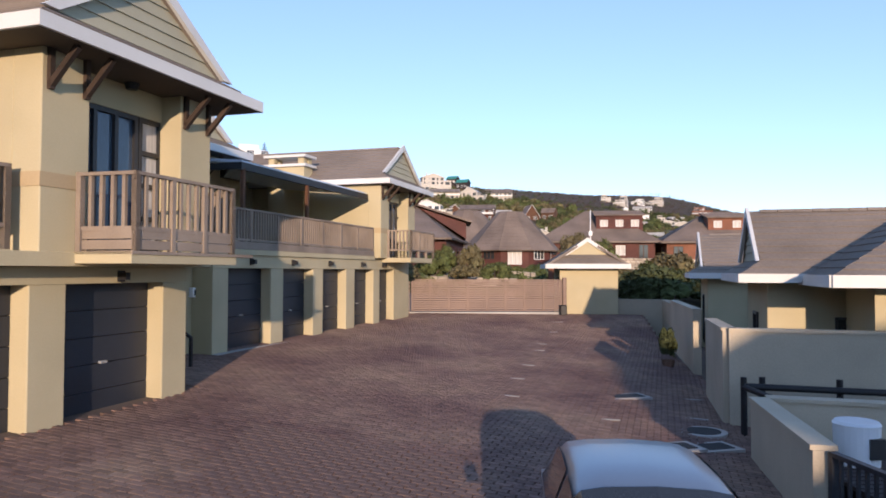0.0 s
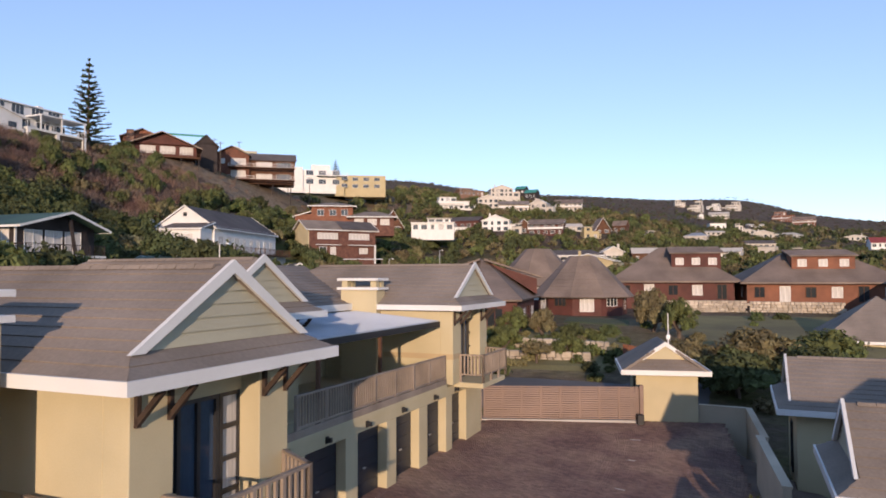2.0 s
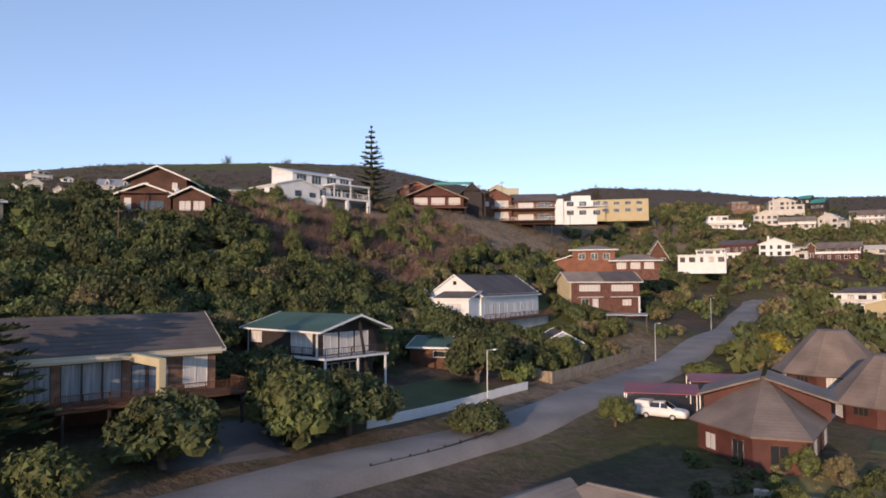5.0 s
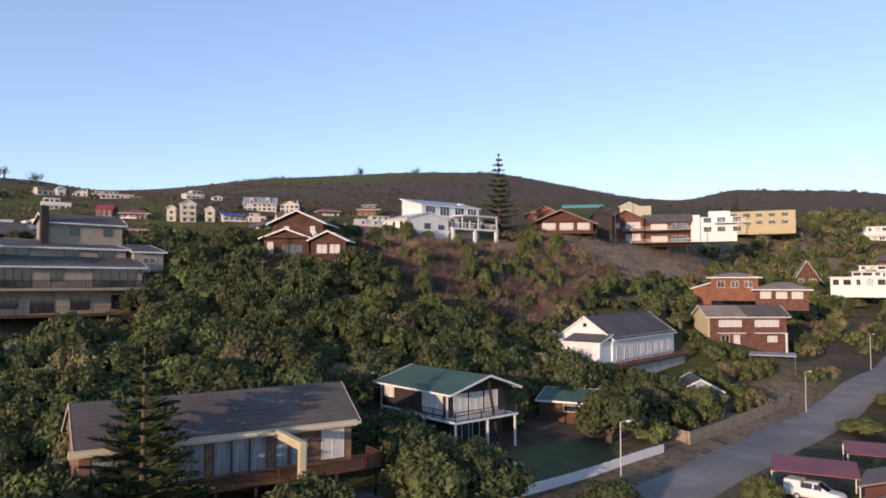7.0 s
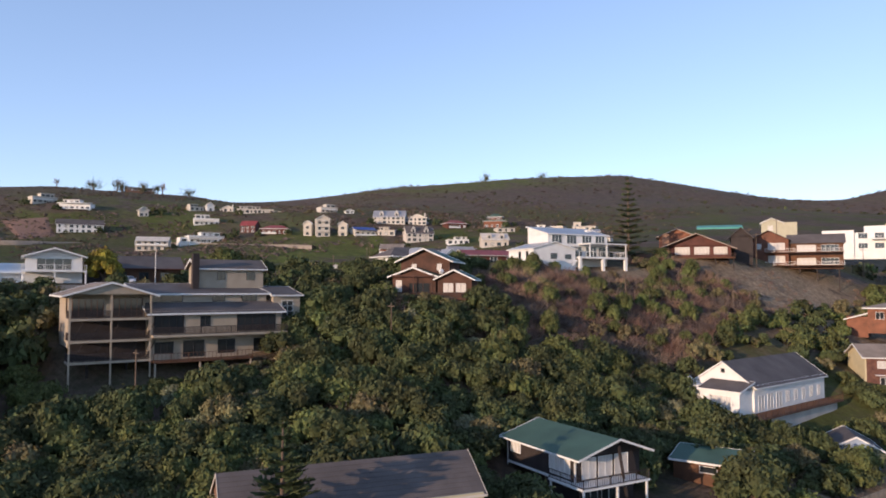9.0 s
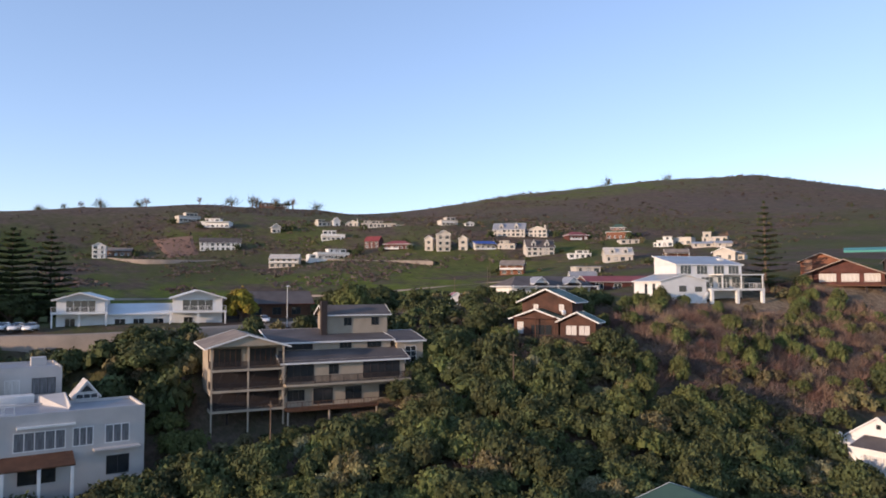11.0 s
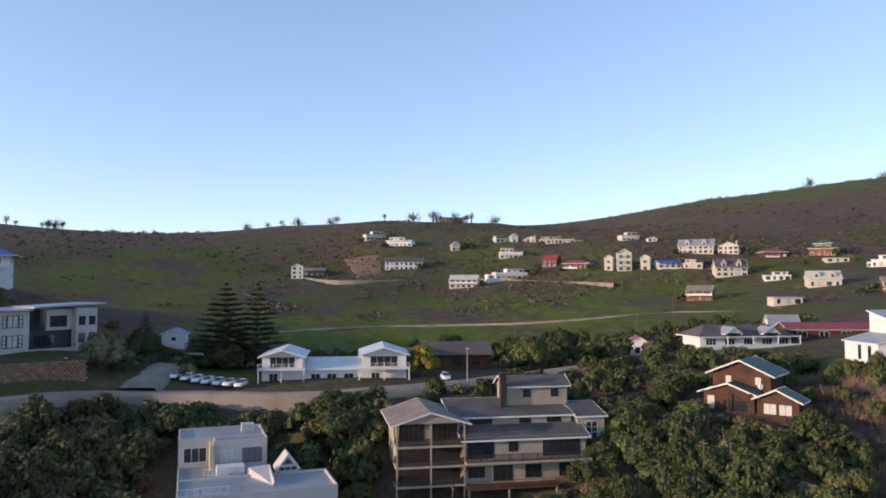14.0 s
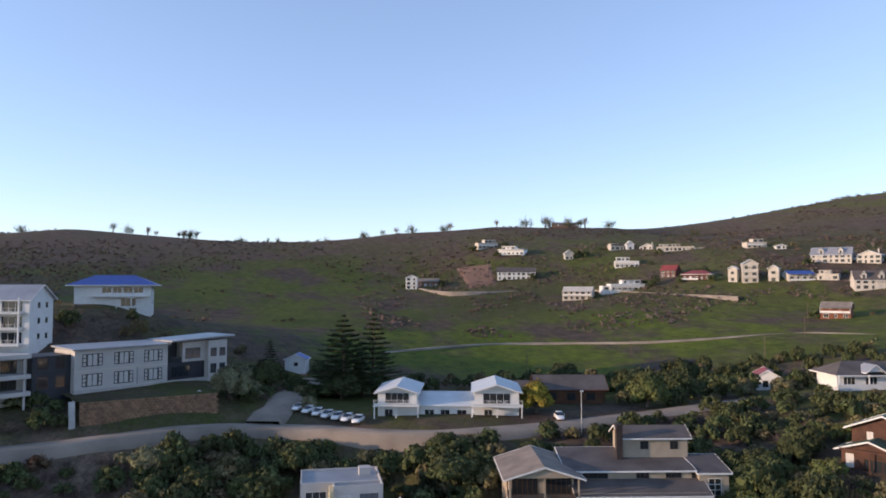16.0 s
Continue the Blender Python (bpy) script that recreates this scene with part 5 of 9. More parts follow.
for c in (4.4, 7.6):
    part("porch_post", MB().box(c - 0.08, c + 0.08, -0.35, -0.2, 26.8, 30.4), DARKBROWN, H)
part("porch_beam", MB().box(0.6, 7.9, -0.38, -0.18, 30.3, 30.55), DARKBROWN, H)
part("satellite_dish", MB().cyl((8.0, 3.8, 31.2), (7.9, 3.3, 31.3), 0.45, 0.15, 12), PLASTIC, H)

# large cream house with stacked verandahs
H = thing("verandah_house", -93.4, 24.9, 0, 81.8, "large cream house with stacked timber verandahs on the scarp", "house")
VCREAM = mat("pale_cream_board", (0.35, 0.295, 0.225), 0.85, 0.08, 2.0, 0.1)
walls(H, 0.0, 9.0, 3.0, 12.0, 21.0, 27.7, VCREAM)
gable(H, -0.4, 9.4, 0.3, 12.5, 27.7, 29.2, TILE, "y", 0.7, 0.5, WHITE, VCREAM, end0=0.3)
part("gable_front", MB().prism([(-0.4, 0.6, 27.6), (9.4, 0.6, 27.6), (4.5, 0.6, 29.0)], (0, 0.1, 0)), VCREAM, H)
for z in (19.4, 22.0, 24.7):
    part("deck", MB().box(-0.3, 9.3, 0.2, 3.2, z - 0.3, z), VCREAM, H, "verandah floor with a cream edge")
    rail(H, [(-0.2, 3.0, z), (-0.2, 0.3, z), (9.2, 0.3, z)], 0.95, 0.13, BLACKWOOD, 1.6, bar=0.07)
    # a dark sheet stands in for the shaded interior of the lower verandahs
    if z < 24:
        part("verandah_shade", MB().box(0.1, 9.0, 2.5, 2.9, z, z + 2.3), BLACKWOOD, H, "dark sheet standing in for the shade inside the verandah")
    if z < 24:
        for i in range(5):
            a = 0.3 + i * 2.1
            part("brace", MB().beam((a, 0.9, z), (a + 1.2, 0.9, z + 2.3), 0.12, 0.12), BLACKWOOD, H)
posts(H, [(-0.15, 0.35), (4.5, 0.35), (9.15, 0.35)], 16.0, 27.6, 0.1, VCREAM)
posts(H, [(2.2, 2.8), (6.8, 2.8)], 16.0, 24.6, 0.12, BLACKWOOD)
for c in (2.2, 6.9):
    window(H, c, 3.0, 24.75, 0, 3.6, 2.4, 5, 1, BROWNWOOD, GLASS, "sliding_door")
window(H, 0.0, 4.6, 25.2, 270, 1.2, 2.0, 1, 1, BROWNWOOD, GLASS)
walls(H, 9.0, 27.0, 1.0, 9.0, 19.0, 25.4, VCREAM)
mono(H, 9.2, 27.0, 0.8, 4.2, 25.3, 26.5, TILE_DARK, 0.5, WHITE)
walls(H, 9.0, 26.0, 4.2, 12.0, 25.4, 27.7, VCREAM)
mono(H, 8.6, 26.0, 4.2, 12.0, 27.75, 29.0, TILE_DARK, 0.5, WHITE)
walls(H, 26.8, 31.0, 3.6, 9.0, 20.0, 27.4, VCREAM)
mono(H, 26.8, 31.0, 3.6, 9.0, 27.5, 28.6, TILE_DARK, 0.4, WHITE)
walls(H, 17.2, 27.0, 8.4, 13.0, 27.0, 31.5, VCREAM)
gable(H, 17.2, 27.0, 8.4, 13.0, 31.5, 32.7, TILE_DARK, "x", 0.5, 0, WHITE, VCREAM)
part("chimney", MB().box(16.3, 17.2, 7.6, 8.5, 27, 33.4), BLACKWOOD, H)
for c, w, z, hs, n in ((11.6, 3.8, 22.5, 2.4, 4), (16.3, 1.4, 23.3, 1.4, 2), (23.4, 5.6, 22.5, 2.4, 5), (11.0, 2.4, 19.9, 1.5, 3), (14.8, 2.8, 19.3, 2.2, 2), (19.2, 2.4, 19.6, 1.9, 2), (24.2, 2.4, 19.6, 1.9, 2)):
    window(H, c, 1.0, z, 0, w, hs, n, 1, BLACKWOOD if w > 3 else DARKFRAME, GLASS)
for c, w in ((12.0, 4.2), (19.0, 1.8), (23.4, 2.2)):
    window(H, c, 4.2, 26.55, 0, w, 0.95, 3, 1, DARKFRAME, GLASS)
for c in (20.6, 25.0):
    window(H, c, 8.4, 29.6, 0, 1.2, 1.2, 2, 1, DARKFRAME, GLASS)
window(H, 29.0, 3.6, 24.2, 0, 1.8, 2.4, 2, 3, WHITE, GLASS)
part("deck", MB().box(9.2, 27.2, -1.0, 1.0, 22.1, 22.4), VCREAM, H)
rail(H, [(9.2, -0.9, 22.4), (27.2, -0.9, 22.4)], 1.0, 0.16, BLACKWOOD, 2.0, bar=0.06)
part("deck", MB().box(9.2, 22.0, -1.6, 1.0, 18.9, 19.1), BROWNWOOD, H)
rail(H, [(9.2, -1.5, 19.1), (22.0, -1.5, 19.1)], 1.0, 0.5, BROWNWOOD, 2.0)
posts(H, [(9.4, -1.4), (15.0, -1.4), (21.8, -1.4)], 15.0, 18.9, 0.1, VCREAM)

# pale cubic house
H = thing("cubic_house", -88.5, -2.9, 0, 91, "pale plastered flat-roofed modern house in stepped blocks", "house")
PALE = mat("pale_grey_plaster", (0.47, 0.445, 0.42), 0.85, 0.07, 1.0, 0.1)


def flat_block(root, x0, x1, y0, y1, z0, z1, mt, lip=0.35):
    walls(root, x0, x1, y0, y1, z0, z1, mt)
    m = MB().box(x0, x1, y0, y0 + 0.2, z1, z1 + lip).box(x0, x1, y1 - 0.2, y1, z1, z1 + lip).box(x0, x0 + 0.2, y0 + 0.2, y1 - 0.2, z1, z1 + lip).box(x1 - 0.2, x1, y0 + 0.2, y1 - 0.2, z1, z1 + lip)
    part("parapet", m, mt, root)
    part("roof", MB().box(x0 + 0.2, x1 - 0.2, y0 + 0.2, y1 - 0.2, z1 + 0.004, z1 + 0.05), GREY_TIN, root)


flat_block(H, 0, 18.8, 0, 8.2, 9.0, 21.5, PALE)
flat_block(H, 0, 11.4, 8.2, 15.8, 11.0, 21.5, PALE)
flat_block(H, 0, 11.6, 15.8, 23.6, 14.0, 25.1, PALE)
flat_block(H, 4.6, 11.6, 13.6, 15.8, 21.5, 25.1, PALE)
# the sunlit warmth of this face is put into its cream colour
part("bay_wall", MB().bbox(4.0, 4.6, 12.4, 15.8, 21.5, 25.0, 0.03), CREAM, H, "side wall of the bay, cream to stand for sunlight on it")
part("chimney_box", MB().bbox(8.6, 10.4, 20.0, 21.6, 25.1, 26.2, 0.03), PALE, H)
part("terrace_floor", MB().box(0.2, 11.4, 0.2, 13.6, 21.56, 21.62), GREY_TIN, H)
part("planter", MB().bbox(4.8, 8.4, 10.6, 12.6, 21.6, 22.5, 0.05), WHITE, H, "white rendered box on the roof terrace")
part("ramp_wall", MB().prism([(8.6, 8.4, 21.6), (11.2, 3.0, 21.6), (11.4, 3.0, 22.0), (11.4, 9.0, 22.8), (8.6, 9.0, 22.6)], (0.15, 0.1, 0)), PALE, H)
rail(H, [(0.15, 4.0, 21.9), (0.15, 0.3, 21.9), (5.8, 0.3, 21.9)], 0.85, 1.0, WHITE, 1.2, bar=0.08)
rail(H, [(3.2, 10.4, 21.6), (6.4, 9.6, 21.6)], 0.85, 0.6, WHITE, 1.2, bar=0.06)
# glazed gablet over the stair
walls(H, 12.4, 15.2, 8.4, 11.4, 20.0, 22.3, PALE)
gable(H, 12.4, 15.2, 8.4, 11.4, 22.3, 24.1, PALE, "y", 0.15, 0, WHITE, PALE)
part("pane", MB().prism([(13.1, 8.36, 22.75), (14.5, 8.36, 22.75), (13.8, 8.36, 23.55)], (0, 0.02, 0)), GLASS, H)
window(H, 13.8, 8.4, 21.9, 0, 2.4, 0.6, 3, 1, WHITE, GLASS)
window(H, 2.2, 15.8, 22.2, 0, 3.0, 2.0, 3, 1, WHITE, GLASS)
window(H, 6.2, 13.6, 22.0, 0, 1.6, 2.1, 2, 1, WHITE, CURTAIN, "sliding_door")
DIMCURTAIN = mat("curtained_glass", (0.17, 0.175, 0.185), 0.22, 0.25, 6.0, 0.0, stretch=(6, 6, 0.3))
window(H, 9.6, 13.6, 22.2, 0, 2.6, 2.0, 3, 1, DARKFRAME, DIMCURTAIN)
window(H, 2.9, 0, 18.1, 0, 2.6, 1.5, 4, 2, WHITE, DIMCURTAIN)
for c0, w, k in ((8.2, 5.0, 5), (12.4, 2.1, 3), (15.9, 2.6, 3)):
    window(H, c0, 0, 17.9, 0, w, 2.1, k, 1, WHITE, DIMCURTAIN, bar=0.1)
part("brow", MB().bbox(6.0, 11.6, -0.35, 0.0, 20.35, 20.6, 0.03), WHITE, H)
part("awning", MB().prism([(4.4, -2.8, 16.5), (11.4, -2.8, 16.5), (11.4, 0, 17.4), (4.4, 0, 17.4)], (0, 0, 0.15)), BROWNWOOD, H, "brown lean-to awning")
part("balcony", MB().box(13.4, 18.2, -1.2, 0, 17.3, 17.5), PALE, H)
posts(H, [(4.7, -2.6), (8.0, -2.6), (11.1, -2.6)], 9.0, 16.55, 0.16, WHITE)
for c0, w in ((2.9, 1.8), (8.0, 3.6), (16.0, 2.4)):
    window(H, c0, 0, 14.4, 0, w, 2.1, 2, 1, DARKFRAME, GLASS)

# white houses by the plateau road
H = thing("white_twin_house", -135.4, 14.0, 28.2, 78, "white house of two gabled wings joined by a low link", "house")
PALEROOF = mat("pale_blue_grey_roof", (0.52, 0.56, 0.58), 0.5, 0.08, 1.0, 0.1)
for x0, x1, ze, zr, z0 in ((-3.8, 3.6, 5.3, 6.4, -1.5), (14.6, 23.0, 5.5, 6.8, -1.5)):
    walls(H, x0, x1, 0, 12, z0, ze, WHITE)
    gable(H, x0, x1, 0, 12, ze, zr, PALEROOF, "y", 0.6, 0, WHITE, WHITE, end0=1.4)
    part("balcony", MB().box(x0 - 0.6, x1 + 0.6, -2.2, 0, 2.75, 3.0), WHITE, H)
    rail(H, [(x0 - 0.5, -2.1, 3.0), (x1 + 0.5, -2.1, 3.0)], 0.95, 0.3, WHITE, 1.5)
    posts(H, [(x0 - 0.4, -2.0), ((x0 + x1) / 2, -2.0), (x1 + 0.4, -2.0)], -1.5, 2.75, 0.12, WHITE)
    window(H, (x0 + x1) / 2, 0, 3.05, 0, (x1 - x0) * 0.62, 2.0, 4, 1, WHITE, GLASS, "sliding_door")
    window(H, (x0 + x1) / 2 - 1.6, 0, 0.2, 0, 1.6, 1.8, 2, 1, WHITE, GLASS)
walls(H, 3.6, 14.6, 0.8, 7, -1.5, 2.6, WHITE)
mono(H, 3.6, 14.6, 0.8, 7, 2.7, 4.2, PALEROOF, 0.4, WHITE)
for c in (6.0, 9.0, 12.2):
    window(H, c, 0.8, 0.2, 0, 1.8, 1.6, 2, 1, WHITE, GLASS)
part("outside_stair", MB().beam((13.4, -2.0, -1.0), (14.6, -2.0, 2.4), 1.0, 0.12), WHITE, H)

H = thing("dark_timber_house", -143.0, 44.0, 29.2, 80, "dark timber house with a slate roof behind the road", "house")
walls(H, 0, 14, 0, 8, -1, 3.2, BROWNWOOD)
gable(H, 0, 14, 0, 8, 3.2, 5.4, TILE_DARK, "x", 0.7, 0, REDWOOD, BROWNWOOD)
walls(H, -7, 0, 1, 7, -1, 2.4, BLACKWOOD)
gable(H, -7, 0, 1, 7, 2.4, 4.2, TILE_DARK, "x", 0.5, 0, None, BLACKWOOD)
for c in (3, 7, 11):
    window(H, c, 0, 0.6, 0, 1.8, 1.5, 2, 1, DARKFRAME, GLASS)

H = thing("long_white_house", -127.1, 101.0, 0, 81, "long white house with a grey roof and a white verandah", "house")
walls(H, 1.0, 23.0, 1.5, 9.0, 31.0, 35.6, WHITE)
hip(H, 0.5, 23.0, 0.5, 9.5, 35.9, 38.0, TILE_DARK, 0.6, 0, WHITE, inset=3.5)
gable(H, 6.0, 9.5, -0.4, 3.0, 36.4, 37.8, GREY_TIN, "y", 0.3, 0, WHITE, WHITE)
gable(H, 15.0, 18.5, -0.4, 3.0, 36.4, 37.8, GREY_TIN, "y", 0.3, 0, WHITE, WHITE)
part("verandah_deck", MB().box(-0.3, 23.5, -1.2, 1.5, 32.7, 33.0), WHITE, H)
part("balustrade", MB().box(-0.3, 23.5, -1.2, -1.1, 33.0, 34.0), WHITE, H)
posts(H, [(0, -1.1), (6, -1.1), (12, -1.1), (18, -1.1), (23.3, -1.1)], 30, 35.8, 0.1, WHITE)
for c in (3.5, 8, 12.5, 17, 21):
    window(H, c, 1.5, 33.2, 0, 2.4, 1.9, 3, 1, WHITE, GLASS)

H = thing("white_gabled_cottage", -149.0, 101.0, 29.7, 62, "small white gabled cottage with a reddish roof", "house")
walls(H, -3.2, 3.2, 0, 8, -1.5, 2.6, WHITE)
gable(H, -3.2, 3.2, 0, 8, 2.6, 4.4, RED_TIN, "y", 0.4, 0, WHITE, WHITE, end0=0.2)
window(H, -0.6, 0, 0.5, 0, 1.2, 1.5, 2, 1, DARKFRAME, GLASS)
window(H, 1.6, 0, 0.2, 0, 0.9, 1.9, 1, 1, DARKFRAME, GLASS, "door")

H = thing("long_red_roofed_house", -128.5, 126.8, 34.3, 70, "long low dark red house with a dull red roof", "house")
walls(H, 0, 20, 0, 7, -2, 2.6, REDWOOD)
gable(H, 0, 20, 0, 7, 2.6, 3.9, RED_TIN, "x", 0.6, 0, OFFWHITE, REDWOOD)
for c in (3, 8, 13):
    window(H, c, 0, 0.6, 0, 2.2, 1.4, 2, 1, WHITE, GLASS)

# grey shed between the two low houses
H = thing("gabled_shed", -138.5, 131.0, 33.4, 62, "grey-sheeted shed with a white gable between two low houses", "shed")
walls(H, 0, 7.0, 0, 6.0, -1.0, 3.2, PALE)
gable(H, 0, 7.0, 0, 6.0, 3.2, 6.2, GREY_TIN, "x", 0.25, 0.25, WHITE, WHITE)

# white two-storey block above the terraced wall
H = thing("school_block", -151.0, -31.0, 0, 130, "pale two-storey modern block with dark-framed windows under a thin flat roof", "building")
walls(H, -18.0, 0.0, 0, 9, 31.0, 41.7, PALE)
part("roof", MB().prism([(-18.6, -0.7, 41.75), (0.3, -0.7, 41.75), (0.3, 9.3, 42.0), (-18.6, 9.3, 42.0)], (0, 0, 0.3)), GREY_TIN, H)
for i in range(3):
    for z in (35.0, 38.7):
        c0 = -14.8 + i * 5.9
        window(H, c0, 0, z, 0, 2.0, 2.3, 2, 1, DARKFRAME, CURTAIN, bar=0.14)
        for sg in (-1, 1):
            window(H, c0 + sg * 1.45, 0, z, 0, 0.8, 2.3, 1, 3, DARKFRAME, CURTAIN, bar=0.14)
part("band", MB().box(-18.0, 0, -0.12, 0, 37.7, 38.0), OFFWHITE, H)
part("downpipe", MB().box(-6.3, -6.15, -0.15, 0, 34.2, 37.7), GREY_TIN, H)
part("plinth", MB().box(-18.2, 12.5, -0.5, 0, 31.5, 34.5), CONCRETE, H)
walls(H, -24.5, -18.0, 1.6, 9, 31.0, 41.0, CHARCOAL, "dark_bay")
for z in (35.2, 38.6):
    window(H, -22.8, 1.6, z, 0, 1.9, 2.2, 1, 1, DARKFRAME, GLASS)
    window(H, -19.8, 1.6, z, 0, 1.7, 2.2, 1, 1, DARKFRAME, GLASS)
walls(H, -36.0, -24.5, 4.0, 10, 31.0, 41.2, CONCRETE)
for z in (34.4, 37.4, 40.9):
    part("balcony", MB().bbox(-36.0, -25.0, 0.6, 4.0, z, z + 0.75, 0.03), PALE, H, "pale solid balcony front")
posts(H, [(-26.0, 0.9), (-31.0, 0.9), (-35.5, 0.9)], 32.0, 40.9, 0.15, PALE, "column")
for z in (35.2, 38.2):
    for c0 in (-27.5, -31.0, -34.4):
        window(H, c0, 4.0, z, 0, 2.6, 2.2, 2, 1, DARKFRAME, GLASS, "sliding_door")
walls(H, 0.0, 8.8, 3.0, 9.0, 31.0, 41.9, CHARCOAL, "dark_bay")
walls(H, 3.6, 8.8, 0.6, 3.0, 37.9, 42.0, PALE, "upper_panel")
walls(H, 0.2, 8.8, 1.0, 3.0, 34.2, 37.9, CHARCOAL, "dark_bay")
window(H, 5.9, 0.6, 38.5, 0, 3.4, 2.2, 2, 1, DARKFRAME, GLASS)
window(H, 3.4, 1.0, 34.9, 0, 4.2, 2.2, 3, 1, DARKFRAME, GLASS)
part("balustrade", MB().box(0.2, 3.6, 1.1, 1.16, 37.9, 38.9), GLASS, H)
walls(H, 8.8, 13.2, -0.6, 8.0, 31.0, 42.1, PALE)
part("roof", MB().prism([(0.3, -1.0, 42.2), (14.6, -1.4, 42.8), (14.6, 9.0, 42.8), (0.3, 9.0, 42.2)], (0, 0, 0.3)), GREY_TIN, H)
for c0 in (10.0, 12.1):
    window(H, c0, -0.6, 38.7, 0, 1.4, 1.8, 2, 1, DARKFRAME, GLASS)
    window(H, c0, -0.6, 35.2, 0, 1.4, 2.0, 2, 1, DARKFRAME, GLASS)
H = thing("glazed_white_house", -157.4, -75.3, 41.5, 82, "tall white house with glazed balconies on the hillside", "house")
walls(H, 0, 17, 0, 9, -6, 9.6, WHITE)
gable(H, 0, 17, 0, 9, 9.6, 12.4, GREY_TIN, "x", 0.6, 0, WHITE, WHITE)
for z in (0.4, 3.6, 6.8):
    part("balcony", MB().box(0, 16.0, -2, 0, z - 0.3, z), WHITE, H)
    rail(H, [(0.2, -1.9, z), (15.9, -1.9, z)], 0.9, 0.8, WHITE, 2.0, bar=0.05)
    for c0 in (3, 8.5, 13.5):
        window(H, c0, 0, z + 0.1, 0, 4.2, 2.3, 3, 1, WHITE, GLASS, "sliding_door")
    posts(H, [(0.2, -1.8), (5.4, -1.8), (10.6, -1.8), (15.8, -1.8)], z, z + 2.9, 0.15, WHITE, "column")
    window(H, 17, 3.4, z + 0.7, 90, 1.1, 1.3, 1, 1, WHITE, GLASS)
    window(H, 17, 6.4, z + 0.7, 90, 1.1, 1.3, 1, 1, WHITE, GLASS)
part("garage_wall", MB().box(3.0, 18.5, -7.0, -2.2, -6, -1.2), WHITE, H)
H = thing("blue_roofed_house", -191.5, -62.0, 49.2, 98, "white house with a bright blue sheet roof on a knoll", "house")
walls(H, 0, 18, 0, 9, -4, 4.9, WHITE)
hip(H, -0.8, 18.8, -0.8, 9.8, 5.0, 7.2, BLUE_TIN, 0.9, 0, WHITE, inset=5)
for c0 in (7.5, 10.0, 12.5, 15.0):
    window(H, c0, 0, 2.6, 0, 2.2, 1.5, 2, 1, WHITE, GLASS)
window(H, 12.6, 0, -0.8, 0, 3.6, 2.0, 3, 1, WHITE, GLASS, "sliding_door")
part("deck", MB().box(4.0, 17.5, -1.6, 0, 1.6, 1.85), WHITE, H)
posts(H, [(10.0, -1.5), (13.5, -1.5), (17.2, -1.5)], -2.0, 1.6, 0.12, WHITE, "column")
for z in (-0.6, 2.8):
    window(H, 18, 3.0, z, 90, 1.2, 1.4, 1, 1, WHITE, GLASS)
    window(H, 18, 6.4, z, 90, 1.2, 1.4, 1, 1, WHITE, GLASS)
BLOCKS = mat("brown_retaining_block", (0.29, 0.175, 0.105), 0.9, 0.2, 3.0, 0.4, island=0.25)
H = thing("blue_roofed_cottage", -185.0, -7.0, 31.6, 80, "small white cottage with a blue roof beside the road", "house")
walls(H, -2.6, 2.6, 0, 5, -0.4, 3.4, WHITE)
part("plinth", MB().box(-3.0, 3.0, -0.6, 5.4, -4.5, -0.38), BLOCKS, H, "dark block base built out from the slope")
gable(H, -2.6, 2.6, 0, 5, 3.4, 4.6, BLUE_TIN, "y", 0.4, 0, WHITE, WHITE)
window(H, 0.2, 0, 1.6, 0, 1.0, 0.9, 1, 1, DARKFRAME, GLASS)
# terraced block wall below the school
H = thing("terraced_block_wall", -131.0, -41.0, 0, 110.4, "terraced brown block retaining wall with planting pockets", "retaining wall", kind="structure")
m = MB()
for j in range(12):
    for i in range(34):
        x = i * 0.68 + (0.34 if j % 2 else 0)
        m.bbox(x, x + 0.6, 0.15 * j, 0.15 * j + 0.6, 27.6 + j * 0.48, 27.6 + j * 0.48 + 0.42, 0.1)
part("block", m, BLOCKS, H)["kind"] = "stuff"
part("backing", MB().prism([(0, 0.35, 27.0), (23.2, 0.35, 27.0), (23.2, 2.2, 33.2), (0, 2.2, 33.2)], (0, 0.5, 0)), BLOCKS, H)
part("lawn", MB().prism([(0, 2.0, 33.28), (23.4, 2.0, 33.28), (22.0, 16.0, 34.0), (-3.0, 12.0, 34.0)], (0, 0, 0.1)), GROUND, H, "green lawn on the terrace")
part("outside_stair", MB().beam((-1.2, -0.6, 28.0), (-1.2, 3.0, 33.4), 1.0, 0.25), CONCRETE, H, "pale concrete stair beside the wall")

# timber houses on the brow
H = thing("chalet_on_brow", -90.4, 155.2, 0, 27.5, "red-brown timber house with a brick chimney on the brow", "house")
walls(H, 0.5, 16.5, 0, 8, 35.6, 38.6, REDWOOD)
walls(H, 1.5, 16.0, 1.4, 8, 31.5, 35.6, BLACKWOOD, "undercroft_wall")
part("deck", MB().box(0.2, 17.4, -1.6, 1.4, 35.4, 35.6), BROWNWOOD, H)
rail(H, [(0.3, -1.5, 35.6), (17.3, -1.5, 35.6)], 0.95, 0.4, BROWNWOOD, 2.0)
posts(H, [(0.6, -1.3), (4.6, -1.3), (8.8, -1.3), (13.0, -1.3), (17.0, -1.3)], 31.0, 35.4, 0.1, BLACKWOOD)
gable(H, 2.0, 15.5, -0.6, 8, 38.6, 41.4, SHINGLE, "y", 2.2, 0, FENCEPALE, REDWOOD, end0=1.6)
walls(H, 0.0, 8.5, 6, 14, 36, 41.4, ORANGEWOOD)
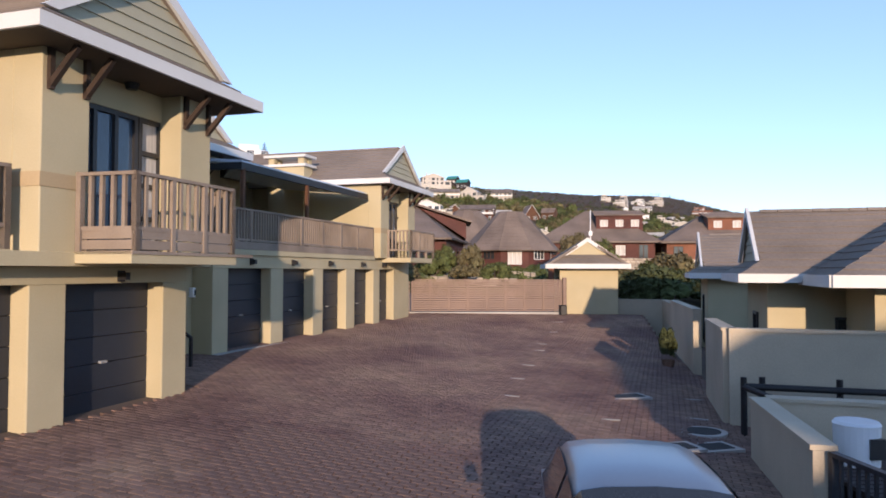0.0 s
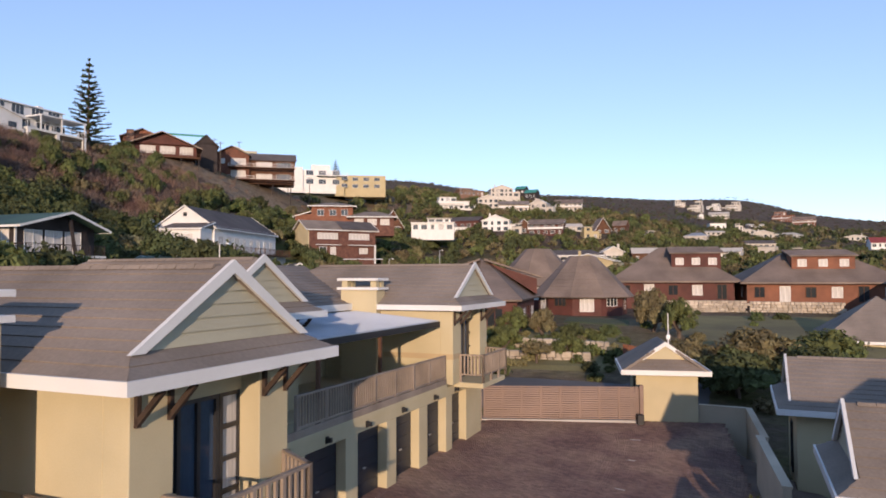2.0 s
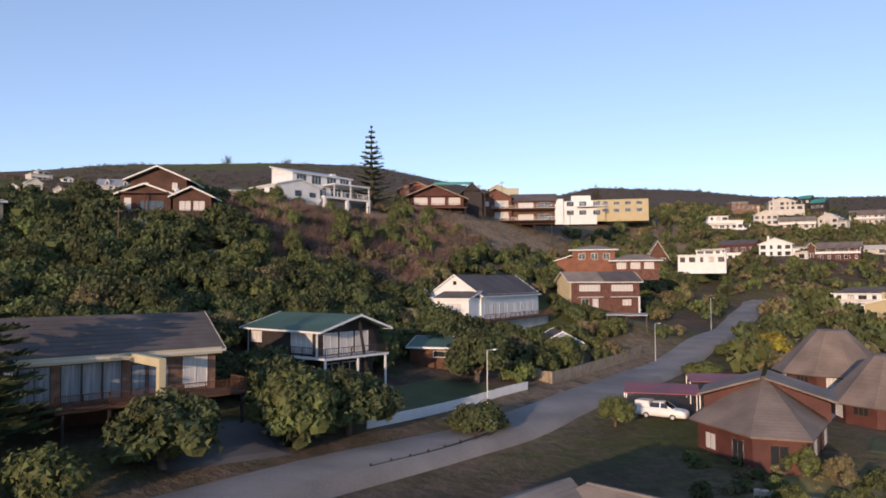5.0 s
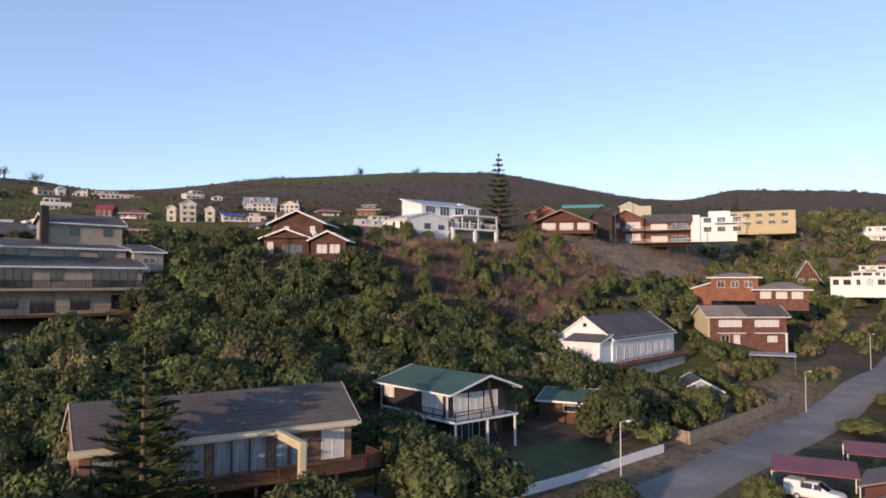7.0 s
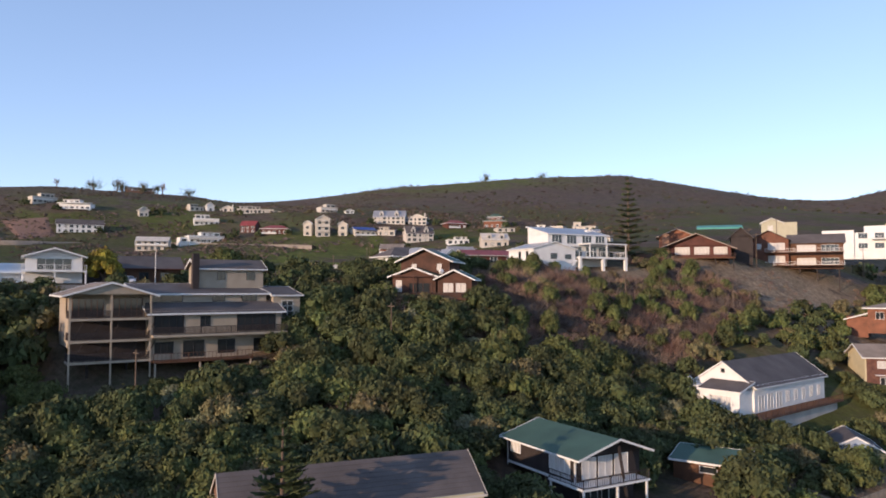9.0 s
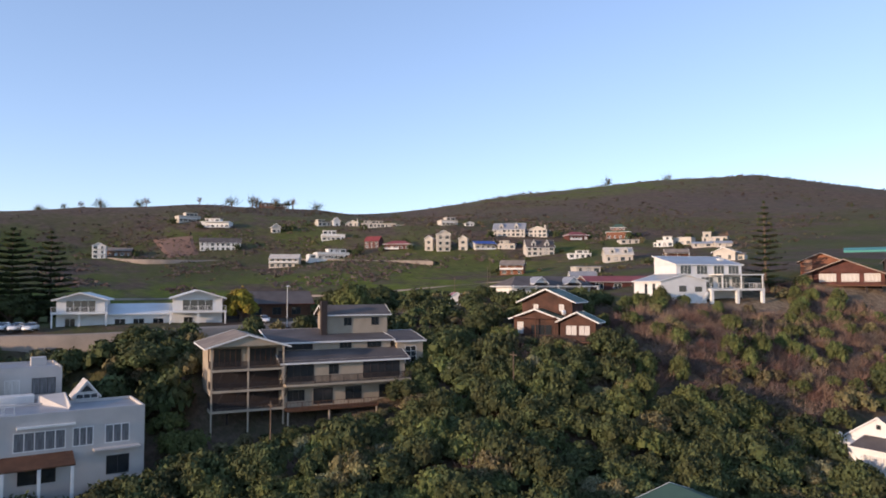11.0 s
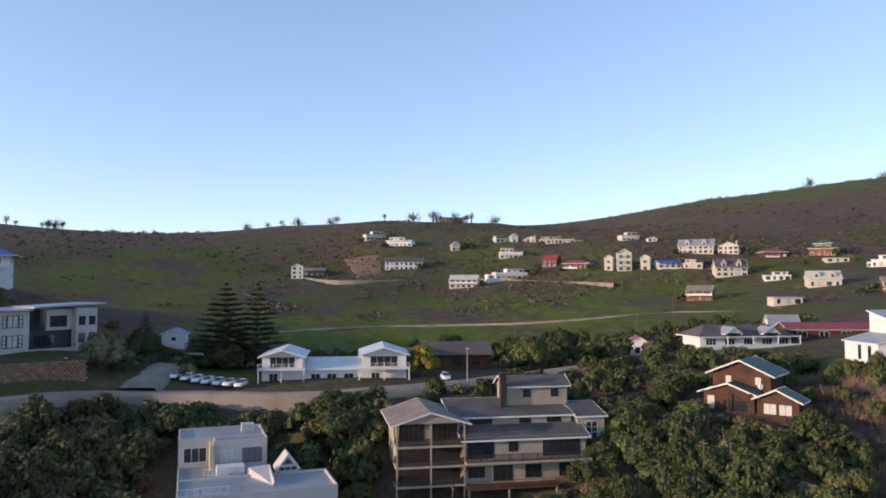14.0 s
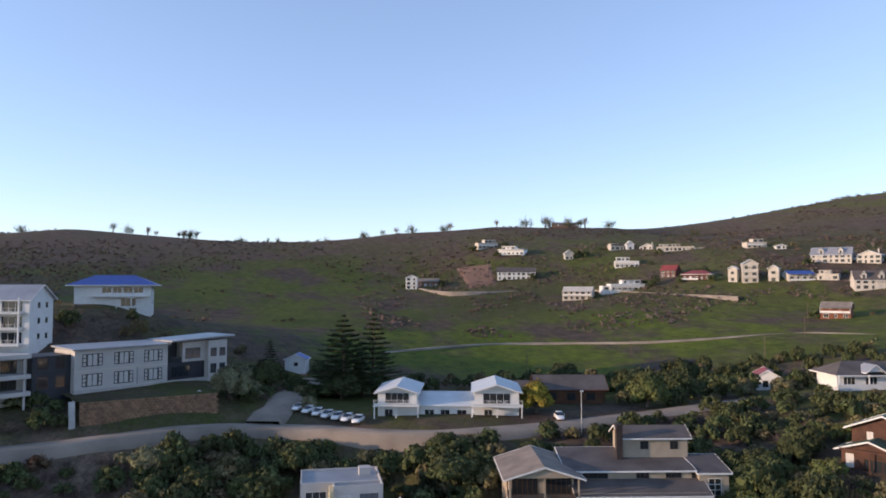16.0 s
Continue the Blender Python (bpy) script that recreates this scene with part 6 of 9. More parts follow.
gable(H, 0.0, 8.5, 6, 14, 41.4, 43.2, SHINGLE, "y", 0.8, 0, FENCEPALE, ORANGEWOOD)
part("chimney", MB().box(1.0, 2.6, -0.6, 0.6, 36, 41.6), BRICK, H)
for c, w in ((5.6, 3.4), (10.0, 3.4), (14.2, 3.0)):
    window(H, c, 0, 36.4, 0, w, 1.8, 4, 1, WHITE, CURTAIN)
walls(H, 17.0, 22.0, 10, 16, 34, 41.5, BLACKWOOD)
gable(H, 16.5, 22.0, 10, 17, 41.0, 43.6, TILE_DARK, "y", 0.5, 0, None, BLACKWOOD)
part("back_roof", MB().prism([(9, 13, 43.4), (20, 13, 43.4), (20, 13, 43.9), (9, 13, 43.9)], (0, 4, 0.8)), TEAL_TIN, H)
H = thing("timber_houses_on_stilts", -82.2, 187.3, 0, 20, "orange-brown timber house on stilts with white windows", "house")
walls(H, 0, 9.5, 0, 8, 34.4, 41.2, RUST)
gable(H, 0, 9.5, 0, 8, 41.2, 43.6, TILE_DARK, "y", 0.6, 0, None, RUST, end0=0.9)
walls(H, 9.5, 22.0, 1.5, 9, 33.4, 40.4, BROWNWOOD)
gable(H, 9.5, 22.0, 1.5, 9, 40.4, 42.6, TILE_DARK, "x", 0.6, 0, None, BROWNWOOD)
for z in (35.0, 38.4):
    window(H, 6.6, 0, z, 0, 4.0, 1.8, 4, 1, WHITE, CURTAIN)
    window(H, 13.6, 1.5, z - 0.6, 0, 4.4, 1.8, 4, 1, WHITE, CURTAIN)
    window(H, 19.0, 1.5, z - 0.6, 0, 4.0, 1.8, 4, 1, WHITE, GLASS)
    part("balcony", MB().box(4, 22, -1.9, 0.4, z - 0.9, z - 0.7), BROWNWOOD, H)
    rail(H, [(4, -1.8, z - 0.7), (22, -1.8, z - 0.7)], 0.9, 0.5, WHITE, 2.2, bar=0.05)
window(H, 2.4, 0, 38.6, 0, 1.2, 1.4, 1, 1, WHITE, CURTAIN)
posts(H, [(0.5, 0.3), (4, 0.3), (8, 0.3), (12, 1.8), (16, 1.8), (21, 1.8)], 27.0, 34.4, 0.14, BLACKWOOD, "stilt")
H = thing("olive_house", -93.0, 221.0, 42.5, 22, "olive house with a mono-pitched roof", "house")
walls(H, 0, 10, 0, 7, -2, 6.0, CLADDING)
gable(H, 0, 6, 0, 7, 6.0, 7.4, GREY_TIN, "y", 0.4, 0, WHITE, CLADDING)
window(H, 2.6, 0, 3.6, 0, 1.4, 1.4, 2, 1, WHITE, CURTAIN)
H = thing("white_block_house", -84.0, 246.0, 40.5, 18, "white stepped modern house with balconies", "house")
flat_block(H, 0, 9, 0, 9, -3, 6.0, WHITE)
flat_block(H, 9, 21, 1, 9, -3, 5.2, WHITE)
flat_block(H, 12, 19, 3, 9, 5.2, 7.4, WHITE)
for z in (0.4, 3.6):
    for c in (3, 11.5, 16, 21):
        window(H, c, 0 if c < 9 else 1, z, 0, 2.6, 1.8, 3, 1, WHITE, GLASS)
part("balcony", MB().box(14, 25, -1.5, 1, 3.2, 3.4), WHITE, H)
rail(H, [(14, -1.4, 3.4), (25, -1.4, 3.4)], 1.0, 0.4, WHITE, 2)
H = thing("yellow_block_house", -85.0, 318.0, 48.0, 12.6, "long yellow flat-roofed two-storey house", "house")
YELLOW = mat("yellow_plaster", (0.44, 0.365, 0.21), 0.9, 0.06, 1.0, 0.1)
flat_block(H, 0, 27, 0, 10, -4, 5.6, YELLOW)
flat_block(H, -1, 8, -2, 10, -4, 3.6, YELLOW)
for z in (0.2, 3.4):
    for c in (3, 8, 13, 18, 23):
        window(H, c, 0 if c > 8 else -2, z, 0, 2.6, 1.6, 3, 1, WHITE, GLASS)


# ---- houses on the far slopes ----
FAR = []


def far_house(x, y, z, w, h, rot, style, wm, rm):
    """A distant house: plastered or timber walls on a plinth, its own roof form, storeys of windows, a stoep or balcony."""
    tall = h > 5.4
    col, roofname = wm.name.replace("_", " "), "flat roof" if rm is None else rm.name.replace("_", " ") + ("" if "roof" in rm.name else " roof")
    r = thing("hillside_house", x, y, z, rot, f"{'two-storey' if tall else 'low'} {col} house with a {roofname}", "house", "houses on the hillsides")
    FAR.append((x, y))
    d = max(4.5, min(9.0, w * 0.75))
    fm = DARKFRAME if wm in (WHITE, OFFWHITE, YELLOW) else WHITE
    sd = 1 if (int(x) + int(y)) % 2 else -1
    rm2 = rm or GREY_TIN

    def row(x0, x1, yy, z0, hh, wide=1.5, gap=1.1):
        n = max(1, int((x1 - x0) / (wide + gap)))
        for i in range(n):
            k = (i * 7 + int(x)) % 3
            window(r, x0 + (x1 - x0) * (i + 0.5) / n, yy, z0, 0, wide * (0.65, 1.0, 1.25)[k], hh, 2, 1, fm, CURTAIN if (k == 1 and i % 2) else GLASS, proud=0.09, bar=0.1, whole=True)

    def storeys(x0, x1, yy, ztop):
        n = max(1, int(ztop / 2.7 + 0.3))
        for j in range(n):
            row(x0, x1, yy, j * ztop / n + 0.5, min(1.6, ztop / n * 0.6))

    def stoep(x0, x1, zz, deep=1.6):
        part("balcony", MB().box(x0, x1, -deep, 0, zz - 0.18, zz), wm, r)
        part("balustrade", MB().box(x0, x1, -deep, -deep + 0.07, zz, zz + 0.8), WHITE if wm != WHITE else OFFWHITE, r)
        n = max(2, int((x1 - x0) / 3))
        posts(r, [(x0 + 0.1 + (x1 - x0 - 0.2) * i / n, -deep + 0.1) for i in range(n + 1)], -2.0, zz - 0.18, 0.1, wm)

    if style in ("flat", "stepped", "round"):
        k = 1.0 if style == "flat" and h < 4 else 0.62
        a0, a1 = (-w / 2, w / 2)
        walls(r, a0, a1, 0, d, -3.0, h * k, wm)
        part("roof", MB().box(a0 - 0.25, a1 + 0.25, -0.5, d + 0.2, h * k, h * k + 0.22), wm if k < 1 else rm2, r)
        storeys(a0, a1, 0, h * k)
        if k < 1:
            u0, u1 = (a0 + w * 0.08, a0 + w * 0.62) if sd > 0 else (a1 - w * 0.62, a1 - w * 0.08)
            part("upper_wall", MB().box(u0, u1, d * 0.3, d, h * k + 0.2, h), wm, r)
            part("upper_roof", MB().box(u0 - 0.4, u1 + 0.4, d * 0.3 - 0.7, d + 0.2, h, h + 0.2), OFFWHITE, r)
            row(u0, u1, d * 0.3, h * k + 0.55, max(0.8, h * (1 - k) * 0.55), 1.9, 0.6)
        if style == "stepped":
            b0, b1 = (a1, a1 + w * 0.22) if sd > 0 else (a0 - w * 0.22, a0)
            part("wing", MB().box(b0, b1, 1.4, d, -3.0, h * 0.42), wm, r)
            part("wing_roof", MB().box(b0 - 0.1, b1 + 0.1, 1.2, d + 0.1, h * 0.42, h * 0.42 + 0.2), wm, r)
            window(r, (b0 + b1) / 2, 1.4, 0.5, 0, abs(b1 - b0) * 0.6, h * 0.24, 2, 1, fm, GLASS, proud=0.09, bar=0.1, whole=True)
        if style == "round":
            for zz in (0.3, h * k - 0.1):
                pts = [(w * 0.55 * math.cos(t), -2.4 * math.sin(t), zz) for t in np.linspace(0, math.pi, 12)]
                part("balcony", MB().prism(pts, (0, 0, 0.45)), wm, r)
        elif tall:
            stoep(a0, a1 - w * 0.2, h * k * 0.5)
        return r
    hw = h * {"tower": 0.82, "aframe": 0.3, "dormer": 0.55, "pagoda": 0.5, "hip": 0.66, "side": 0.64}.get(style, 0.68)
    walls(r, -w / 2, w / 2, 0, d, -3.0, hw, wm)
    storeys(-w / 2, w / 2, 0, hw)
    if style in ("gable", "tower", "aframe"):
        gable(r, -w / 2, w / 2, 0, d, hw, h, rm2, "y", 0.35 if style == "tower" else 0.6, 0, WHITE, wm, end0=0.6)
        if style == "gable" and w > 6:
            a, b = sorted((sd * w / 2, sd * (w / 2 + w * 0.35)))
            part("wing", MB().box(a, b, 1.6, d, -3.0, hw * 0.66), wm, r)
            part("wing_roof", MB().prism([(a - 0.1, 1.1, hw * 0.62), (b + 0.3, 1.1, hw * 0.62), (b + 0.3, d, hw * 0.62 + 0.8), (a - 0.1, d, hw * 0.62 + 0.8)], (0, 0, 0.16)), rm2, r)
            window(r, (a + b) / 2, 1.6, 0.5, 0, abs(b - a) * 0.55, hw * 0.35, 2, 1, fm, GLASS, proud=0.09, bar=0.1, whole=True)
            part("chimney", MB().box(-sd * w * 0.3, -sd * w * 0.3 + 0.7, d * 0.5, d * 0.5 + 0.7, hw, h + 0.9), wm, r)
        if style == "tower":
            for zz in np.arange(2.7, hw, 2.7):
                part("balcony", MB().box(-w / 2 - 0.3, w / 2 + 0.3, -1.0, 0, zz - 0.15, zz), wm, r)
    elif style in ("side", "verandah", "arcade", "dormer"):
        gable(r, -w / 2, w / 2, 0, d, hw, h, rm2, "x", 0.6, 0, WHITE if style != "side" else wm, wm, end0=0.35, end1=0.35)
        if style == "dormer":
            for c in (-0.24, 0.24):
                g0, g1 = w * c - 1.1, w * c + 1.1
                walls(r, g0, g1, 0.4, d * 0.5, hw, hw + (h - hw) * 0.5, wm, "dormer")
                gable(r, g0, g1, 0.4, d * 0.5, hw + (h - hw) * 0.5, hw + (h - hw) * 0.95, rm2, "y", 0.2, 0, WHITE, wm)
                window(r, w * c, 0.4, hw + 0.3, 0, 1.0, (h - hw) * 0.4, 1, 1, fm, GLASS, proud=0.09, bar=0.1, whole=True)
        if style == "arcade":
            n = max(4, int(w / 2.6))
            for i in range(n):
                part("arch", MB().box(-w / 2 + w * (i + 0.2) / n, -w / 2 + w * (i + 0.8) / n, -0.06, 0.0, -1.5, hw * 0.36), DARKFRAME, r)
        if style == "verandah":
            stoep(-w / 2, w / 2, hw * (0.52 if tall else 0.08))
            part("verandah_roof", MB().prism([(-w / 2 - 0.2, -1.9, hw * 0.93), (w / 2 + 0.2, -1.9, hw * 0.93), (w / 2 + 0.2, 0.1, hw * 1.05), (-w / 2 - 0.2, 0.1, hw * 1.05)], (0, 0, 0.12)), rm2, r)
            n = max(2, int(w / 3))
            posts(r, [(-w / 2 + w * i / n, -1.7) for i in range(n + 1)], hw * 0.5, hw * 0.95, 0.09, WHITE)
    else:
        hip(r, -w / 2, w / 2, 0, d, hw, h if style == "hip" else hw + h * 0.2, rm2, 0.7, 0, WHITE, inset=d * 0.42)
        if style == "pagoda":
            walls(r, -w * 0.3, w * 0.3, d * 0.2, d * 0.8, hw, h * 0.82, wm, "upper_wall")
            row(-w * 0.3, w * 0.3, d * 0.2, hw + h * 0.12, h * 0.16, 1.2, 0.5)
            hip(r, -w * 0.3, w * 0.3, d * 0.2, d * 0.8, h * 0.82, h, rm2, 0.7, 0, WHITE, inset=d * 0.25)
        elif w > 8:
            stoep(-w / 2, w * 0.1, 0.3)
    return r


far_house(-427, 53, 51.3, 6.8, 8.9, 75, "tower", WHITE, TILE)
far_house(-432, 64, 52.8, 12.8, 5.4, 73, "side", BRICK, TILE)
far_house(-503, 119, 80.7, 14.8, 6.5, 94, "flat", OFFWHITE, None)
far_house(-465, 126, 74.0, 17.8, 6.5, 57, "round", WHITE, None)
far_house(-420, 117, 56.9, 23.1, 8.0, 75, "side", WHITE, TILE_DARK)
far_house(-358, 133, 45.8, 15.2, 7.3, 60, "verandah", OFFWHITE, OFFWHITE)
far_house(-357, 161, 50.9, 18.2, 5.6, 81, "stepped", WHITE, None)
far_house(-406, 183, 64.5, 14.4, 6.4, 70, "flat", WHITE, None)
far_house(-452, 197, 77.6, 9.3, 4.4, 88, "flat", OFFWHITE, None)
far_house(-449, 205, 77.6, 4.9, 6.3, 81, "gable", WHITE, OFFWHITE)
far_house(-442, 214, 77.4, 6.8, 4.3, 52, "gable", OFFWHITE, OFFWHITE)
far_house(-423, 224, 75.7, 23.4, 4.6, 64, "stepped", OFFWHITE, None)
far_house(-442, 159, 70.5, 5.4, 6.4, 82, "gable", OFFWHITE, OFFWHITE)
far_house(-364, 188, 57.8, 8.8, 7.2, 40, "side", REDWOOD, RED_TIN)
far_house(-345, 194, 56.3, 14.3, 5.4, 48, "hip", REDWOOD, RED_TIN)
far_house(-329, 205, 55.4, 4.4, 8.3, 44, "tower", OFFWHITE, WHITE)
far_house(-323, 211, 54.9, 7.4, 11.9, 64, "tower", OFFWHITE, WHITE)
far_house(-319, 221, 55.3, 4.8, 8.5, 47, "tower", OFFWHITE, WHITE)
far_house(-313, 232, 55.8, 12.2, 5.2, 73, "verandah", OFFWHITE, BLUE_TIN)
far_house(-306, 241, 56.1, 9.4, 4.8, 45, "flat", OFFWHITE, None)
far_house(-281, 244, 51.6, 14.6, 8.8, 62, "dormer", OFFWHITE, TILE_DARK)
far_house(-330, 262, 65.3, 18.9, 8.5, 44, "dormer", OFFWHITE, GREY_TIN)
far_house(-319, 275, 64.7, 10.8, 6.8, 37, "gable", OFFWHITE, GREY_TIN)
far_house(-389, 259, 76.3, 11.6, 5.5, 76, "flat", OFFWHITE, None)
far_house(-373, 264, 74.7, 5.5, 3.2, 69, "gable", WHITE, OFFWHITE)
far_house(-244, 195, 40.6, 10.1, 6.7, 43, "verandah", ORANGEWOOD, TILE)
far_house(-296, 286, 61.9, 11.8, 5.3, 69, "hip", REDWOOD, RED_TIN)
far_house(-283, 304, 62.6, 12.9, 8.9, 36, "pagoda", ORANGEWOOD, GREEN_TIN)
far_house(-265, 294, 58.6, 10.3, 2.3, 57, "flat", OFFWHITE, None)
far_house(-256, 248, 49.4, 10.9, 4.0, 54, "flat", WHITE, None)
far_house(-222, 239, 46.6, 12.2, 6.7, 53, "dormer", OFFWHITE, OFFWHITE)
far_house(-240, 292, 55.7, 7.9, 5.4, 37, "stepped", WHITE, None)
far_house(-237, 302, 56.8, 9.0, 3.8, 20, "flat", OFFWHITE, None)
far_house(-181, 227, 45.0, 8.6, 5.3, 46, "verandah", BROWNWOOD, TILE)
far_house(-216, 292, 54.4, 11.4, 3.0, 43, "side", OFFWHITE, GREY_TIN)
far_house(-207, 294, 54.1, 7.2, 3.2, 47, "side", OFFWHITE, GREY_TIN)
far_house(-245, 333, 62.0, 4.3, 3.4, 37, "flat", OFFWHITE, None)
far_house(-228, 316, 58.3, 12.4, 2.7, 29, "flat", OFFWHITE, None)
far_house(-151, 214, 44.2, 7.3, 4.8, 19, "gable", OFFWHITE, TILE)
far_house(-192, 190, 40.3, 9.4, 2.6, 64, "flat", OFFWHITE, None)
far_house(-600, 213, 106.1, 21.5, 4.1, 81, "side", BRICK, TILE)
far_house(-30, 363, 41.7, 16.5, 6.4, 16, "stepped", WHITE, None)
far_house(-25, 442, 57.8, 16.8, 4.6, 26, "flat", BRICK, None)
far_house(-6, 435, 56.0, 13.6, 7.2, 10, "gable", OFFWHITE, OFFWHITE)
far_house(6, 509, 66.2, 7.6, 5.6, -25, "side", BLACKWOOD, TEAL_TIN)
far_house(13, 497, 61.6, 8.5, 6.3, -24, "side", BLACKWOOD, TEAL_TIN)
far_house(-13, 392, 45.0, 11.4, 7.5, 7, "gable", OFFWHITE, TILE)
far_house(1, 389, 42.2, 16.5, 6.5, 4, "verandah", OFFWHITE, TILE)
far_house(15, 404, 42.7, 9.5, 8.3, -19, "gable", OFFWHITE, GREY_TIN)
far_house(36, 453, 47.9, 16.9, 8.1, -4, "verandah", OFFWHITE, SHINGLE)
far_house(-22, 313, 28.3, 15.2, 5.5, -17, "side", REDWOOD, TILE_DARK)
far_house(-7, 302, 26.0, 11.7, 7.4, -7, "gable", WHITE, OFFWHITE)
far_house(2, 296, 24.6, 4.1, 4.4, -8, "flat", OFFWHITE, None)
far_house(14, 297, 24.1, 14.5, 7.0, -9, "verandah", REDWOOD, SHINGLE)
far_house(5, 298, 24.9, 4.0, 6.1, 14, "gable", BROWNWOOD, SHINGLE)
far_house(27, 316, 26.7, 7.9, 3.7, 5, "side", OFFWHITE, OFFWHITE)
far_house(33, 298, 22.3, 6.4, 5.1, 14, "stepped", YELLOW, None)
far_house(40, 317, 25.6, 7.2, 7.1, 17, "aframe", BROWNWOOD, SHINGLE)
far_house(49, 330, 26.9, 6.2, 5.6, -27, "side", BROWNWOOD, SHINGLE)
far_house(34, 242, 11.7, 6.6, 5.4, 7, "gable", OFFWHITE, OFFWHITE)
far_house(45, 242, 11.6, 9.5, 5.0, -4, "side", BROWNWOOD, OFFWHITE)
far_house(65, 332, 23.8, 5.6, 3.8, 6, "round", OFFWHITE, None)
far_house(100, 397, 25.6, 11.7, 5.1, -26, "hip", OFFWHITE, GREY_TIN)
far_house(117, 434, 31.0, 19.9, 2.9, 6, "side", OFFWHITE, OFFWHITE)
far_house(208, 897, 91.3, 12.4, 9.5, -2, "flat", OFFWHITE, None)
far_house(211, 833, 79.4, 13.9, 13.2, -24, "stepped", OFFWHITE, None)
far_house(249, 899, 87.4, 16.6, 8.1, -14, "flat", WHITE, None)
far_house(281, 929, 89.6, 18.2, 11.1, -24, "stepped", OFFWHITE, None)
far_house(215, 758, 66.4, 19.5, 6.8, -13, "verandah", OFFWHITE, OFFWHITE)
far_house(165, 635, 56.3, 4.2, 4.8, 2, "gable", WHITE, OFFWHITE)
far_house(136, 482, 37.8, 10.3, 3.6, 0, "flat", WHITE, None)
far_house(155, 500, 38.3, 5.2, 4.1, -9, "flat", OFFWHITE, None)
far_house(187, 563, 43.9, 12.0, 2.9, -5, "side", WHITE, OFFWHITE)
far_house(149, 464, 33.0, 8.3, 3.5, -22, "gable", OFFWHITE, OFFWHITE)
far_house(153, 448, 29.7, 11.2, 5.0, -23, "gable", OFFWHITE, OFFWHITE)
far_house(166, 448, 28.6, 13.7, 4.6, -43, "hip", WHITE, OFFWHITE)
far_house(75, 253, 12.4, 6.9, 4.4, -27, "verandah", WHITE, OFFWHITE)
far_house(64, 244, 11.6, 8.8, 4.0, 4, "gable", OFFWHITE, GREY_TIN)
far_house(134, 396, 21.4, 15.4, 4.7, 0, "side", OFFWHITE, TILE_DARK)
far_house(98, 284, 14.5, 6.2, 3.6, -35, "flat", OFFWHITE, None)
far_house(98, 256, 12.0, 4.7, 4.5, -21, "flat", OFFWHITE, None)
far_house(101, 253, 11.5, 3.5, 4.4, -33, "gable", YELLOW, OFFWHITE)
far_house(301, 818, 66.6, 22.1, 11.1, -28, "stepped", ORANGEWOOD, None)
far_house(308, 779, 59.3, 22.2, 10.0, -20, "verandah", ORANGEWOOD, SHINGLE)
far_house(200, 394, 18.5, 19.5, 8.8, -10, "arcade", WHITE, RED_TIN)
far_house(272, 489, 26.6, 12.4, 5.9, -48, "side", OFFWHITE, TEAL_TIN)
far_house(231, 398, 18.0, 14.8, 8.3, -38, "dormer", WHITE, TEAL_TIN)
far_house(318, 532, 28.5, 12.0, 8.9, -42, "pagoda", OFFWHITE, TEAL_TIN)
far_house(224, 486, 29.6, 12.1, 3.9, -21, "gable", OFFWHITE, GREY_TIN)
far_house(20, 189, 7.3, 12.5, 5.7, -18, "gable", YELLOW, YELLOW)
far_house(18, 214, 10.7, 18.6, 4.3, -5, "hip", WHITE, TILE_DARK)
far_house(-27, 298, 24.6, 15.9, 4.8, -1, "flat", WHITE, None)

far_house(-41, 241, 22.5, 6.5, 7.6, 18, "aframe", BROWNWOOD, SHINGLE)
far_house(-26, 230, 22.0, 14.0, 4.2, 4, "flat", WHITE, None)


# ---- plants ----
def leaf_mat(name, a, b, isl=0.35):
    m = mat(name, a, 0.85, 0.2, 0.6, 0.0, col2=b, island=isl, fine=3.0, spec=0.15, hue=0.025)
    return m


LEAF_DARK = leaf_mat("dark_green_leaves", (0.076, 0.09, 0.036), (0.032, 0.039, 0.019))
LEAF_MID = leaf_mat("mid_green_leaves", (0.108, 0.125, 0.042), (0.05, 0.058, 0.024))
LEAF_OLIVE = leaf_mat("olive_leaves", (0.16, 0.138, 0.068), (0.08, 0.07, 0.038))
LEAF_DRY = leaf_mat("dry_brown_twigs", (0.215, 0.16, 0.112), (0.115, 0.085, 0.062), 0.22)
LEAF_GOLD = leaf_mat("yellow_green_leaves", (0.24, 0.20, 0.035), (0.12, 0.105, 0.02))
LEAF_GREY = leaf_mat("grey_green_leaves", (0.192, 0.192, 0.109), (0.102, 0.102, 0.058))
LEAF_PINE = leaf_mat("dark_pine_needles", (0.064, 0.084, 0.038), (0.032, 0.044, 0.020))
rng = np.random.default_rng(7)


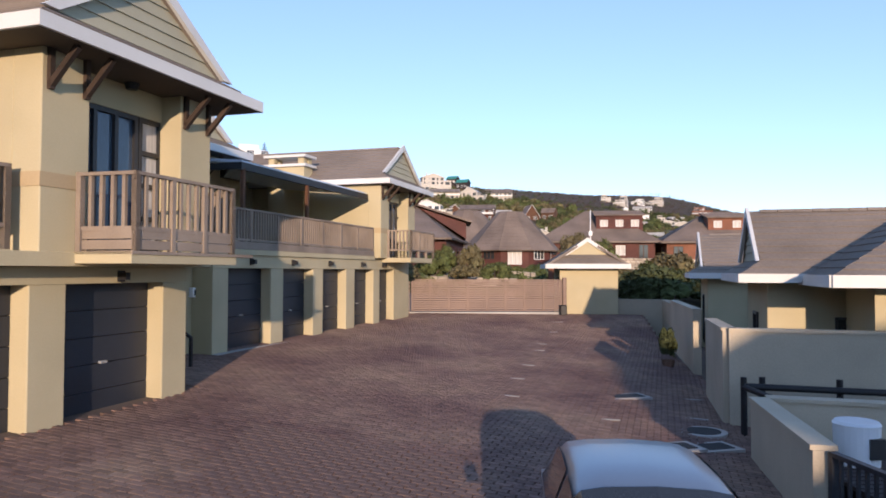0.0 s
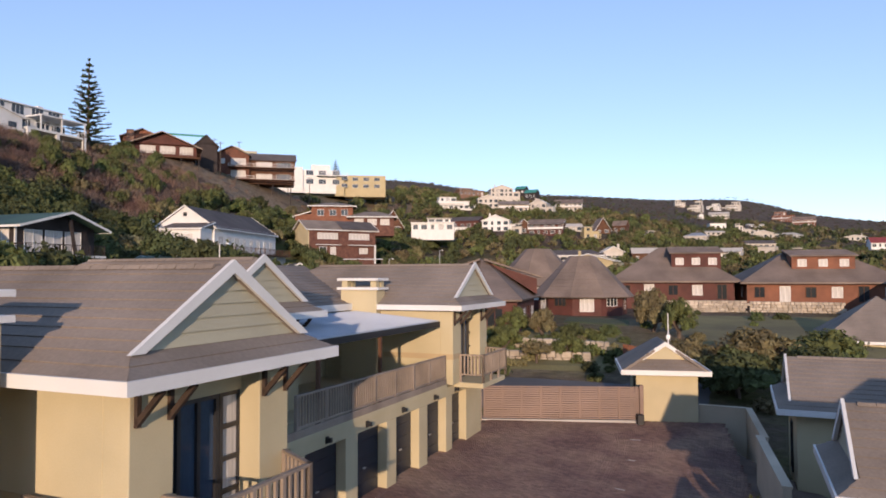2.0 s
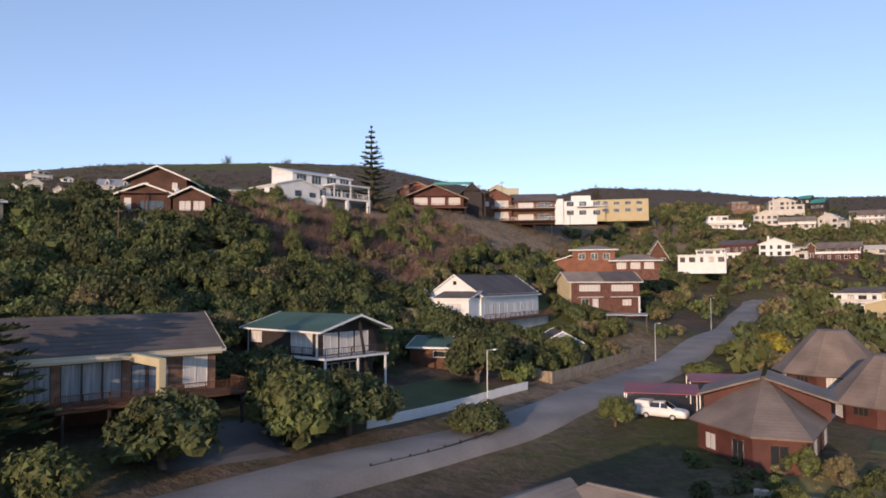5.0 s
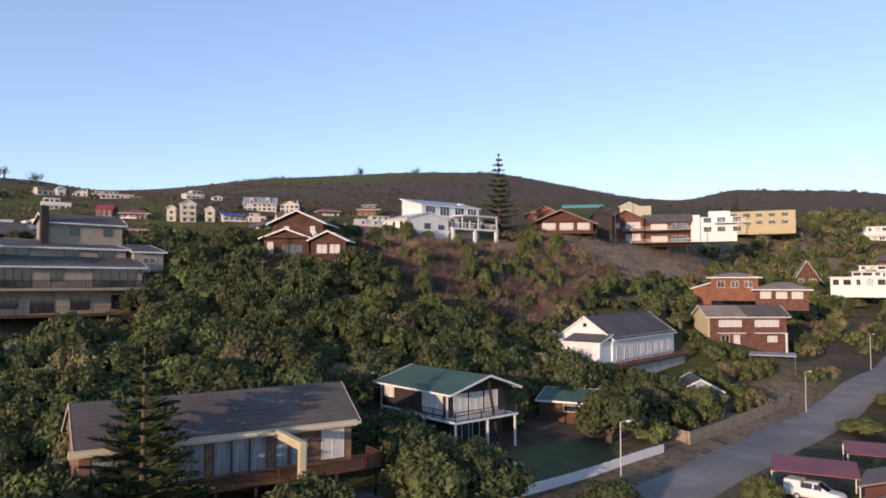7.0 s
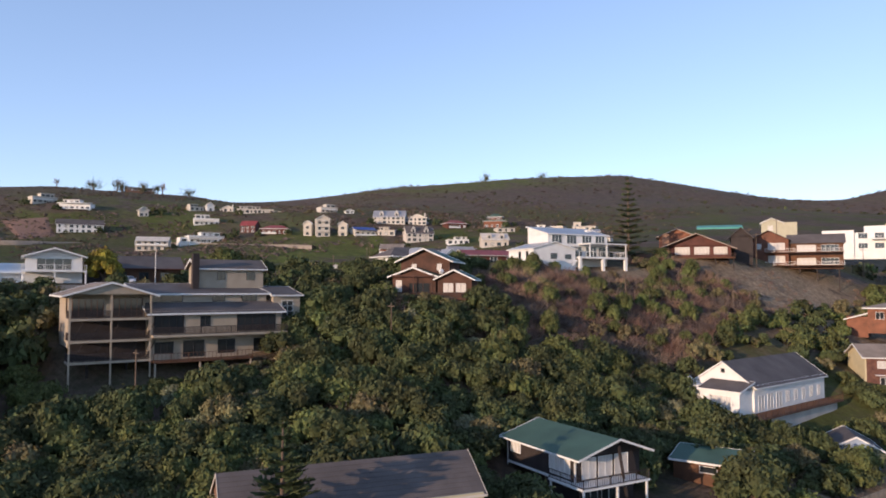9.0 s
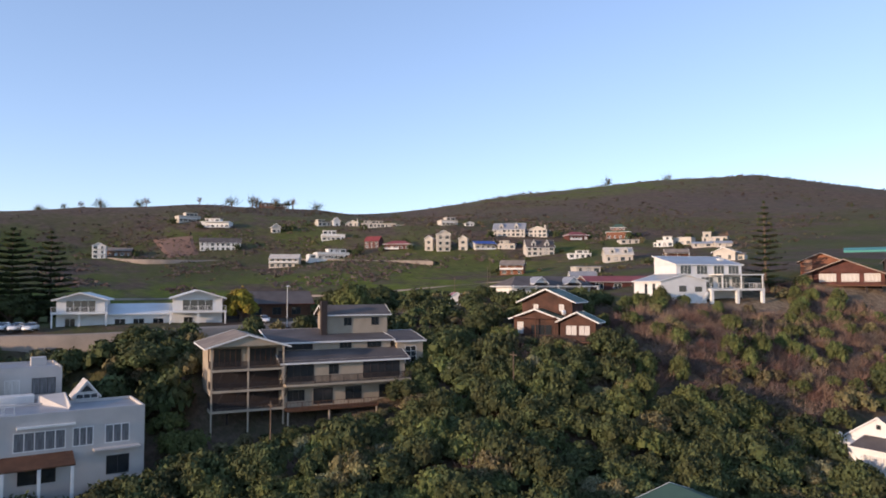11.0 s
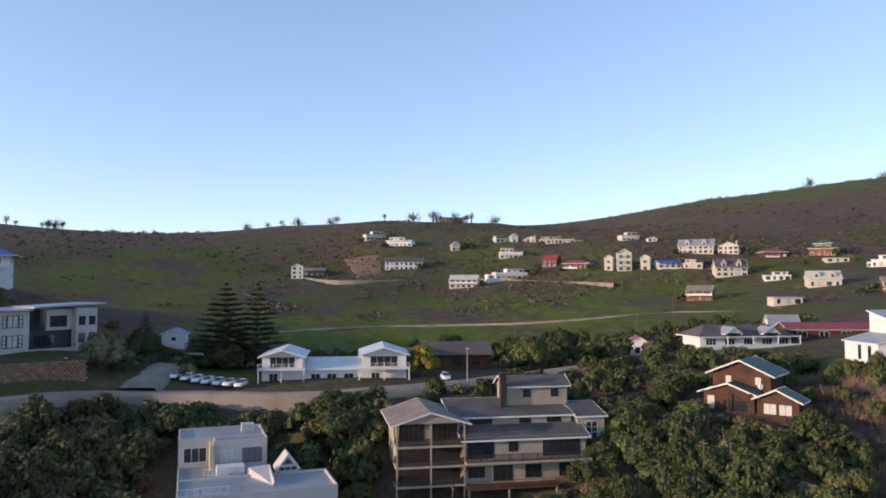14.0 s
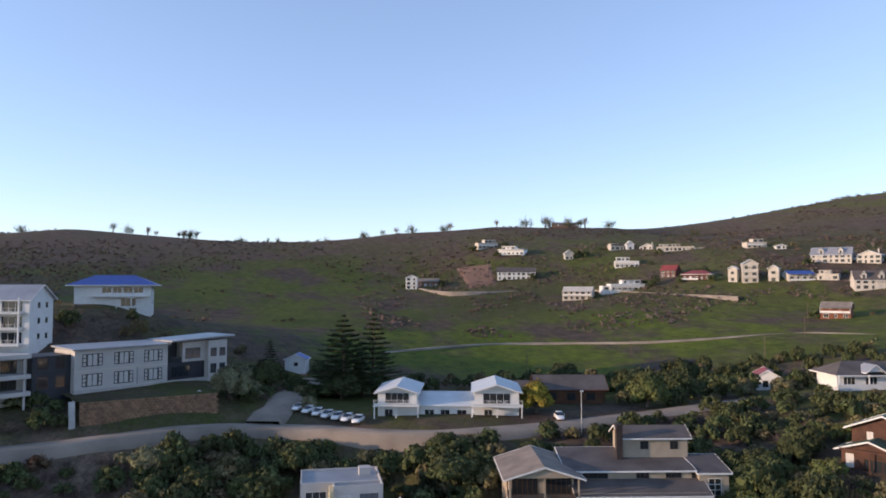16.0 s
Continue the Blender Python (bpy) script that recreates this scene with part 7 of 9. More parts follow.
def leaf_cloud(lumps, per, size, squash=0.8, spread=0.62, lump=0.42, kj=(6, 4)):
    """Leaf sprays (triangles) over a crown of rounded clumps, for a crown of radius 1 with its foot at 0."""
    out = []
    for i in range(lumps):
        a = 2.4 * i + rng.normal() * 0.3
        up = 1 - 1.12 * (i + 0.5) / lumps
        flat = math.sqrt(max(0.0, 1 - up * up))
        c = np.array([math.cos(a) * flat, math.sin(a) * flat, up * squash]) * spread * rng.uniform(0.8, 1.12) + [0, 0, squash * 0.62]
        r = lump * rng.uniform(0.6, 1.15)
        n = rng.normal(size=(per, 3))
        n /= np.linalg.norm(n, axis=1)[:, None]
        n[:, 2] = np.where(n[:, 2] < -0.3, -n[:, 2], n[:, 2])
        p = c + n * r * (0.72 + 0.36 * rng.random((per, 1)) ** 1.5) * [1, 1, squash]
        nn = n + rng.normal(size=(per, 3)) * 0.5
        nn /= np.linalg.norm(nn, axis=1)[:, None]
        t = np.cross(nn, rng.normal(size=(per, 3)))
        t /= np.linalg.norm(t, axis=1)[:, None]
        b = np.cross(nn, t)
        s = size * (0.55 + 0.9 * rng.random((per, 1)))
        out.append(np.stack([p - t * s - b * s * 0.6, p - t * s * 0.8 + b * s * 0.7, p + t * s + nn * s * 0.3], 1))
        # the clump's own leafy heart, well inside the sprays
        k, j = kj
        u, w = np.meshgrid(np.linspace(0, 2 * np.pi, k + 1), np.linspace(-0.3, 0.5, j) * np.pi, indexing="ij")
        wob = 1 + 0.15 * rng.normal(size=(k + 1, j))
        wob[-1] = wob[0]
        S = c + np.stack([np.cos(u) * np.cos(w), np.sin(u) * np.cos(w), np.sin(w)], -1) * (r * 0.66 * wob)[..., None] * [1, 1, squash]
        out.append(np.stack([S[:-1, :-1], S[1:, :-1], S[1:, 1:]], 2).reshape(-1, 3, 3))
        out.append(np.stack([S[:-1, :-1], S[1:, 1:], S[:-1, 1:]], 2).reshape(-1, 3, 3))
    return np.concatenate(out)


def twig_cloud(n, width, lean=0.75):
    """Bare twigs fanning up and out from a foot, for a bush of radius 1."""
    d = rng.normal(size=(n, 3)) * [lean, lean, 0.35] + [0, 0, 0.85]
    d /= np.linalg.norm(d, axis=1)[:, None]
    p = rng.normal(size=(n, 3)) * [0.22, 0.22, 0.0] + d * rng.uniform(0.1, 0.7, (n, 1))
    t = np.cross(d, rng.normal(size=(n, 3)))
    t /= np.linalg.norm(t, axis=1)[:, None]
    ln = rng.uniform(0.25, 0.7, (n, 1))
    w = width * rng.uniform(0.6, 1.5, (n, 1))
    return np.stack([p - t * w, p + t * w, p + d * ln + t * rng.normal(size=(n, 1)) * 0.12], 1)


def quad_mesh(name, q, material):
    """A mesh of loose faces, all triangles or all quads."""
    q = np.asarray(q, np.float32)
    c = q.shape[1]
    me = bpy.data.meshes.new(name)
    n = len(q)
    me.vertices.add(c * n)
    me.vertices.foreach_set("co", q.ravel())
    me.loops.add(c * n)
    me.loops.foreach_set("vertex_index", np.arange(c * n, dtype=np.int32))
    me.polygons.add(n)
    me.polygons.foreach_set("loop_start", np.arange(0, c * n, c, dtype=np.int32))
    me.update(calc_edges=True)
    me.materials.append(material)
    return me


PROTO = [leaf_cloud(15, 84, 0.062, kj=(5, 3)) for _ in range(7)]
PROTO_LOW = [leaf_cloud(6, 18, 0.15, kj=(4, 3)) for _ in range(6)]
PROTO_MINI = [leaf_cloud(3, 7, 0.26, spread=0.5, lump=0.5, kj=(4, 2)) for _ in range(6)]
PROTO_TWIG = [twig_cloud(290, 0.0135) for _ in range(6)]
PROTO_MID = [leaf_cloud(10, 40, 0.1, kj=(5, 3)) for _ in range(6)]
PROTO_FLECK = [leaf_cloud(2, 4, 0.42, spread=0.45, lump=0.6, kj=(3, 2)) for _ in range(6)]
PROTO_TUFT = [twig_cloud(60, 0.035, 1.0) for _ in range(6)]


def place(protos, xyz, rad, tall):
    """Many turned and sized copies of the crowns, as one array of quads."""
    out = []
    for (x, y, z), r, h in zip(xyz, rad, tall):
        q = protos[rng.integers(len(protos))]
        a = rng.random() * 6.283
        c, s = math.cos(a), math.sin(a)
        m = np.array([[c * r, -s * r, 0], [s * r, c * r, 0], [0, 0, h]])
        out.append(q @ m.T + [x, y, z])
    return np.concatenate(out)


# footprints that stay clear of bushes: x, y, radius
CLEAR = [(-84, 73, 4), (-80.5, 77, 3.5), (-88, 30, 4.5), (-87, 38, 4.5), (-86, 46, 4.5), (-87, 24, 3), (-49, 34, 9), (-44, 30, 6), (-42, 42, 6), (-49, 62, 8), (-43, 62, 6), (-40, 78, 6), (-36, 66, 8), (-35, 72, 7), (-47, 104, 8), (-46, 112, 9), (-45, 121, 9), (-34, 143, 10), (-42, 172, 11), (-91, 122, 9), (-88, 131, 9),
         (-88, 80, 8), (-92, 77, 7), (-97, 29, 8.5), (-97, 38, 8.5), (-97, 47, 8), (-98, 54, 5), (-94, 2, 9), (-94, 12, 8), (-107, 3, 10), (-138, -29, 10), (-140, -38, 9), (-141, 16, 9), (-138, 29, 9), (-143, 50, 10), (-126, 106, 10), (-125, 118, 10), (-83, 162, 10), (-73, 192, 13)]
ROADS = [(-36, 5), (-33, 25), (-27.9, 48), (-24.4, 60), (-22.4, 72), (-20.2, 94), (-16.9, 122), (-13.6, 157), (-12.4, 180), (-11, 225)]
ROADS_UP = [(-118, -62), (-122, -50), (-126, -38), (-130, -26), (-134, -14), (-132, -2), (-126, 8), (-121, 20), (-121, 32), (-123, 45), (-127, 66), (-129, 84)]


def near_line(p, line, d):
    for a, b in zip(line, line[1:]):
        a, b = np.array(a), np.array(b)
        t = np.clip(((p - a) @ (b - a)) / ((b - a) @ (b - a)), 0, 1)
        if np.linalg.norm(p - a - t * (b - a)) < d:
            return True
    return False


def scatter(x0, x1, y0, y1, step, keep=1.0, test=None, road=4.5):
    pts = []
    for x in np.arange(x0, x1, step):
        for y in np.arange(y0, y1, step):
            p = np.array([x, y]) + rng.uniform(-0.5, 0.5, 2) * step
            if rng.random() > keep or any((p[0] - a) ** 2 + (p[1] - b) ** 2 < r * r for a, b, r in CLEAR):
                continue
            if near_line(p, ROADS, road) or near_line(p, ROADS_UP, road) or (test and not test(*p)):
                continue
            pts.append(p)
    return np.array(pts)


def bushes(name, label, pts, r0, r1, tall, protos, material, sink=0.25):
    if not len(pts):
        return
    rad = rng.uniform(r0, r1, len(pts))
    hh = rad * tall * rng.uniform(0.8, 1.3, len(pts))
    z = heights(pts) - sink * hh
    me = quad_mesh(name, place(protos, np.c_[pts, z], rad, hh), material)
    tagged(new(name, me), label, "bushes", kind="stuff")


def split(pts, shares):
    k = rng.random(len(pts))
    edges = np.cumsum([0] + shares)
    return [pts[(k >= a) & (k < b)] for a, b in zip(edges, edges[1:])]


def on_scarp(x, y):
    dry = 82 + (x + 88) * 0.15 < y < 150 and -95 < x < -63
    return not dry and not (x > -41 and 53 < y < 80) and not (x > -38 and 22 < y < 42)


LEAF_HEATH = leaf_mat("dark_heath", (0.1, 0.076, 0.06), (0.05, 0.039, 0.032), 0.2)
LEAF_BURNT = leaf_mat("burnt_red_brown_twigs", (0.25, 0.16, 0.118), (0.125, 0.082, 0.064), 0.25)
LEAF_BRACKEN = leaf_mat("brown_bracken", (0.115, 0.07, 0.045), (0.06, 0.04, 0.027), 0.25)
LEAF_ASH = leaf_mat("grey_mauve_twigs", (0.15, 0.115, 0.1), (0.075, 0.058, 0.052), 0.25)
pts = scatter(-98, -34.5, -45, 100, 3.1, 0.98, on_scarp)
a, b, c, d, e = split(pts, [0.48, 0.28, 0.1, 0.06, 0.08])
bushes("thicket", "dense dark green coastal thicket on the scarp", a, 2.4, 4.2, 1.1, PROTO, LEAF_DARK)
bushes("thicket", "mid green thicket bushes on the scarp", b, 1.9, 3.3, 1.15, PROTO, LEAF_MID)
bushes("thicket", "olive thicket bushes on the scarp", c, 1.8, 3.1, 1.1, PROTO, LEAF_OLIVE)
bushes("thicket", "grey-green thicket bushes on the scarp", d, 1.7, 2.8, 1.1, PROTO, LEAF_GREY)
bushes("thicket", "bare brown bushes among the thicket", e, 1.6, 2.6, 1.4, PROTO_TWIG, LEAF_ASH)
pts = scatter(-92, -52, 76, 152, 1.75, 0.95, lambda x, y: -92 < x < -57 - (y - 96) * 0.06 and y > 78 + (x + 88) * 0.2)
a, b, c, d = split(pts, [0.36, 0.44, 0.12, 0.08])
bushes("dry_scrub", "bare red-brown burnt bushes on the slope below the brow", a, 1.2, 2.5, 1.15, PROTO_TWIG, LEAF_BURNT)
bushes("dry_scrub", "bare mauve-brown bushes on the slope below the brow", b, 1.2, 2.5, 1.15, PROTO_TWIG, LEAF_ASH)
bushes("dry_scrub", "olive scrub on the dry slope", c, 0.9, 1.8, 1.2, PROTO_MID, LEAF_OLIVE)
bushes("dry_scrub", "green bushes on the dry slope", d, 1.2, 2.2, 1.5, PROTO, LEAF_MID)
pts = scatter(-84, -46, 146, 210, 1.9, 0.85, lambda x, y: x < -48 + (y - 148) * 0.02)
a, b = split(pts, [0.7, 0.3])
bushes("dry_grass_tufts", "pale dry grass tufts on the open slope", a, 0.5, 1.1, 0.7, PROTO_TUFT, LEAF_DRY)
bushes("dry_scrub", "low bare twigs on the open slope", b, 0.7, 1.4, 0.8, PROTO_TUFT, LEAF_BURNT)
pts = scatter(-187, -161, -66, -37, 2.4, 0.9)
bushes("dry_scrub", "dark brown scrub on the knoll", pts, 0.9, 1.9, 0.9, PROTO_TUFT, LEAF_ASH)
# valley side towards the north
pts = scatter(-58, -22, 80, 240, 3.6, 0.9, lambda x, y: x < -26 and not (-37 < x < -29.5 and 101 < y < 112) and not (-34 < x < -23 and 129 < y < 138))
a, b, c = split(pts, [0.3, 0.42, 0.28])
bushes("valley_bush", "dark green bushes along the valley side", a, 1.6, 2.9, 1.15, PROTO_MID, LEAF_DARK)
bushes("valley_bush", "mid green bushes along the valley side", b, 1.5, 2.8, 1.1, PROTO_MID, LEAF_MID)
bushes("valley_bush", "olive bushes along the valley side", c, 1.4, 2.6, 1.1, PROTO_MID, LEAF_OLIVE)


def off_houses(x, y):
    """Away from the hillside houses and the ground before them."""
    for hx, hy in FAR:
        k = 1 - 7 / max(1.0, math.hypot(hx, hy))
        if (x - hx) ** 2 + (y - hy) ** 2 < 72 or (x - hx * k) ** 2 + (y - hy * k) ** 2 < 56:
            return False
    return True


pts = scatter(-70, 165, 112, 470, 5.6, 0.85, lambda x, y: (x > -22 or y > 235) and off_houses(x, y), 5)
a, b, c, d = split(pts, [0.28, 0.36, 0.24, 0.12])
for q, mt, lb in ((a, LEAF_DARK, "dark green"), (b, LEAF_MID, "mid green"), (c, LEAF_OLIVE, "olive"), (d, LEAF_ASH, "bare brown")):
    bushes("village_trees", f"{lb} trees and bushes among the village houses", q, 1.8, 3.9, 1.15, PROTO_LOW if mt != LEAF_ASH else PROTO_TUFT, mt)
pts = scatter(160, 420, 260, 700, 11.0, 0.8, off_houses, 5)
a, b = split(pts, [0.5, 0.5])
bushes("village_trees", "dark green trees among the farther houses", a, 2.0, 4.5, 1.0, PROTO_MINI, LEAF_DARK)
bushes("village_trees", "olive trees among the farther houses", b, 2.0, 4.0, 1.0, PROTO_MINI, LEAF_OLIVE)
# plateau, scarp edge and the dip beyond the road
pts = scatter(-124, -97, -60, -2, 3.4, 0.85)
a, b, c = split(pts, [0.3, 0.35, 0.35])
bushes("plateau_bush", "dark green bushes below the plateau road", a, 1.4, 2.6, 1.0, PROTO_MID, LEAF_DARK)
bushes("plateau_bush", "red-brown bushes below the plateau road", b, 1.3, 2.4, 1.0, PROTO_MID, LEAF_BRACKEN)
bushes("plateau_bush", "bare grey-brown bushes below the plateau road", c, 1.2, 2.2, 1.0, PROTO_TWIG, LEAF_ASH)
pts = scatter(-124, -97, -2, 105, 3.6, 0.85, lambda x, y: not (10 < y < 34 and x < -108))
a, b, c = split(pts, [0.55, 0.22, 0.23])
bushes("plateau_bush", "dark green bushes on the plateau edge", a, 1.7, 3.0, 1.05, PROTO_MID, LEAF_DARK)
bushes("plateau_bush", "olive bushes on the plateau edge", b, 1.4, 2.5, 1.0, PROTO_MID, LEAF_OLIVE)
bushes("plateau_bush", "bare brown bushes on the plateau edge", c, 1.3, 2.4, 1.1, PROTO_TWIG, LEAF_ASH)
pts = scatter(-119, -105, 5, 19, 2.8, 0.85)
bushes("plateau_bush", "dark bushes above the flat-roofed house", pts, 1.3, 2.3, 1.0, PROTO, LEAF_DARK)
pts = scatter(-185, -132, -70, 150, 5.6, 0.5, lambda x, y: not (-62 < y < -8 and x > -172) and not (x > -158 and -12 < y < 62))
a, b = split(pts, [0.7, 0.3])
bushes("hollow_bush", "dark bushes and small trees beyond the road", a, 1.6, 3.4, 1.3, PROTO_MID, LEAF_DARK)
bushes("hollow_bush", "olive bushes beyond the road", b, 1.4, 2.8, 1.1, PROTO_MID, LEAF_OLIVE)


def brushy(x, y, k=0.012, z=3.1, lo=-0.02):
    return noise.noise(Vector((x * k, y * k * 1.4, z))) + 0.5 * noise.noise(Vector((x * k * 4, y * k * 4, z))) > lo


pts = scatter(-560, -185, -260, 430, 4.4, 0.75, lambda x, y: brushy(x, y) and lushness(np.array(x), np.array(y)) < 0.3 + 0.3 * noise.noise(Vector((x * 0.05, y * 0.05, 1.0))) and off_houses(x, y), 0)
a, b, c, d = split(pts, [0.2, 0.25, 0.25, 0.3])
bushes("hill_scrub", "dark scrub in drifts over the green hill", a, 0.6, 1.5, 0.8, PROTO_FLECK, LEAF_DARK)
bushes("hill_scrub", "olive scrub in drifts over the green hill", b, 0.6, 1.5, 0.7, PROTO_FLECK, LEAF_OLIVE)
bushes("hill_scrub", "red-brown scrub in drifts over the hill", c, 0.6, 1.7, 0.7, PROTO_FLECK, LEAF_HEATH)
bushes("hill_scrub", "mauve-brown scrub in drifts over the hill", d, 0.6, 1.7, 0.7, PROTO_FLECK, LEAF_HEATH)
pts = np.concatenate([scatter(-900, 0, 430, 1250, 13.0, 0.75, lambda x, y: brushy(x, y, 0.006), 0), scatter(0, 700, 480, 1320, 13.0, 0.8, None, 0)])
a, b = split(pts, [0.4, 0.6])
bushes("far_scrub", "dark scrub over the distant hills", a, 1.2, 3.2, 0.6, PROTO_FLECK, LEAF_DARK, 0.4)
bushes("far_scrub", "brown scrub over the distant hills", b, 1.2, 3.2, 0.6, PROTO_FLECK, LEAF_HEATH, 0.4)
pts = scatter(-860, -380, -330, 430, 8.5, 0.75, lambda x, y: brushy(x, y, 0.008, 5.7, 0.1), 0)
bushes("hill_scrub", "dense dark brown scrub on the long ridge", pts, 1.0, 2.4, 0.7, PROTO_FLECK, LEAF_HEATH, 0.4)

# bushes round the hillside houses, and the brown scrub between them
pts = np.array([(x + dx, y + dy) for x, y in FAR for dx, dy in zip(rng.uniform(-9, 9, 9), rng.uniform(-13, 13, 9))])
pts = pts[[all((p[0] - hx) ** 2 + (p[1] - hy) ** 2 > 42 and (p[0] - hx * 0.98) ** 2 + (p[1] - hy * 0.98) ** 2 > 42 for hx, hy in FAR) for p in pts]]
a, b, c = split(pts, [0.45, 0.25, 0.3])
bushes("house_garden", "dark trees round the hillside houses", a, 1.5, 3.6, 1.2, PROTO_LOW, LEAF_DARK)
bushes("house_garden", "olive bushes round the hillside houses", b, 1.0, 2.2, 1.1, PROTO_LOW, LEAF_OLIVE)
bushes("house_garden", "bare brown bushes round the hillside houses", c, 1.4, 3.0, 1.0, PROTO_TUFT, LEAF_BURNT)
pts = scatter(-480, -215, 20, 330, 3.2, 0.85, lambda x, y: brushy(x, y, 0.02, 9.1, 0.08) and x < -275 and off_houses(x, y), 0)
bushes("brown_scrub", "dense mauve-brown scrub between the hillside houses", pts, 0.9, 2.0, 0.7, PROTO_FLECK, LEAF_ASH, 0.4)
pts = np.array([(-92 + 0.85 * u - 0.527 * v, 72.6 + 0.527 * u + 0.85 * v) for u in np.arange(-4, 16, 1.9) for v in (-3.4, -5.4, -7.4, -9.6, -12.0)])
a, b, c = split(pts + rng.uniform(-0.7, 0.7, pts.shape), [0.45, 0.3, 0.25])
bushes("scarp_bush", "dark green bushes below the twin-gabled house", a, 1.2, 1.9, 0.95, PROTO_MID, LEAF_DARK)
bushes("scarp_bush", "mid green bushes below the twin-gabled house", b, 1.2, 1.9, 0.95, PROTO_MID, LEAF_MID)
bushes("scarp_bush", "olive bushes below the twin-gabled house", c, 1.0, 1.7, 0.95, PROTO_MID, LEAF_OLIVE)
pts = np.array([(-93.4 + 0.143 * u - 0.99 * v, 24.9 + 0.99 * u + 0.143 * v) for u in np.arange(-3, 29, 1.8) for v in (-2.6, -4.4, -6.2)])
a, b = split(pts + rng.uniform(-0.6, 0.6, pts.shape), [0.6, 0.4])
bushes("scarp_bush", "low dark green bushes below the verandah house", a, 0.9, 1.5, 0.95, PROTO_MID, LEAF_DARK)
bushes("scarp_bush", "low olive bushes below the verandah house", b, 0.8, 1.4, 0.95, PROTO_MID, LEAF_OLIVE)
pts = np.array([(x, y) for x in np.arange(-96, -83, 2.2) for y in np.arange(14, 58, 2.2)]) + rng.uniform(-1, 1, (120, 2))
bushes("low_bush", "low dark bushes below the verandahs", pts[pts[:, 0] > -89 + 0.14 * (pts[:, 1] - 25)], 0.9, 1.7, 1.0, PROTO_MID, LEAF_DARK)


def tree(x, y, h, r, mt, label, lumps=18, per=110, z=None, low=0.35, name="tree", group="garden and roadside trees"):
    """A tree: bent limbs from a tapered trunk and a crown of loose clumps."""
    z = ground(x, y) if z is None else z
    t = thing(name, x, y, z, 0, label, "tree", group)
    m = MB()
    top = Vector((rng.normal() * 0.1 * r, rng.normal() * 0.1 * r, h * low))
    m.cyl((0, 0, -0.4), top, 0.055 * h, 0.035 * h, 7)
    for _ in range(6):
        a = rng.random() * 6.283
        mid = top + Vector((math.cos(a) * r * 0.35, math.sin(a) * r * 0.35, h * 0.2))
        m.cyl(top, mid, 0.03 * h, 0.018 * h, 5)
        m.cyl(mid, mid + Vector((math.cos(a + 0.5) * r * 0.3, math.sin(a + 0.5) * r * 0.3, h * 0.2)), 0.018 * h, 0.006 * h, 5)
    part("trunk", m, BARK, t)
    q = leaf_cloud(lumps, per, 0.058, 0.9, 0.66, 0.36)
    if group == "trees on the skyline":
        q = twig_cloud(150, 0.022) * [1, 1, 1.3]
    drop = 0.25 if low < 0.2 else 0.0
    q = (q - [0, 0, drop]) * [r, r, (h * (1 - low * 0.72)) / (1.75 - drop)] + [0, 0, h * low * 0.72]
    part("crown", quad_mesh("crown", q, mt), mt, t)
    return t


def pine(x, y, z, h, r, label, group="tall pines", dense=0):
    """A Norfolk pine: whorls of level branches that shorten to the tip."""
    t = thing("norfolk_pine", x, y, z, 0, label, "tree", group)
    part("trunk", MB().cyl((0, 0, -0.5), (0, 0, h), 0.022 * h, 0.004 * h, 8), BARK, t)
    q, m = [], MB()
    n = 15
    for i in range(n):
        f = i / (n - 1)
        zz = h * (0.12 + 0.86 * f)
        ln = r * (1 - f) ** 0.8 + 0.12 * r * (1 - f) + 0.03 * r
        k = (6 if i < 11 else 5) + dense
        for j in range(k):
            a = 6.283 * (j + 0.5 * (i % 2)) / k + rng.normal() * 0.12
            l2 = ln * rng.uniform(0.78, 1.1)
            d = np.array([math.cos(a), math.sin(a), 0.10])
            m.cyl((0, 0, zz), tuple(np.array([0, 0, zz]) + d * l2), 0.006 * h, 0.002 * h, 4)
            s = np.array([-math.sin(a), math.cos(a), 0])
            for u in np.linspace(0.2, 1.0, 11):
                p = np.array([0, 0, zz]) + d * l2 * u
                w = l2 * (0.15 + 0.05 * dense) * (1.1 - 0.6 * u) + 0.03 * r
                up = np.array([0, 0, 0.06 * h * 0.35])
                for sg in (-1, 1):
                    e = p + s * w * sg * rng.uniform(0.7, 1.2) + d * w * 0.6 + up * rng.uniform(-0.2, 0.9)
                    g = d * 0.035 * r + np.array([0, 0, 0.03 * r])
                    q.append([p - g, e - g * 0.3, e + g * 0.6, p + g])
    part("branch", m, BARK, t)["kind"] = "stuff"
    part("needles", quad_mesh("needles", np.array(q), LEAF_PINE), LEAF_PINE, t)
    return t


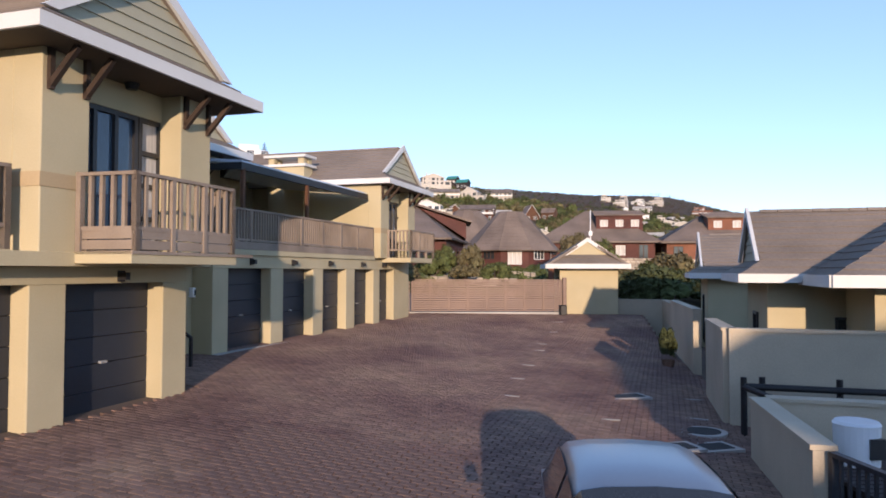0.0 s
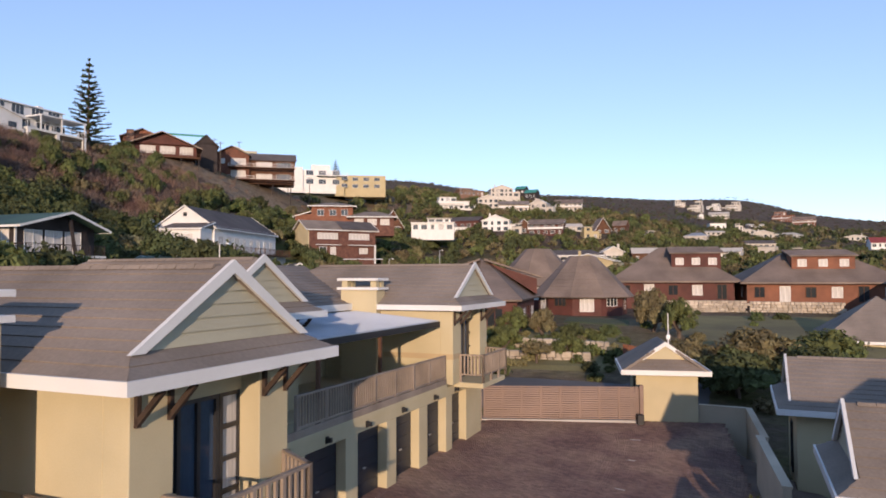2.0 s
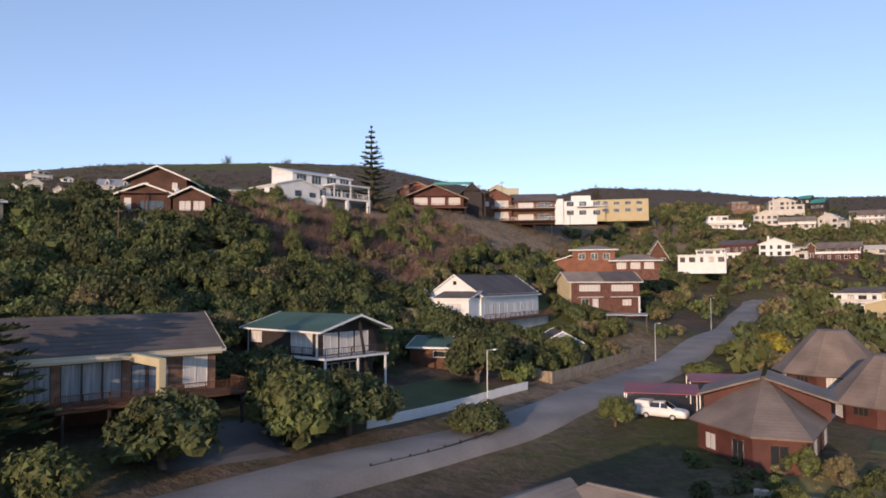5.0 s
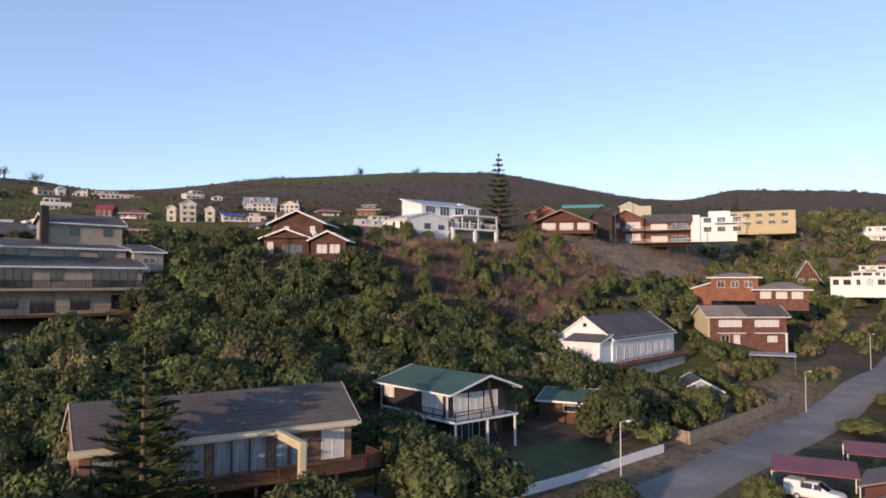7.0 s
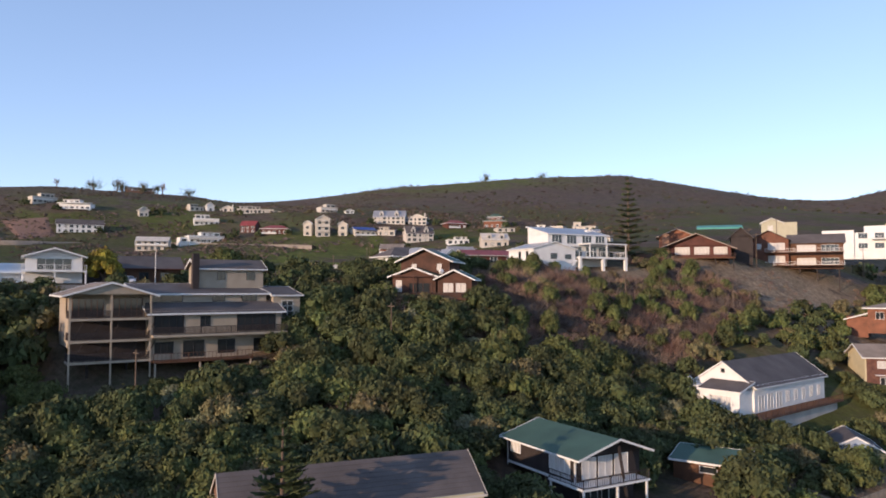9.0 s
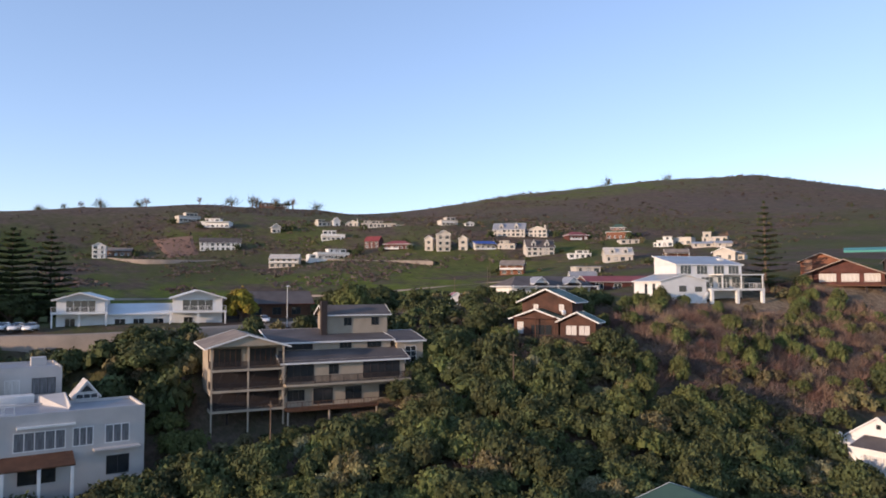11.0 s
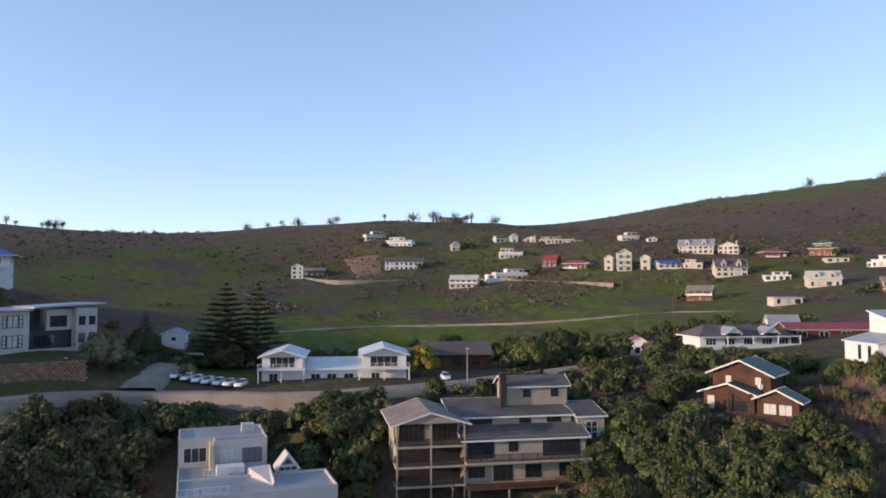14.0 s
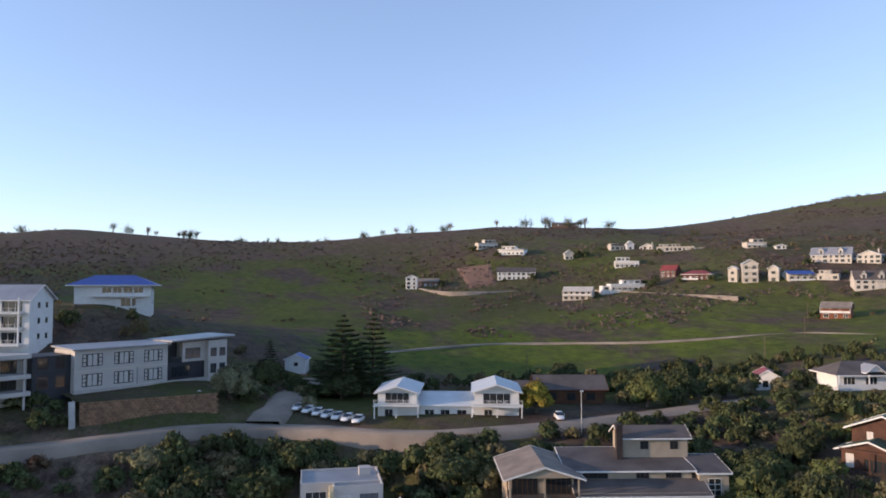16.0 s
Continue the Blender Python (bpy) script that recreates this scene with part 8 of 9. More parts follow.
pine(-46.0, 26.3, 5.3, 13.6, 4.0, "dark green young Norfolk pine beside the brick house", dense=2)
pine(-90.0, 141.5, 33.5, 20.5, 4.6, "tall dark Norfolk pine behind the white house on the brow")
pine(-160.5, 4.5, 28.6, 18.5, 7.5, "broad dark Norfolk pine by the plateau road", dense=1)
pine(-166.0, 11.5, 28.6, 18.5, 6.5, "dark Norfolk pine by the plateau road")
pine(-182.0, -13.0, 30.0, 10.5, 3.0, "slim dark pine beside the blue-roofed cottage")
pine(-84.0, 330.0, 46.0, 17.0, 4.0, "slim distant Norfolk pine near the yellow house")
for x, y, h, r, mt, lb in (
    (-34.6, 43.2, 6.6, 4.0, LEAF_MID, "spreading mid green tree with a pale trunk beside the road"), (-33.6, 49.0, 6.6, 4.4, LEAF_DARK, "broad dark green tree beside the road"), (-37.6, 33.6, 6.2, 4.2, LEAF_DARK, "dark bushy tree below the brick house"),
    (-25.6, 57.2, 3.8, 3.1, LEAF_DARK, "round clipped dark green tree under the street lamp"), (-15.6, 66.4, 3.6, 2.1, LEAF_MID, "bright green tree beside the carport"), (-33.4, 74.6, 7.8, 4.3, LEAF_DARK, "dark green tree at the lawn's edge"),
    (-37.0, 84.0, 5.0, 3.0, LEAF_MID, "green tree below the white house"), (-35.0, 92.0, 4.6, 2.8, LEAF_OLIVE, "olive tree inside the fence"), (-30.5, 97.0, 4.8, 2.6, LEAF_MID, "green tree inside the wooden fence"),
    (-30.0, 103.0, 3.6, 2.2, LEAF_GREY, "grey-green bush inside the wooden fence"), (-4.0, 130.0, 5.4, 3.6, LEAF_GOLD, "bright yellow-green round tree by the road bend"), (-10.5, 127.0, 2.8, 2.8, LEAF_MID, "low round green tree beside the road"),
    (0.0, 57.5, 2.8, 1.5, LEAF_MID, "green garden shrub beside the chalet"), (2.4, 56.0, 3.2, 1.3, LEAF_OLIVE, "olive garden shrub on the terrace"), (12.0, 63.5, 4.6, 1.8, LEAF_OLIVE, "thin spiky olive tree in the chalet garden"), (13.5, 60.0, 4.0, 1.6, LEAF_MID, "green tree in the chalet garden"),
    (12.6, 41.5, 3.6, 2.6, LEAF_DARK, "dark bush behind the gate hut"), (15.5, 47.0, 3.8, 2.8, LEAF_OLIVE, "olive bush behind the gate hut"), (17.5, 43.5, 3.4, 2.6, LEAF_DARK, "dark green bush behind the low roofs"), (20.0, 48.0, 3.6, 2.8, LEAF_MID, "green bush behind the low roofs"), (11.0, 46.5, 2.6, 2.0, LEAF_OLIVE, "olive bush behind the gate hut"),
    (-0.6, 50.0, 2.6, 1.4, LEAF_MID, "green shrub on the stone terrace"), (1.4, 46.2, 1.9, 1.2, LEAF_OLIVE, "olive shrub below the stone terrace"), (3.6, 48.2, 2.2, 1.3, LEAF_MID, "green shrub below the stone terrace"), (-2.6, 46.0, 2.0, 1.4, LEAF_OLIVE, "olive shrub beside the drive"),
    (-37.0, 50.5, 5.0, 2.6, LEAF_MID, "green tree with a pale palm beside it"), (-38.2, 55.2, 4.2, 2.2, LEAF_OLIVE, "olive tree beside the green-roofed house"), (-46.0, 52.5, 5.0, 2.8, LEAF_DARK, "dark tree between the two houses"), (-40.4, 50.0, 4.6, 2.4, LEAF_MID, "green tree between the two houses"),
    (-12.6, 108.0, 2.6, 3.2, LEAF_MID, "low green bushes at the road side beyond the carports"), (-132.6, 40.4, 7.6, 3.5, LEAF_GOLD, "golden-green round tree beside the white house"), (-162.0, 86.0, 9.6, 5.4, LEAF_DARK, "large dark tree behind the dark timber house"), (-133.5, 63.8, 8.8, 4.4, LEAF_MID, "dark tree behind the dark timber house"),
    (-147.5, -18.0, 8.6, 4.6, LEAF_GREY, "grey-green tree beside the school block"), (-119.0, -27.0, 5.5, 3.6, LEAF_GREY, "pale green tree below the plateau road"), (-170.0, 104.0, 7.0, 4.2, LEAF_DARK, "dark tree beside the white cottage"), (-114.5, 20.0, 5.5, 4.2, LEAF_DARK, "dark tree above the cubic house"), (-110.0, 33.5, 4.5, 3.2, LEAF_DARK, "dark tree beside the verandah house"), (-162.0, -12.0, 8.0, 4.0, LEAF_DARK, "dark tree beside the side road"), (-158.0, 4.0, 7.0, 5.0, LEAF_DARK, "dark bushy tree under the pines"), (-164.0, 9.5, 6.5, 5.0, LEAF_DARK, "dark bushy tree under the pines"),
    (-120.5, -4.0, 6.6, 4.6, LEAF_DARK, "dark spreading tree below the plateau road"), (-114.0, -11.5, 5.4, 3.6, LEAF_MID, "round green tree beside the cubic house"), (-109.5, 20.0, 7.0, 5.0, LEAF_DARK, "dark spreading tree above the cubic house"), (-141.0, 74.0, 7.0, 4.4, LEAF_DARK, "dark tree behind the plateau road"), (-150.0, 68.0, 7.5, 4.6, LEAF_DARK, "dark tree behind the timber house"), (-172.0, 60.0, 8.0, 4.6, LEAF_DARK, "dark tree at the field's edge"),
):
    tree(x, y, h, r, mt, lb, low=0.12 if r > 1.2 else 0.3, lumps=26 if r > 2.4 else 18)
for x, y, h, r in ((-775, -200, 12, 7), (-787, -140, 16, 8), (-795, -90, 9, 8), (-797, -50, 8, 7), (-781, 3, 17, 9), (-700, 40, 11, 8), (-642, 80, 10, 7), (-612, 180, 12, 8), (-606, 200, 14, 6), (-600, 215, 13, 6), (-745, -290, 10, 8), (-560, 315, 10, 7), (-600, 738, 16, 9), (-610, 640, 14, 8), (-640, 110, 8, 8), (-590, 250, 9, 8)):
    tree(x, y, h * 1.15, r * 0.9, LEAF_DARK, "lone dark tree on the skyline", 9, 40, group="trees on the skyline", low=0.15)
CREST = [(-745, -290), (-775, -200), (-787, -140), (-797, -50), (-781, 3), (-700, 40), (-642, 80), (-612, 180), (-590, 250)]
for k in range(26):
    i, f = divmod(random.Random(k).uniform(0, len(CREST) - 1.01), 1)
    (x0, y0), (x1, y1) = CREST[int(i)], CREST[int(i) + 1]
    tall = random.Random(k + 90).uniform(7, 14)
    tree(x0 + (x1 - x0) * f, y0 + (y1 - y0) * f, tall, tall * random.Random(k + 50).uniform(0.22, 0.42), LEAF_DARK if k % 3 else LEAF_DRY, "thin wind-blown tree on the skyline", 7, 26, group="trees on the skyline", low=0.3)

RIDGE = [(-598, 453), (-622, 520), (-613, 686), (-515, 798), (-394, 864), (-300, 880), (-228, 890), (-110, 905), (-47, 949), (110, 993)]
line = [np.array(a) + (np.array(b) - np.array(a)) * rng.random() + rng.normal(size=2) * 7 for a, b in zip(RIDGE, RIDGE[1:]) for _ in range(34)]
bushes("ridge_scrub", "bare thin trees and scrub along the far ridge", np.array(line), 2.0, 4.2, 1.3, PROTO_TUFT, LEAF_HEATH, 0.35)

# garden shrubs between the gate and the chalets
pts = np.concatenate([scatter(-4, 8, 43.6, 59, 1.7, 0.75, None, 0), scatter(9, 24, 40, 52, 2.4, 0.7, lambda x, y: x > 10.5 or y > 47, 0), scatter(13, 34, 60, 84, 5.0, 0.5, None, 0), scatter(-8, 0, 46, 60, 2.2, 0.5, None, 0)])
a, b, c = split(pts, [0.4, 0.35, 0.25])
bushes("garden_shrubs", "mid green garden shrubs on the stone terraces", a, 0.4, 0.95, 1.1, PROTO_MID, LEAF_MID, 0.42)
bushes("garden_shrubs", "olive garden shrubs and weeds on the terraces", b, 0.4, 0.9, 1.0, PROTO_MID, LEAF_OLIVE, 0.42)
bushes("garden_shrubs", "dark green shrubs beside the drive", c, 0.5, 1.1, 1.1, PROTO_MID, LEAF_DARK, 0.42)
pts = np.concatenate([scatter(-124, -98, -26, -6, 3.6, 0.95, None, 5), scatter(-119, -99, 16, 28, 3.6, 0.95, None, 5), scatter(-124, -113, -2, 16, 3.6, 0.9, None, 5), scatter(-170, -132, 56, 100, 5.0, 0.75, None, 6)])
a, b = split(pts, [0.7, 0.3])
bushes("grove", "dark dense trees round the cubic house and the plateau", a, 2.2, 4.0, 1.25, PROTO_MID, LEAF_DARK)
bushes("grove", "brown-green trees round the cubic house and the plateau", b, 1.8, 3.2, 1.2, PROTO_MID, LEAF_OLIVE)
# hedges and trees round the block on the plateau
pts = np.concatenate([scatter(-129, -97, -66, -16, 3.6, 0.85), scatter(-150, -134, -60, -42, 2.4, 0.7), scatter(-160, -142, -14, -3, 2.6, 0.85, lambda x, y: y > -4 or y < -12), scatter(-176, -158, -22, 4, 3.0, 0.9, None, 3.4)])
a, b, c = split(pts, [0.45, 0.3, 0.25])
bushes("roadside_bush", "dark green bushes below the plateau road", a, 1.2, 2.6, 1.1, PROTO_MID, LEAF_DARK)
bushes("roadside_bush", "bare brown bushes below the plateau road", b, 1.0, 2.2, 1.0, PROTO_TWIG, LEAF_ASH)
bushes("roadside_bush", "grey-green bushes below the plateau road", c, 1.0, 2.4, 1.1, PROTO_MID, LEAF_GREY)

# ---- street things ----
def lamp(x, y, top, z, label, arm=0.9, toward=(0.6, 0.8)):
    r = thing("street_lamp", x, y, z, 0, label, "street lamp", "street lamps")
    h = top - z
    part("pole", MB().cyl((0, 0, -0.4), (0, 0, h), 0.09, 0.05, 8), STEEL, r)
    e = Vector((toward[0], toward[1], 0)).normalized() * arm
    part("arm", MB().cyl((0, 0, h - 0.02), e + Vector((0, 0, h + 0.05)), 0.035, 0.03, 6), STEEL, r)
    part("lantern", MB().bbox(e.x - 0.14, e.x + 0.14, e.y - 0.3, e.y + 0.3, h - 0.02, h + 0.1, 0.03), PLASTIC, r)


lamp(-26.5, 61.7, 10.2, ground(-26.5, 61.7), "slim pale street lamp beside the valley road")
lamp(-20.2, 114.5, 10.0, ground(-20.2, 114.5), "slim pale street lamp beside the wooden fence")
lamp(-16.5, 160.0, 13.0, ground(-16.5, 160.0), "slim pale street lamp at the road bend")
lamp(-116.6, 43.6, 35.6, ground(-116.6, 43.6), "pale street lamp on the plateau road", 0.7, (1, -0.2))
lamp(-142.3, -23.1, 33.6, ground(-142.3, -23.1), "pale street lamp below the school block", 0.7, (1, -0.2))


def pole(x, y, h, label="bare timber utility pole"):
    r = thing("utility_pole", x, y, ground(x, y), 0, label, "pole", "utility poles")
    part("shaft", MB().cyl((0, 0, -0.5), (0, 0, h), 0.13, 0.08, 7), BARK, r)
    part("crossarm", MB().box(-0.8, 0.8, -0.05, 0.05, h - 0.5, h - 0.38), BARK, r)


for x, y, h in ((-75, 175, 9), (-78, 178, 9), (-70, 215, 9), (-66, 225, 9), (-82, 205, 9), (-220, 100, 7), (-215, 160, 7), (-190, 128, 7), (-240, 180, 8), (-205, 60, 7), (-72, 112, 6), (-64, 138, 6), (-78, 62, 7), (-86, 30, 7)):
    pole(x, y, h)


def board_fence(name, p, q, h, mt, label, n, thick=0.06, gap=0.02):
    a, b = Vector(p), Vector(q)
    r = thing(name, a.x, a.y, 0, math.degrees(math.atan2(b.y - a.y, b.x - a.x)), label, "fence", kind="structure")
    ln = (b - a).length
    for i in range(n):
        f = (i + 0.5) / n
        c = a.lerp(b, f)
        z = ground(c.x, c.y)
        part("panel", MB().box(ln * i / n + gap, ln * (i + 1) / n - gap, -thick / 2, thick / 2, z - 0.3, z + h), mt, r)


FENCEWOOD = mat("weathered_fence_board", (0.30, 0.24, 0.17), 0.9, 0.2, 3.0, 0.3)
board_fence("white_wall", (-33.4, 51.5), (-30.2, 66.0), 0.9, WHITE, "low white precast wall along the lawn", 8, 0.12, 0.0)
board_fence("white_wall", (-30.2, 66.0), (-28.0, 77.0), 0.9, WHITE, "low white precast wall along the lawn", 7, 0.12, 0.0)
board_fence("board_fence", (-27.0, 83.0), (-23.2, 119.0), 1.5, FENCEWOOD, "weathered grey board fence beside the verge", 24, 0.06, 0.03)
board_fence("board_fence", (-36.0, 86.0), (-27.0, 83.0), 1.4, FENCEWOOD, "weathered board fence across the garden", 6)


def log_fence(pts, label):
    r = thing("pole_fence", 0, 0, 0, 0, label, "fence", kind="structure")
    P = []
    for (x0, y0), (x1, y1) in zip(pts, pts[1:]):
        n = max(1, round(math.hypot(x1 - x0, y1 - y0) / 2.0))
        P += [(x0 + (x1 - x0) * i / n, y0 + (y1 - y0) * i / n) for i in range(n)]
    P.append(pts[-1])
    for x, y in P:
        z = ground(x, y)
        part("post", MB().cyl((x, y, z - 0.3), (x, y, z + 1.15), 0.09, 0.085, 8), BLACKWOOD, r)
    for (x0, y0), (x1, y1) in zip(P, P[1:]):
        part("rail", MB().cyl((x0, y0, ground(x0, y0) + 0.95), (x1, y1, ground(x1, y1) + 0.95), 0.06, 0.06, 6), BLACKWOOD, r)


log_fence([(-31.5, 24.0), (-30.2, 27.8), (-29.6, 29.8), (-27.7, 31.7), (-25.4, 32.2)], "dark stained pole fence round the corner of the verge")
log_fence([(-27.0, 42.0), (-25.6, 48.0), (-24.0, 56.0)], "dark stained pole fence along the road verge")

board_fence("board_fence", (6.8, 45.6), (9.4, 44.0), 1.7, ORANGEWOOD, "short orange-brown board fence behind the gate hut", 8, 0.05, 0.02)

# lawns and drive
LAWN = mat("mown_lawn", (0.062, 0.076, 0.028), 0.95, 0.2, 1.0, 0.3, fine=20, col2=(0.05, 0.055, 0.022))


def patch(name, pts, mt, label, lift=0.1):
    m = MB()
    c = Vector((sum(p[0] for p in pts) / len(pts), sum(p[1] for p in pts) / len(pts)))
    rings = []
    for f in (0.0, 0.25, 0.5, 0.75, 1.0):
        ring = []
        for (x0, y0), (x1, y1) in zip(pts, pts[1:] + pts[:1]):
            for s in (0, 0.25, 0.5, 0.75):
                x, y = c.x + (x0 + (x1 - x0) * s - c.x) * f, c.y + (y0 + (y1 - y0) * s - c.y) * f
                ring.append((x, y, ground(x, y) + (lift if f < 1 else -0.15)))
        rings.append(ring)
    k = len(rings[0])
    for ring in rings:
        m.v += ring
    for i in range(len(rings) - 1):
        for j in range(k):
            m.f.append((i * k + j, (i + 1) * k + j, (i + 1) * k + (j + 1) % k, i * k + (j + 1) % k))
    return tagged(part(name, m, mt), label, name.replace("_", " "), kind="structure")


patch("lawn", [(-40, 60), (-33, 55), (-29.5, 77), (-38, 74)], LAWN, "shaded green lawn behind the white wall")
patch("lawn", [(4, 66), (11, 66), (12, 72), (5, 73)], LAWN, "small green lawn before the round chalet")
patch("driveway", [(-4, 35.5), (10, 35.8), (13.5, 46), (11.5, 47), (8, 42.5), (-6, 42.5)], ASPHALT, "dark tar driveway outside the gate")
DRYGRASS = mat("dry_olive_grass", (0.17, 0.15, 0.06), 0.95, 0.25, 0.5, 0.4, fine=6, col2=(0.10, 0.085, 0.04))
patch("dry_grass", [(14, 47), (24, 52), (36, 60), (38, 84), (17, 83), (13, 62)], DRYGRASS, "open dry olive grass before the chalets", 0.16)
patch("terrace_grass", [(-6, 43.5), (6.5, 44), (9, 50), (10, 62), (-2, 60)], DRYGRASS, "rough olive grass on the stone terraces", 0.12)
patch("driveway", [(-36.5, 33), (-32.6, 42), (-39, 46), (-46, 40), (-44, 32)], ASPHALT, "dark tar drive below the brick house", 0.14)
patch("bare_earth", [(-470, 88), (-457, 110), (-414, 104), (-412, 86)], BRICK, "bare red-brown earth cut into the hillside", 0.5)
strip("hill_track", [(-459, 46), (-428, 58), (-397, 72), (-398, 100), (-394, 138), (-342, 166), (-300, 190)], 2.0, DIRTROAD, "pale track along the hillside houses", "road", 0.3, 10)
strip("field_track", [(-228, 18), (-246, 37), (-262, 63), (-258, 91), (-243, 118), (-234, 146), (-228, 164), (-198, 176)], 1.7, DIRTROAD, "pale dirt track across the green field", "road", 0.25, 8)


def stone_wall(p, q, h, label, z0=None):
    a, b = Vector(p), Vector(q)
    r = thing("stone_wall", a.x, a.y, 0, math.degrees(math.atan2(b.y - a.y, b.x - a.x)), label, "wall", kind="structure")
    ln, m = (b - a).length, MB()
    rows = max(2, round(h / 0.32))
    for j in range(rows):
        x = 0.0
        while x < ln:
            w = rng.uniform(0.35, 0.75)
            c = a.lerp(b, min(1, x / ln))
            z = ground(c.x, c.y) - 0.15 + j * h / rows
            y = rng.uniform(-0.06, 0.06)
            m.bbox(x, x + w - 0.03, y - 0.2, y + 0.3, z, z + h / rows - 0.02, 0.05)
            x += w
    part("stone", m, STONE, r)["kind"] = "stuff"


stone_wall((-3.0, 51.5), (6.5, 51.0), 1.0, "low dry stone terrace wall below the chalet")
stone_wall((-2.0, 47.5), (5.0, 47.8), 0.8, "lower dry stone terrace wall")
stone_wall((17.5, 85.5), (27.0, 86.0), 1.5, "pale stone retaining wall below the red chalet")
stone_wall((27.6, 86.2), (38.0, 86.0), 1.4, "pale stone retaining wall below the orange chalet")


# ---- cars ----
def car(x, y, z, rot, paint, label, group="", kind="hatch", glass=None):
    """A small car or pickup pointing along local +x: body and cabin lofted through stations."""
    r = thing("car" if kind != "pickup" else "pickup_truck", x, y, z, rot, label, "car", group)
    W = 0.77 if kind != "pickup" else 0.86
    if kind == "pickup":
        low = [(-2.5, 0.86, 1.02), (-2.3, 1.0, 1.08), (1.2, 1.0, 1.08), (2.1, 0.96, 1.0), (2.42, 0.86, 0.86), (2.5, 0.7, 0.7)]
        cab = [(-1.05, 0.0), (-0.95, 0.5), (-0.75, 0.95), (0.1, 1.0), (0.45, 0.94), (0.8, 0.5), (1.3, 0.0)]
        base, top = 1.06, 1.72
    else:
        low = [(-2.0, 0.80, 0.80), (-1.85, 0.94, 0.94), (-0.8, 1.0, 0.96), (0.6, 1.0, 0.94), (1.3, 0.97, 0.88), (1.8, 0.88, 0.76), (2.0, 0.7, 0.62)]
        cab = [(-1.95, 0.0), (-1.7, 0.45), (-1.4, 0.84), (-0.9, 0.97), (-0.3, 1.0), (0.2, 0.94), (0.6, 0.62), (0.95, 0.3), (1.3, 0.0)]
        base, top = 0.90, 1.42
    ring = [(1.0, 0.0, 0.0), (1.0, 0.45, 0.0), (0.98, 0.78, 0.0), (0.9, 0.96, 0.0), (0.6, 1.0, 0.0)]

    def loft(name, st, mt, under):
        m = MB()
        k = 2 * len(ring)
        for px, wd, zt in st:
            half = [(px, W * wd * c, under + (zt - under) * h0) for c, h0, _ in ring]
            m.v += half + [(p[0], -p[1], p[2]) for p in half[::-1]]
        for j in range(len(st) - 1):
            m.f += [(j * k + i, j * k + (i + 1) % k, (j + 1) * k + (i + 1) % k, (j + 1) * k + i) for i in range(k)]
        m.f += [tuple(range(k))[::-1], tuple(range((len(st) - 1) * k, len(st) * k))]
        ob = part(name, m, mt, r)
        ob.data.shade_smooth()
        return ob

    loft("body", low, paint, 0.32)
    # cabin: sides lean in, the roof is crowned
    prof = [(0.95, 0.0), (0.93, 0.12), (0.74, 0.82), (0.66, 0.94), (0.45, 1.0), (0.0, 1.03)]
    m, k = MB(), 2 * len(prof) - 1

    def sec(px, hh, grow=0.0):
        half = [(px, W * c + grow, base + (top - base) * hh * z0 + grow * z0) for c, z0 in prof]
        return half + [(p[0], -p[1], p[2]) for p in half[-2::-1]]
    for px, hh in cab:
        m.v += sec(px, max(hh, 0.02))
    for j in range(len(cab) - 1):
        m.f += [(j * k + i, j * k + i + 1, (j + 1) * k + i + 1, (j + 1) * k + i) for i in range(k - 1)]
    ob = part("cabin", m, paint, r)
    ob.data.shade_smooth()
    lerp = lambda a, b, f: tuple(p + (q - p) * f for p, q in zip(a, b))  # noqa: E731

    def pane(name, i0, i1, j0, j1, ins=0.1):
        """Glass over the cabin's skin between stations i0, i1 and ring points j0, j1."""
        g = MB()
        for a in range(i0, i1):
            A, B = sec(cab[a][0], max(cab[a][1], 0.02), 0.012), sec(cab[a + 1][0], max(cab[a + 1][1], 0.02), 0.012)
            f0, f1 = (ins if a == i0 else 0), (1 - ins if a == i1 - 1 else 1)
            for c in range(j0, j1):
                g.poly(lerp(A[c], B[c], f0), lerp(A[c], B[c], f1), lerp(A[c + 1], B[c + 1], f1), lerp(A[c + 1], B[c + 1], f0))
        part(name, g, glass or GLASS, r).data.shade_smooth()
    n = len(cab)
    mid = n // 2
    pane("windscreen", n - 4 if kind != "pickup" else n - 3, n - 1, 2, k - 3, 0.08)
    pane("rear_window", 0, 2, 2, k - 3, 0.2)
    for j in (1, k - 3):
        pane("side_window", 1, mid, j, j + 1, 0.12)
        pane("side_window", mid, n - 2, j, j + 1, 0.08)
    for wx in (1.28, -1.28):
        for s in (-1, 1):
            w = part("wheel", MB().cyl((wx, s * (W - 0.2), 0.31), (wx, s * (W + 0.01), 0.31), 0.31, 0.31, 16), RUBBER, r)
            part("rim", MB().cyl((wx, s * (W + 0.005), 0.31), (wx, s * (W + 0.02), 0.31), 0.19, 0.17, 12), STEEL, w)
    L = 4.0 if kind != "pickup" else 5.0
    for s in (-1, 1):
        part("headlight", MB().bbox(L / 2 - 0.22, L / 2 - 0.04, s * W * 0.66 - 0.16, s * W * 0.66 + 0.16, 0.56, 0.68, 0.02), PLASTIC, r)
        part("tail_light", MB().bbox(-L / 2 - 0.01, -L / 2 + 0.1, s * W * 0.72 - 0.1, s * W * 0.72 + 0.1, 0.72, 0.92, 0.02), RED_TIN, r)
        part("mirror", MB().bbox(0.72, 0.86, s * (W + 0.07) - 0.09, s * (W + 0.07) + 0.09, 0.92, 1.06, 0.03), paint, r)
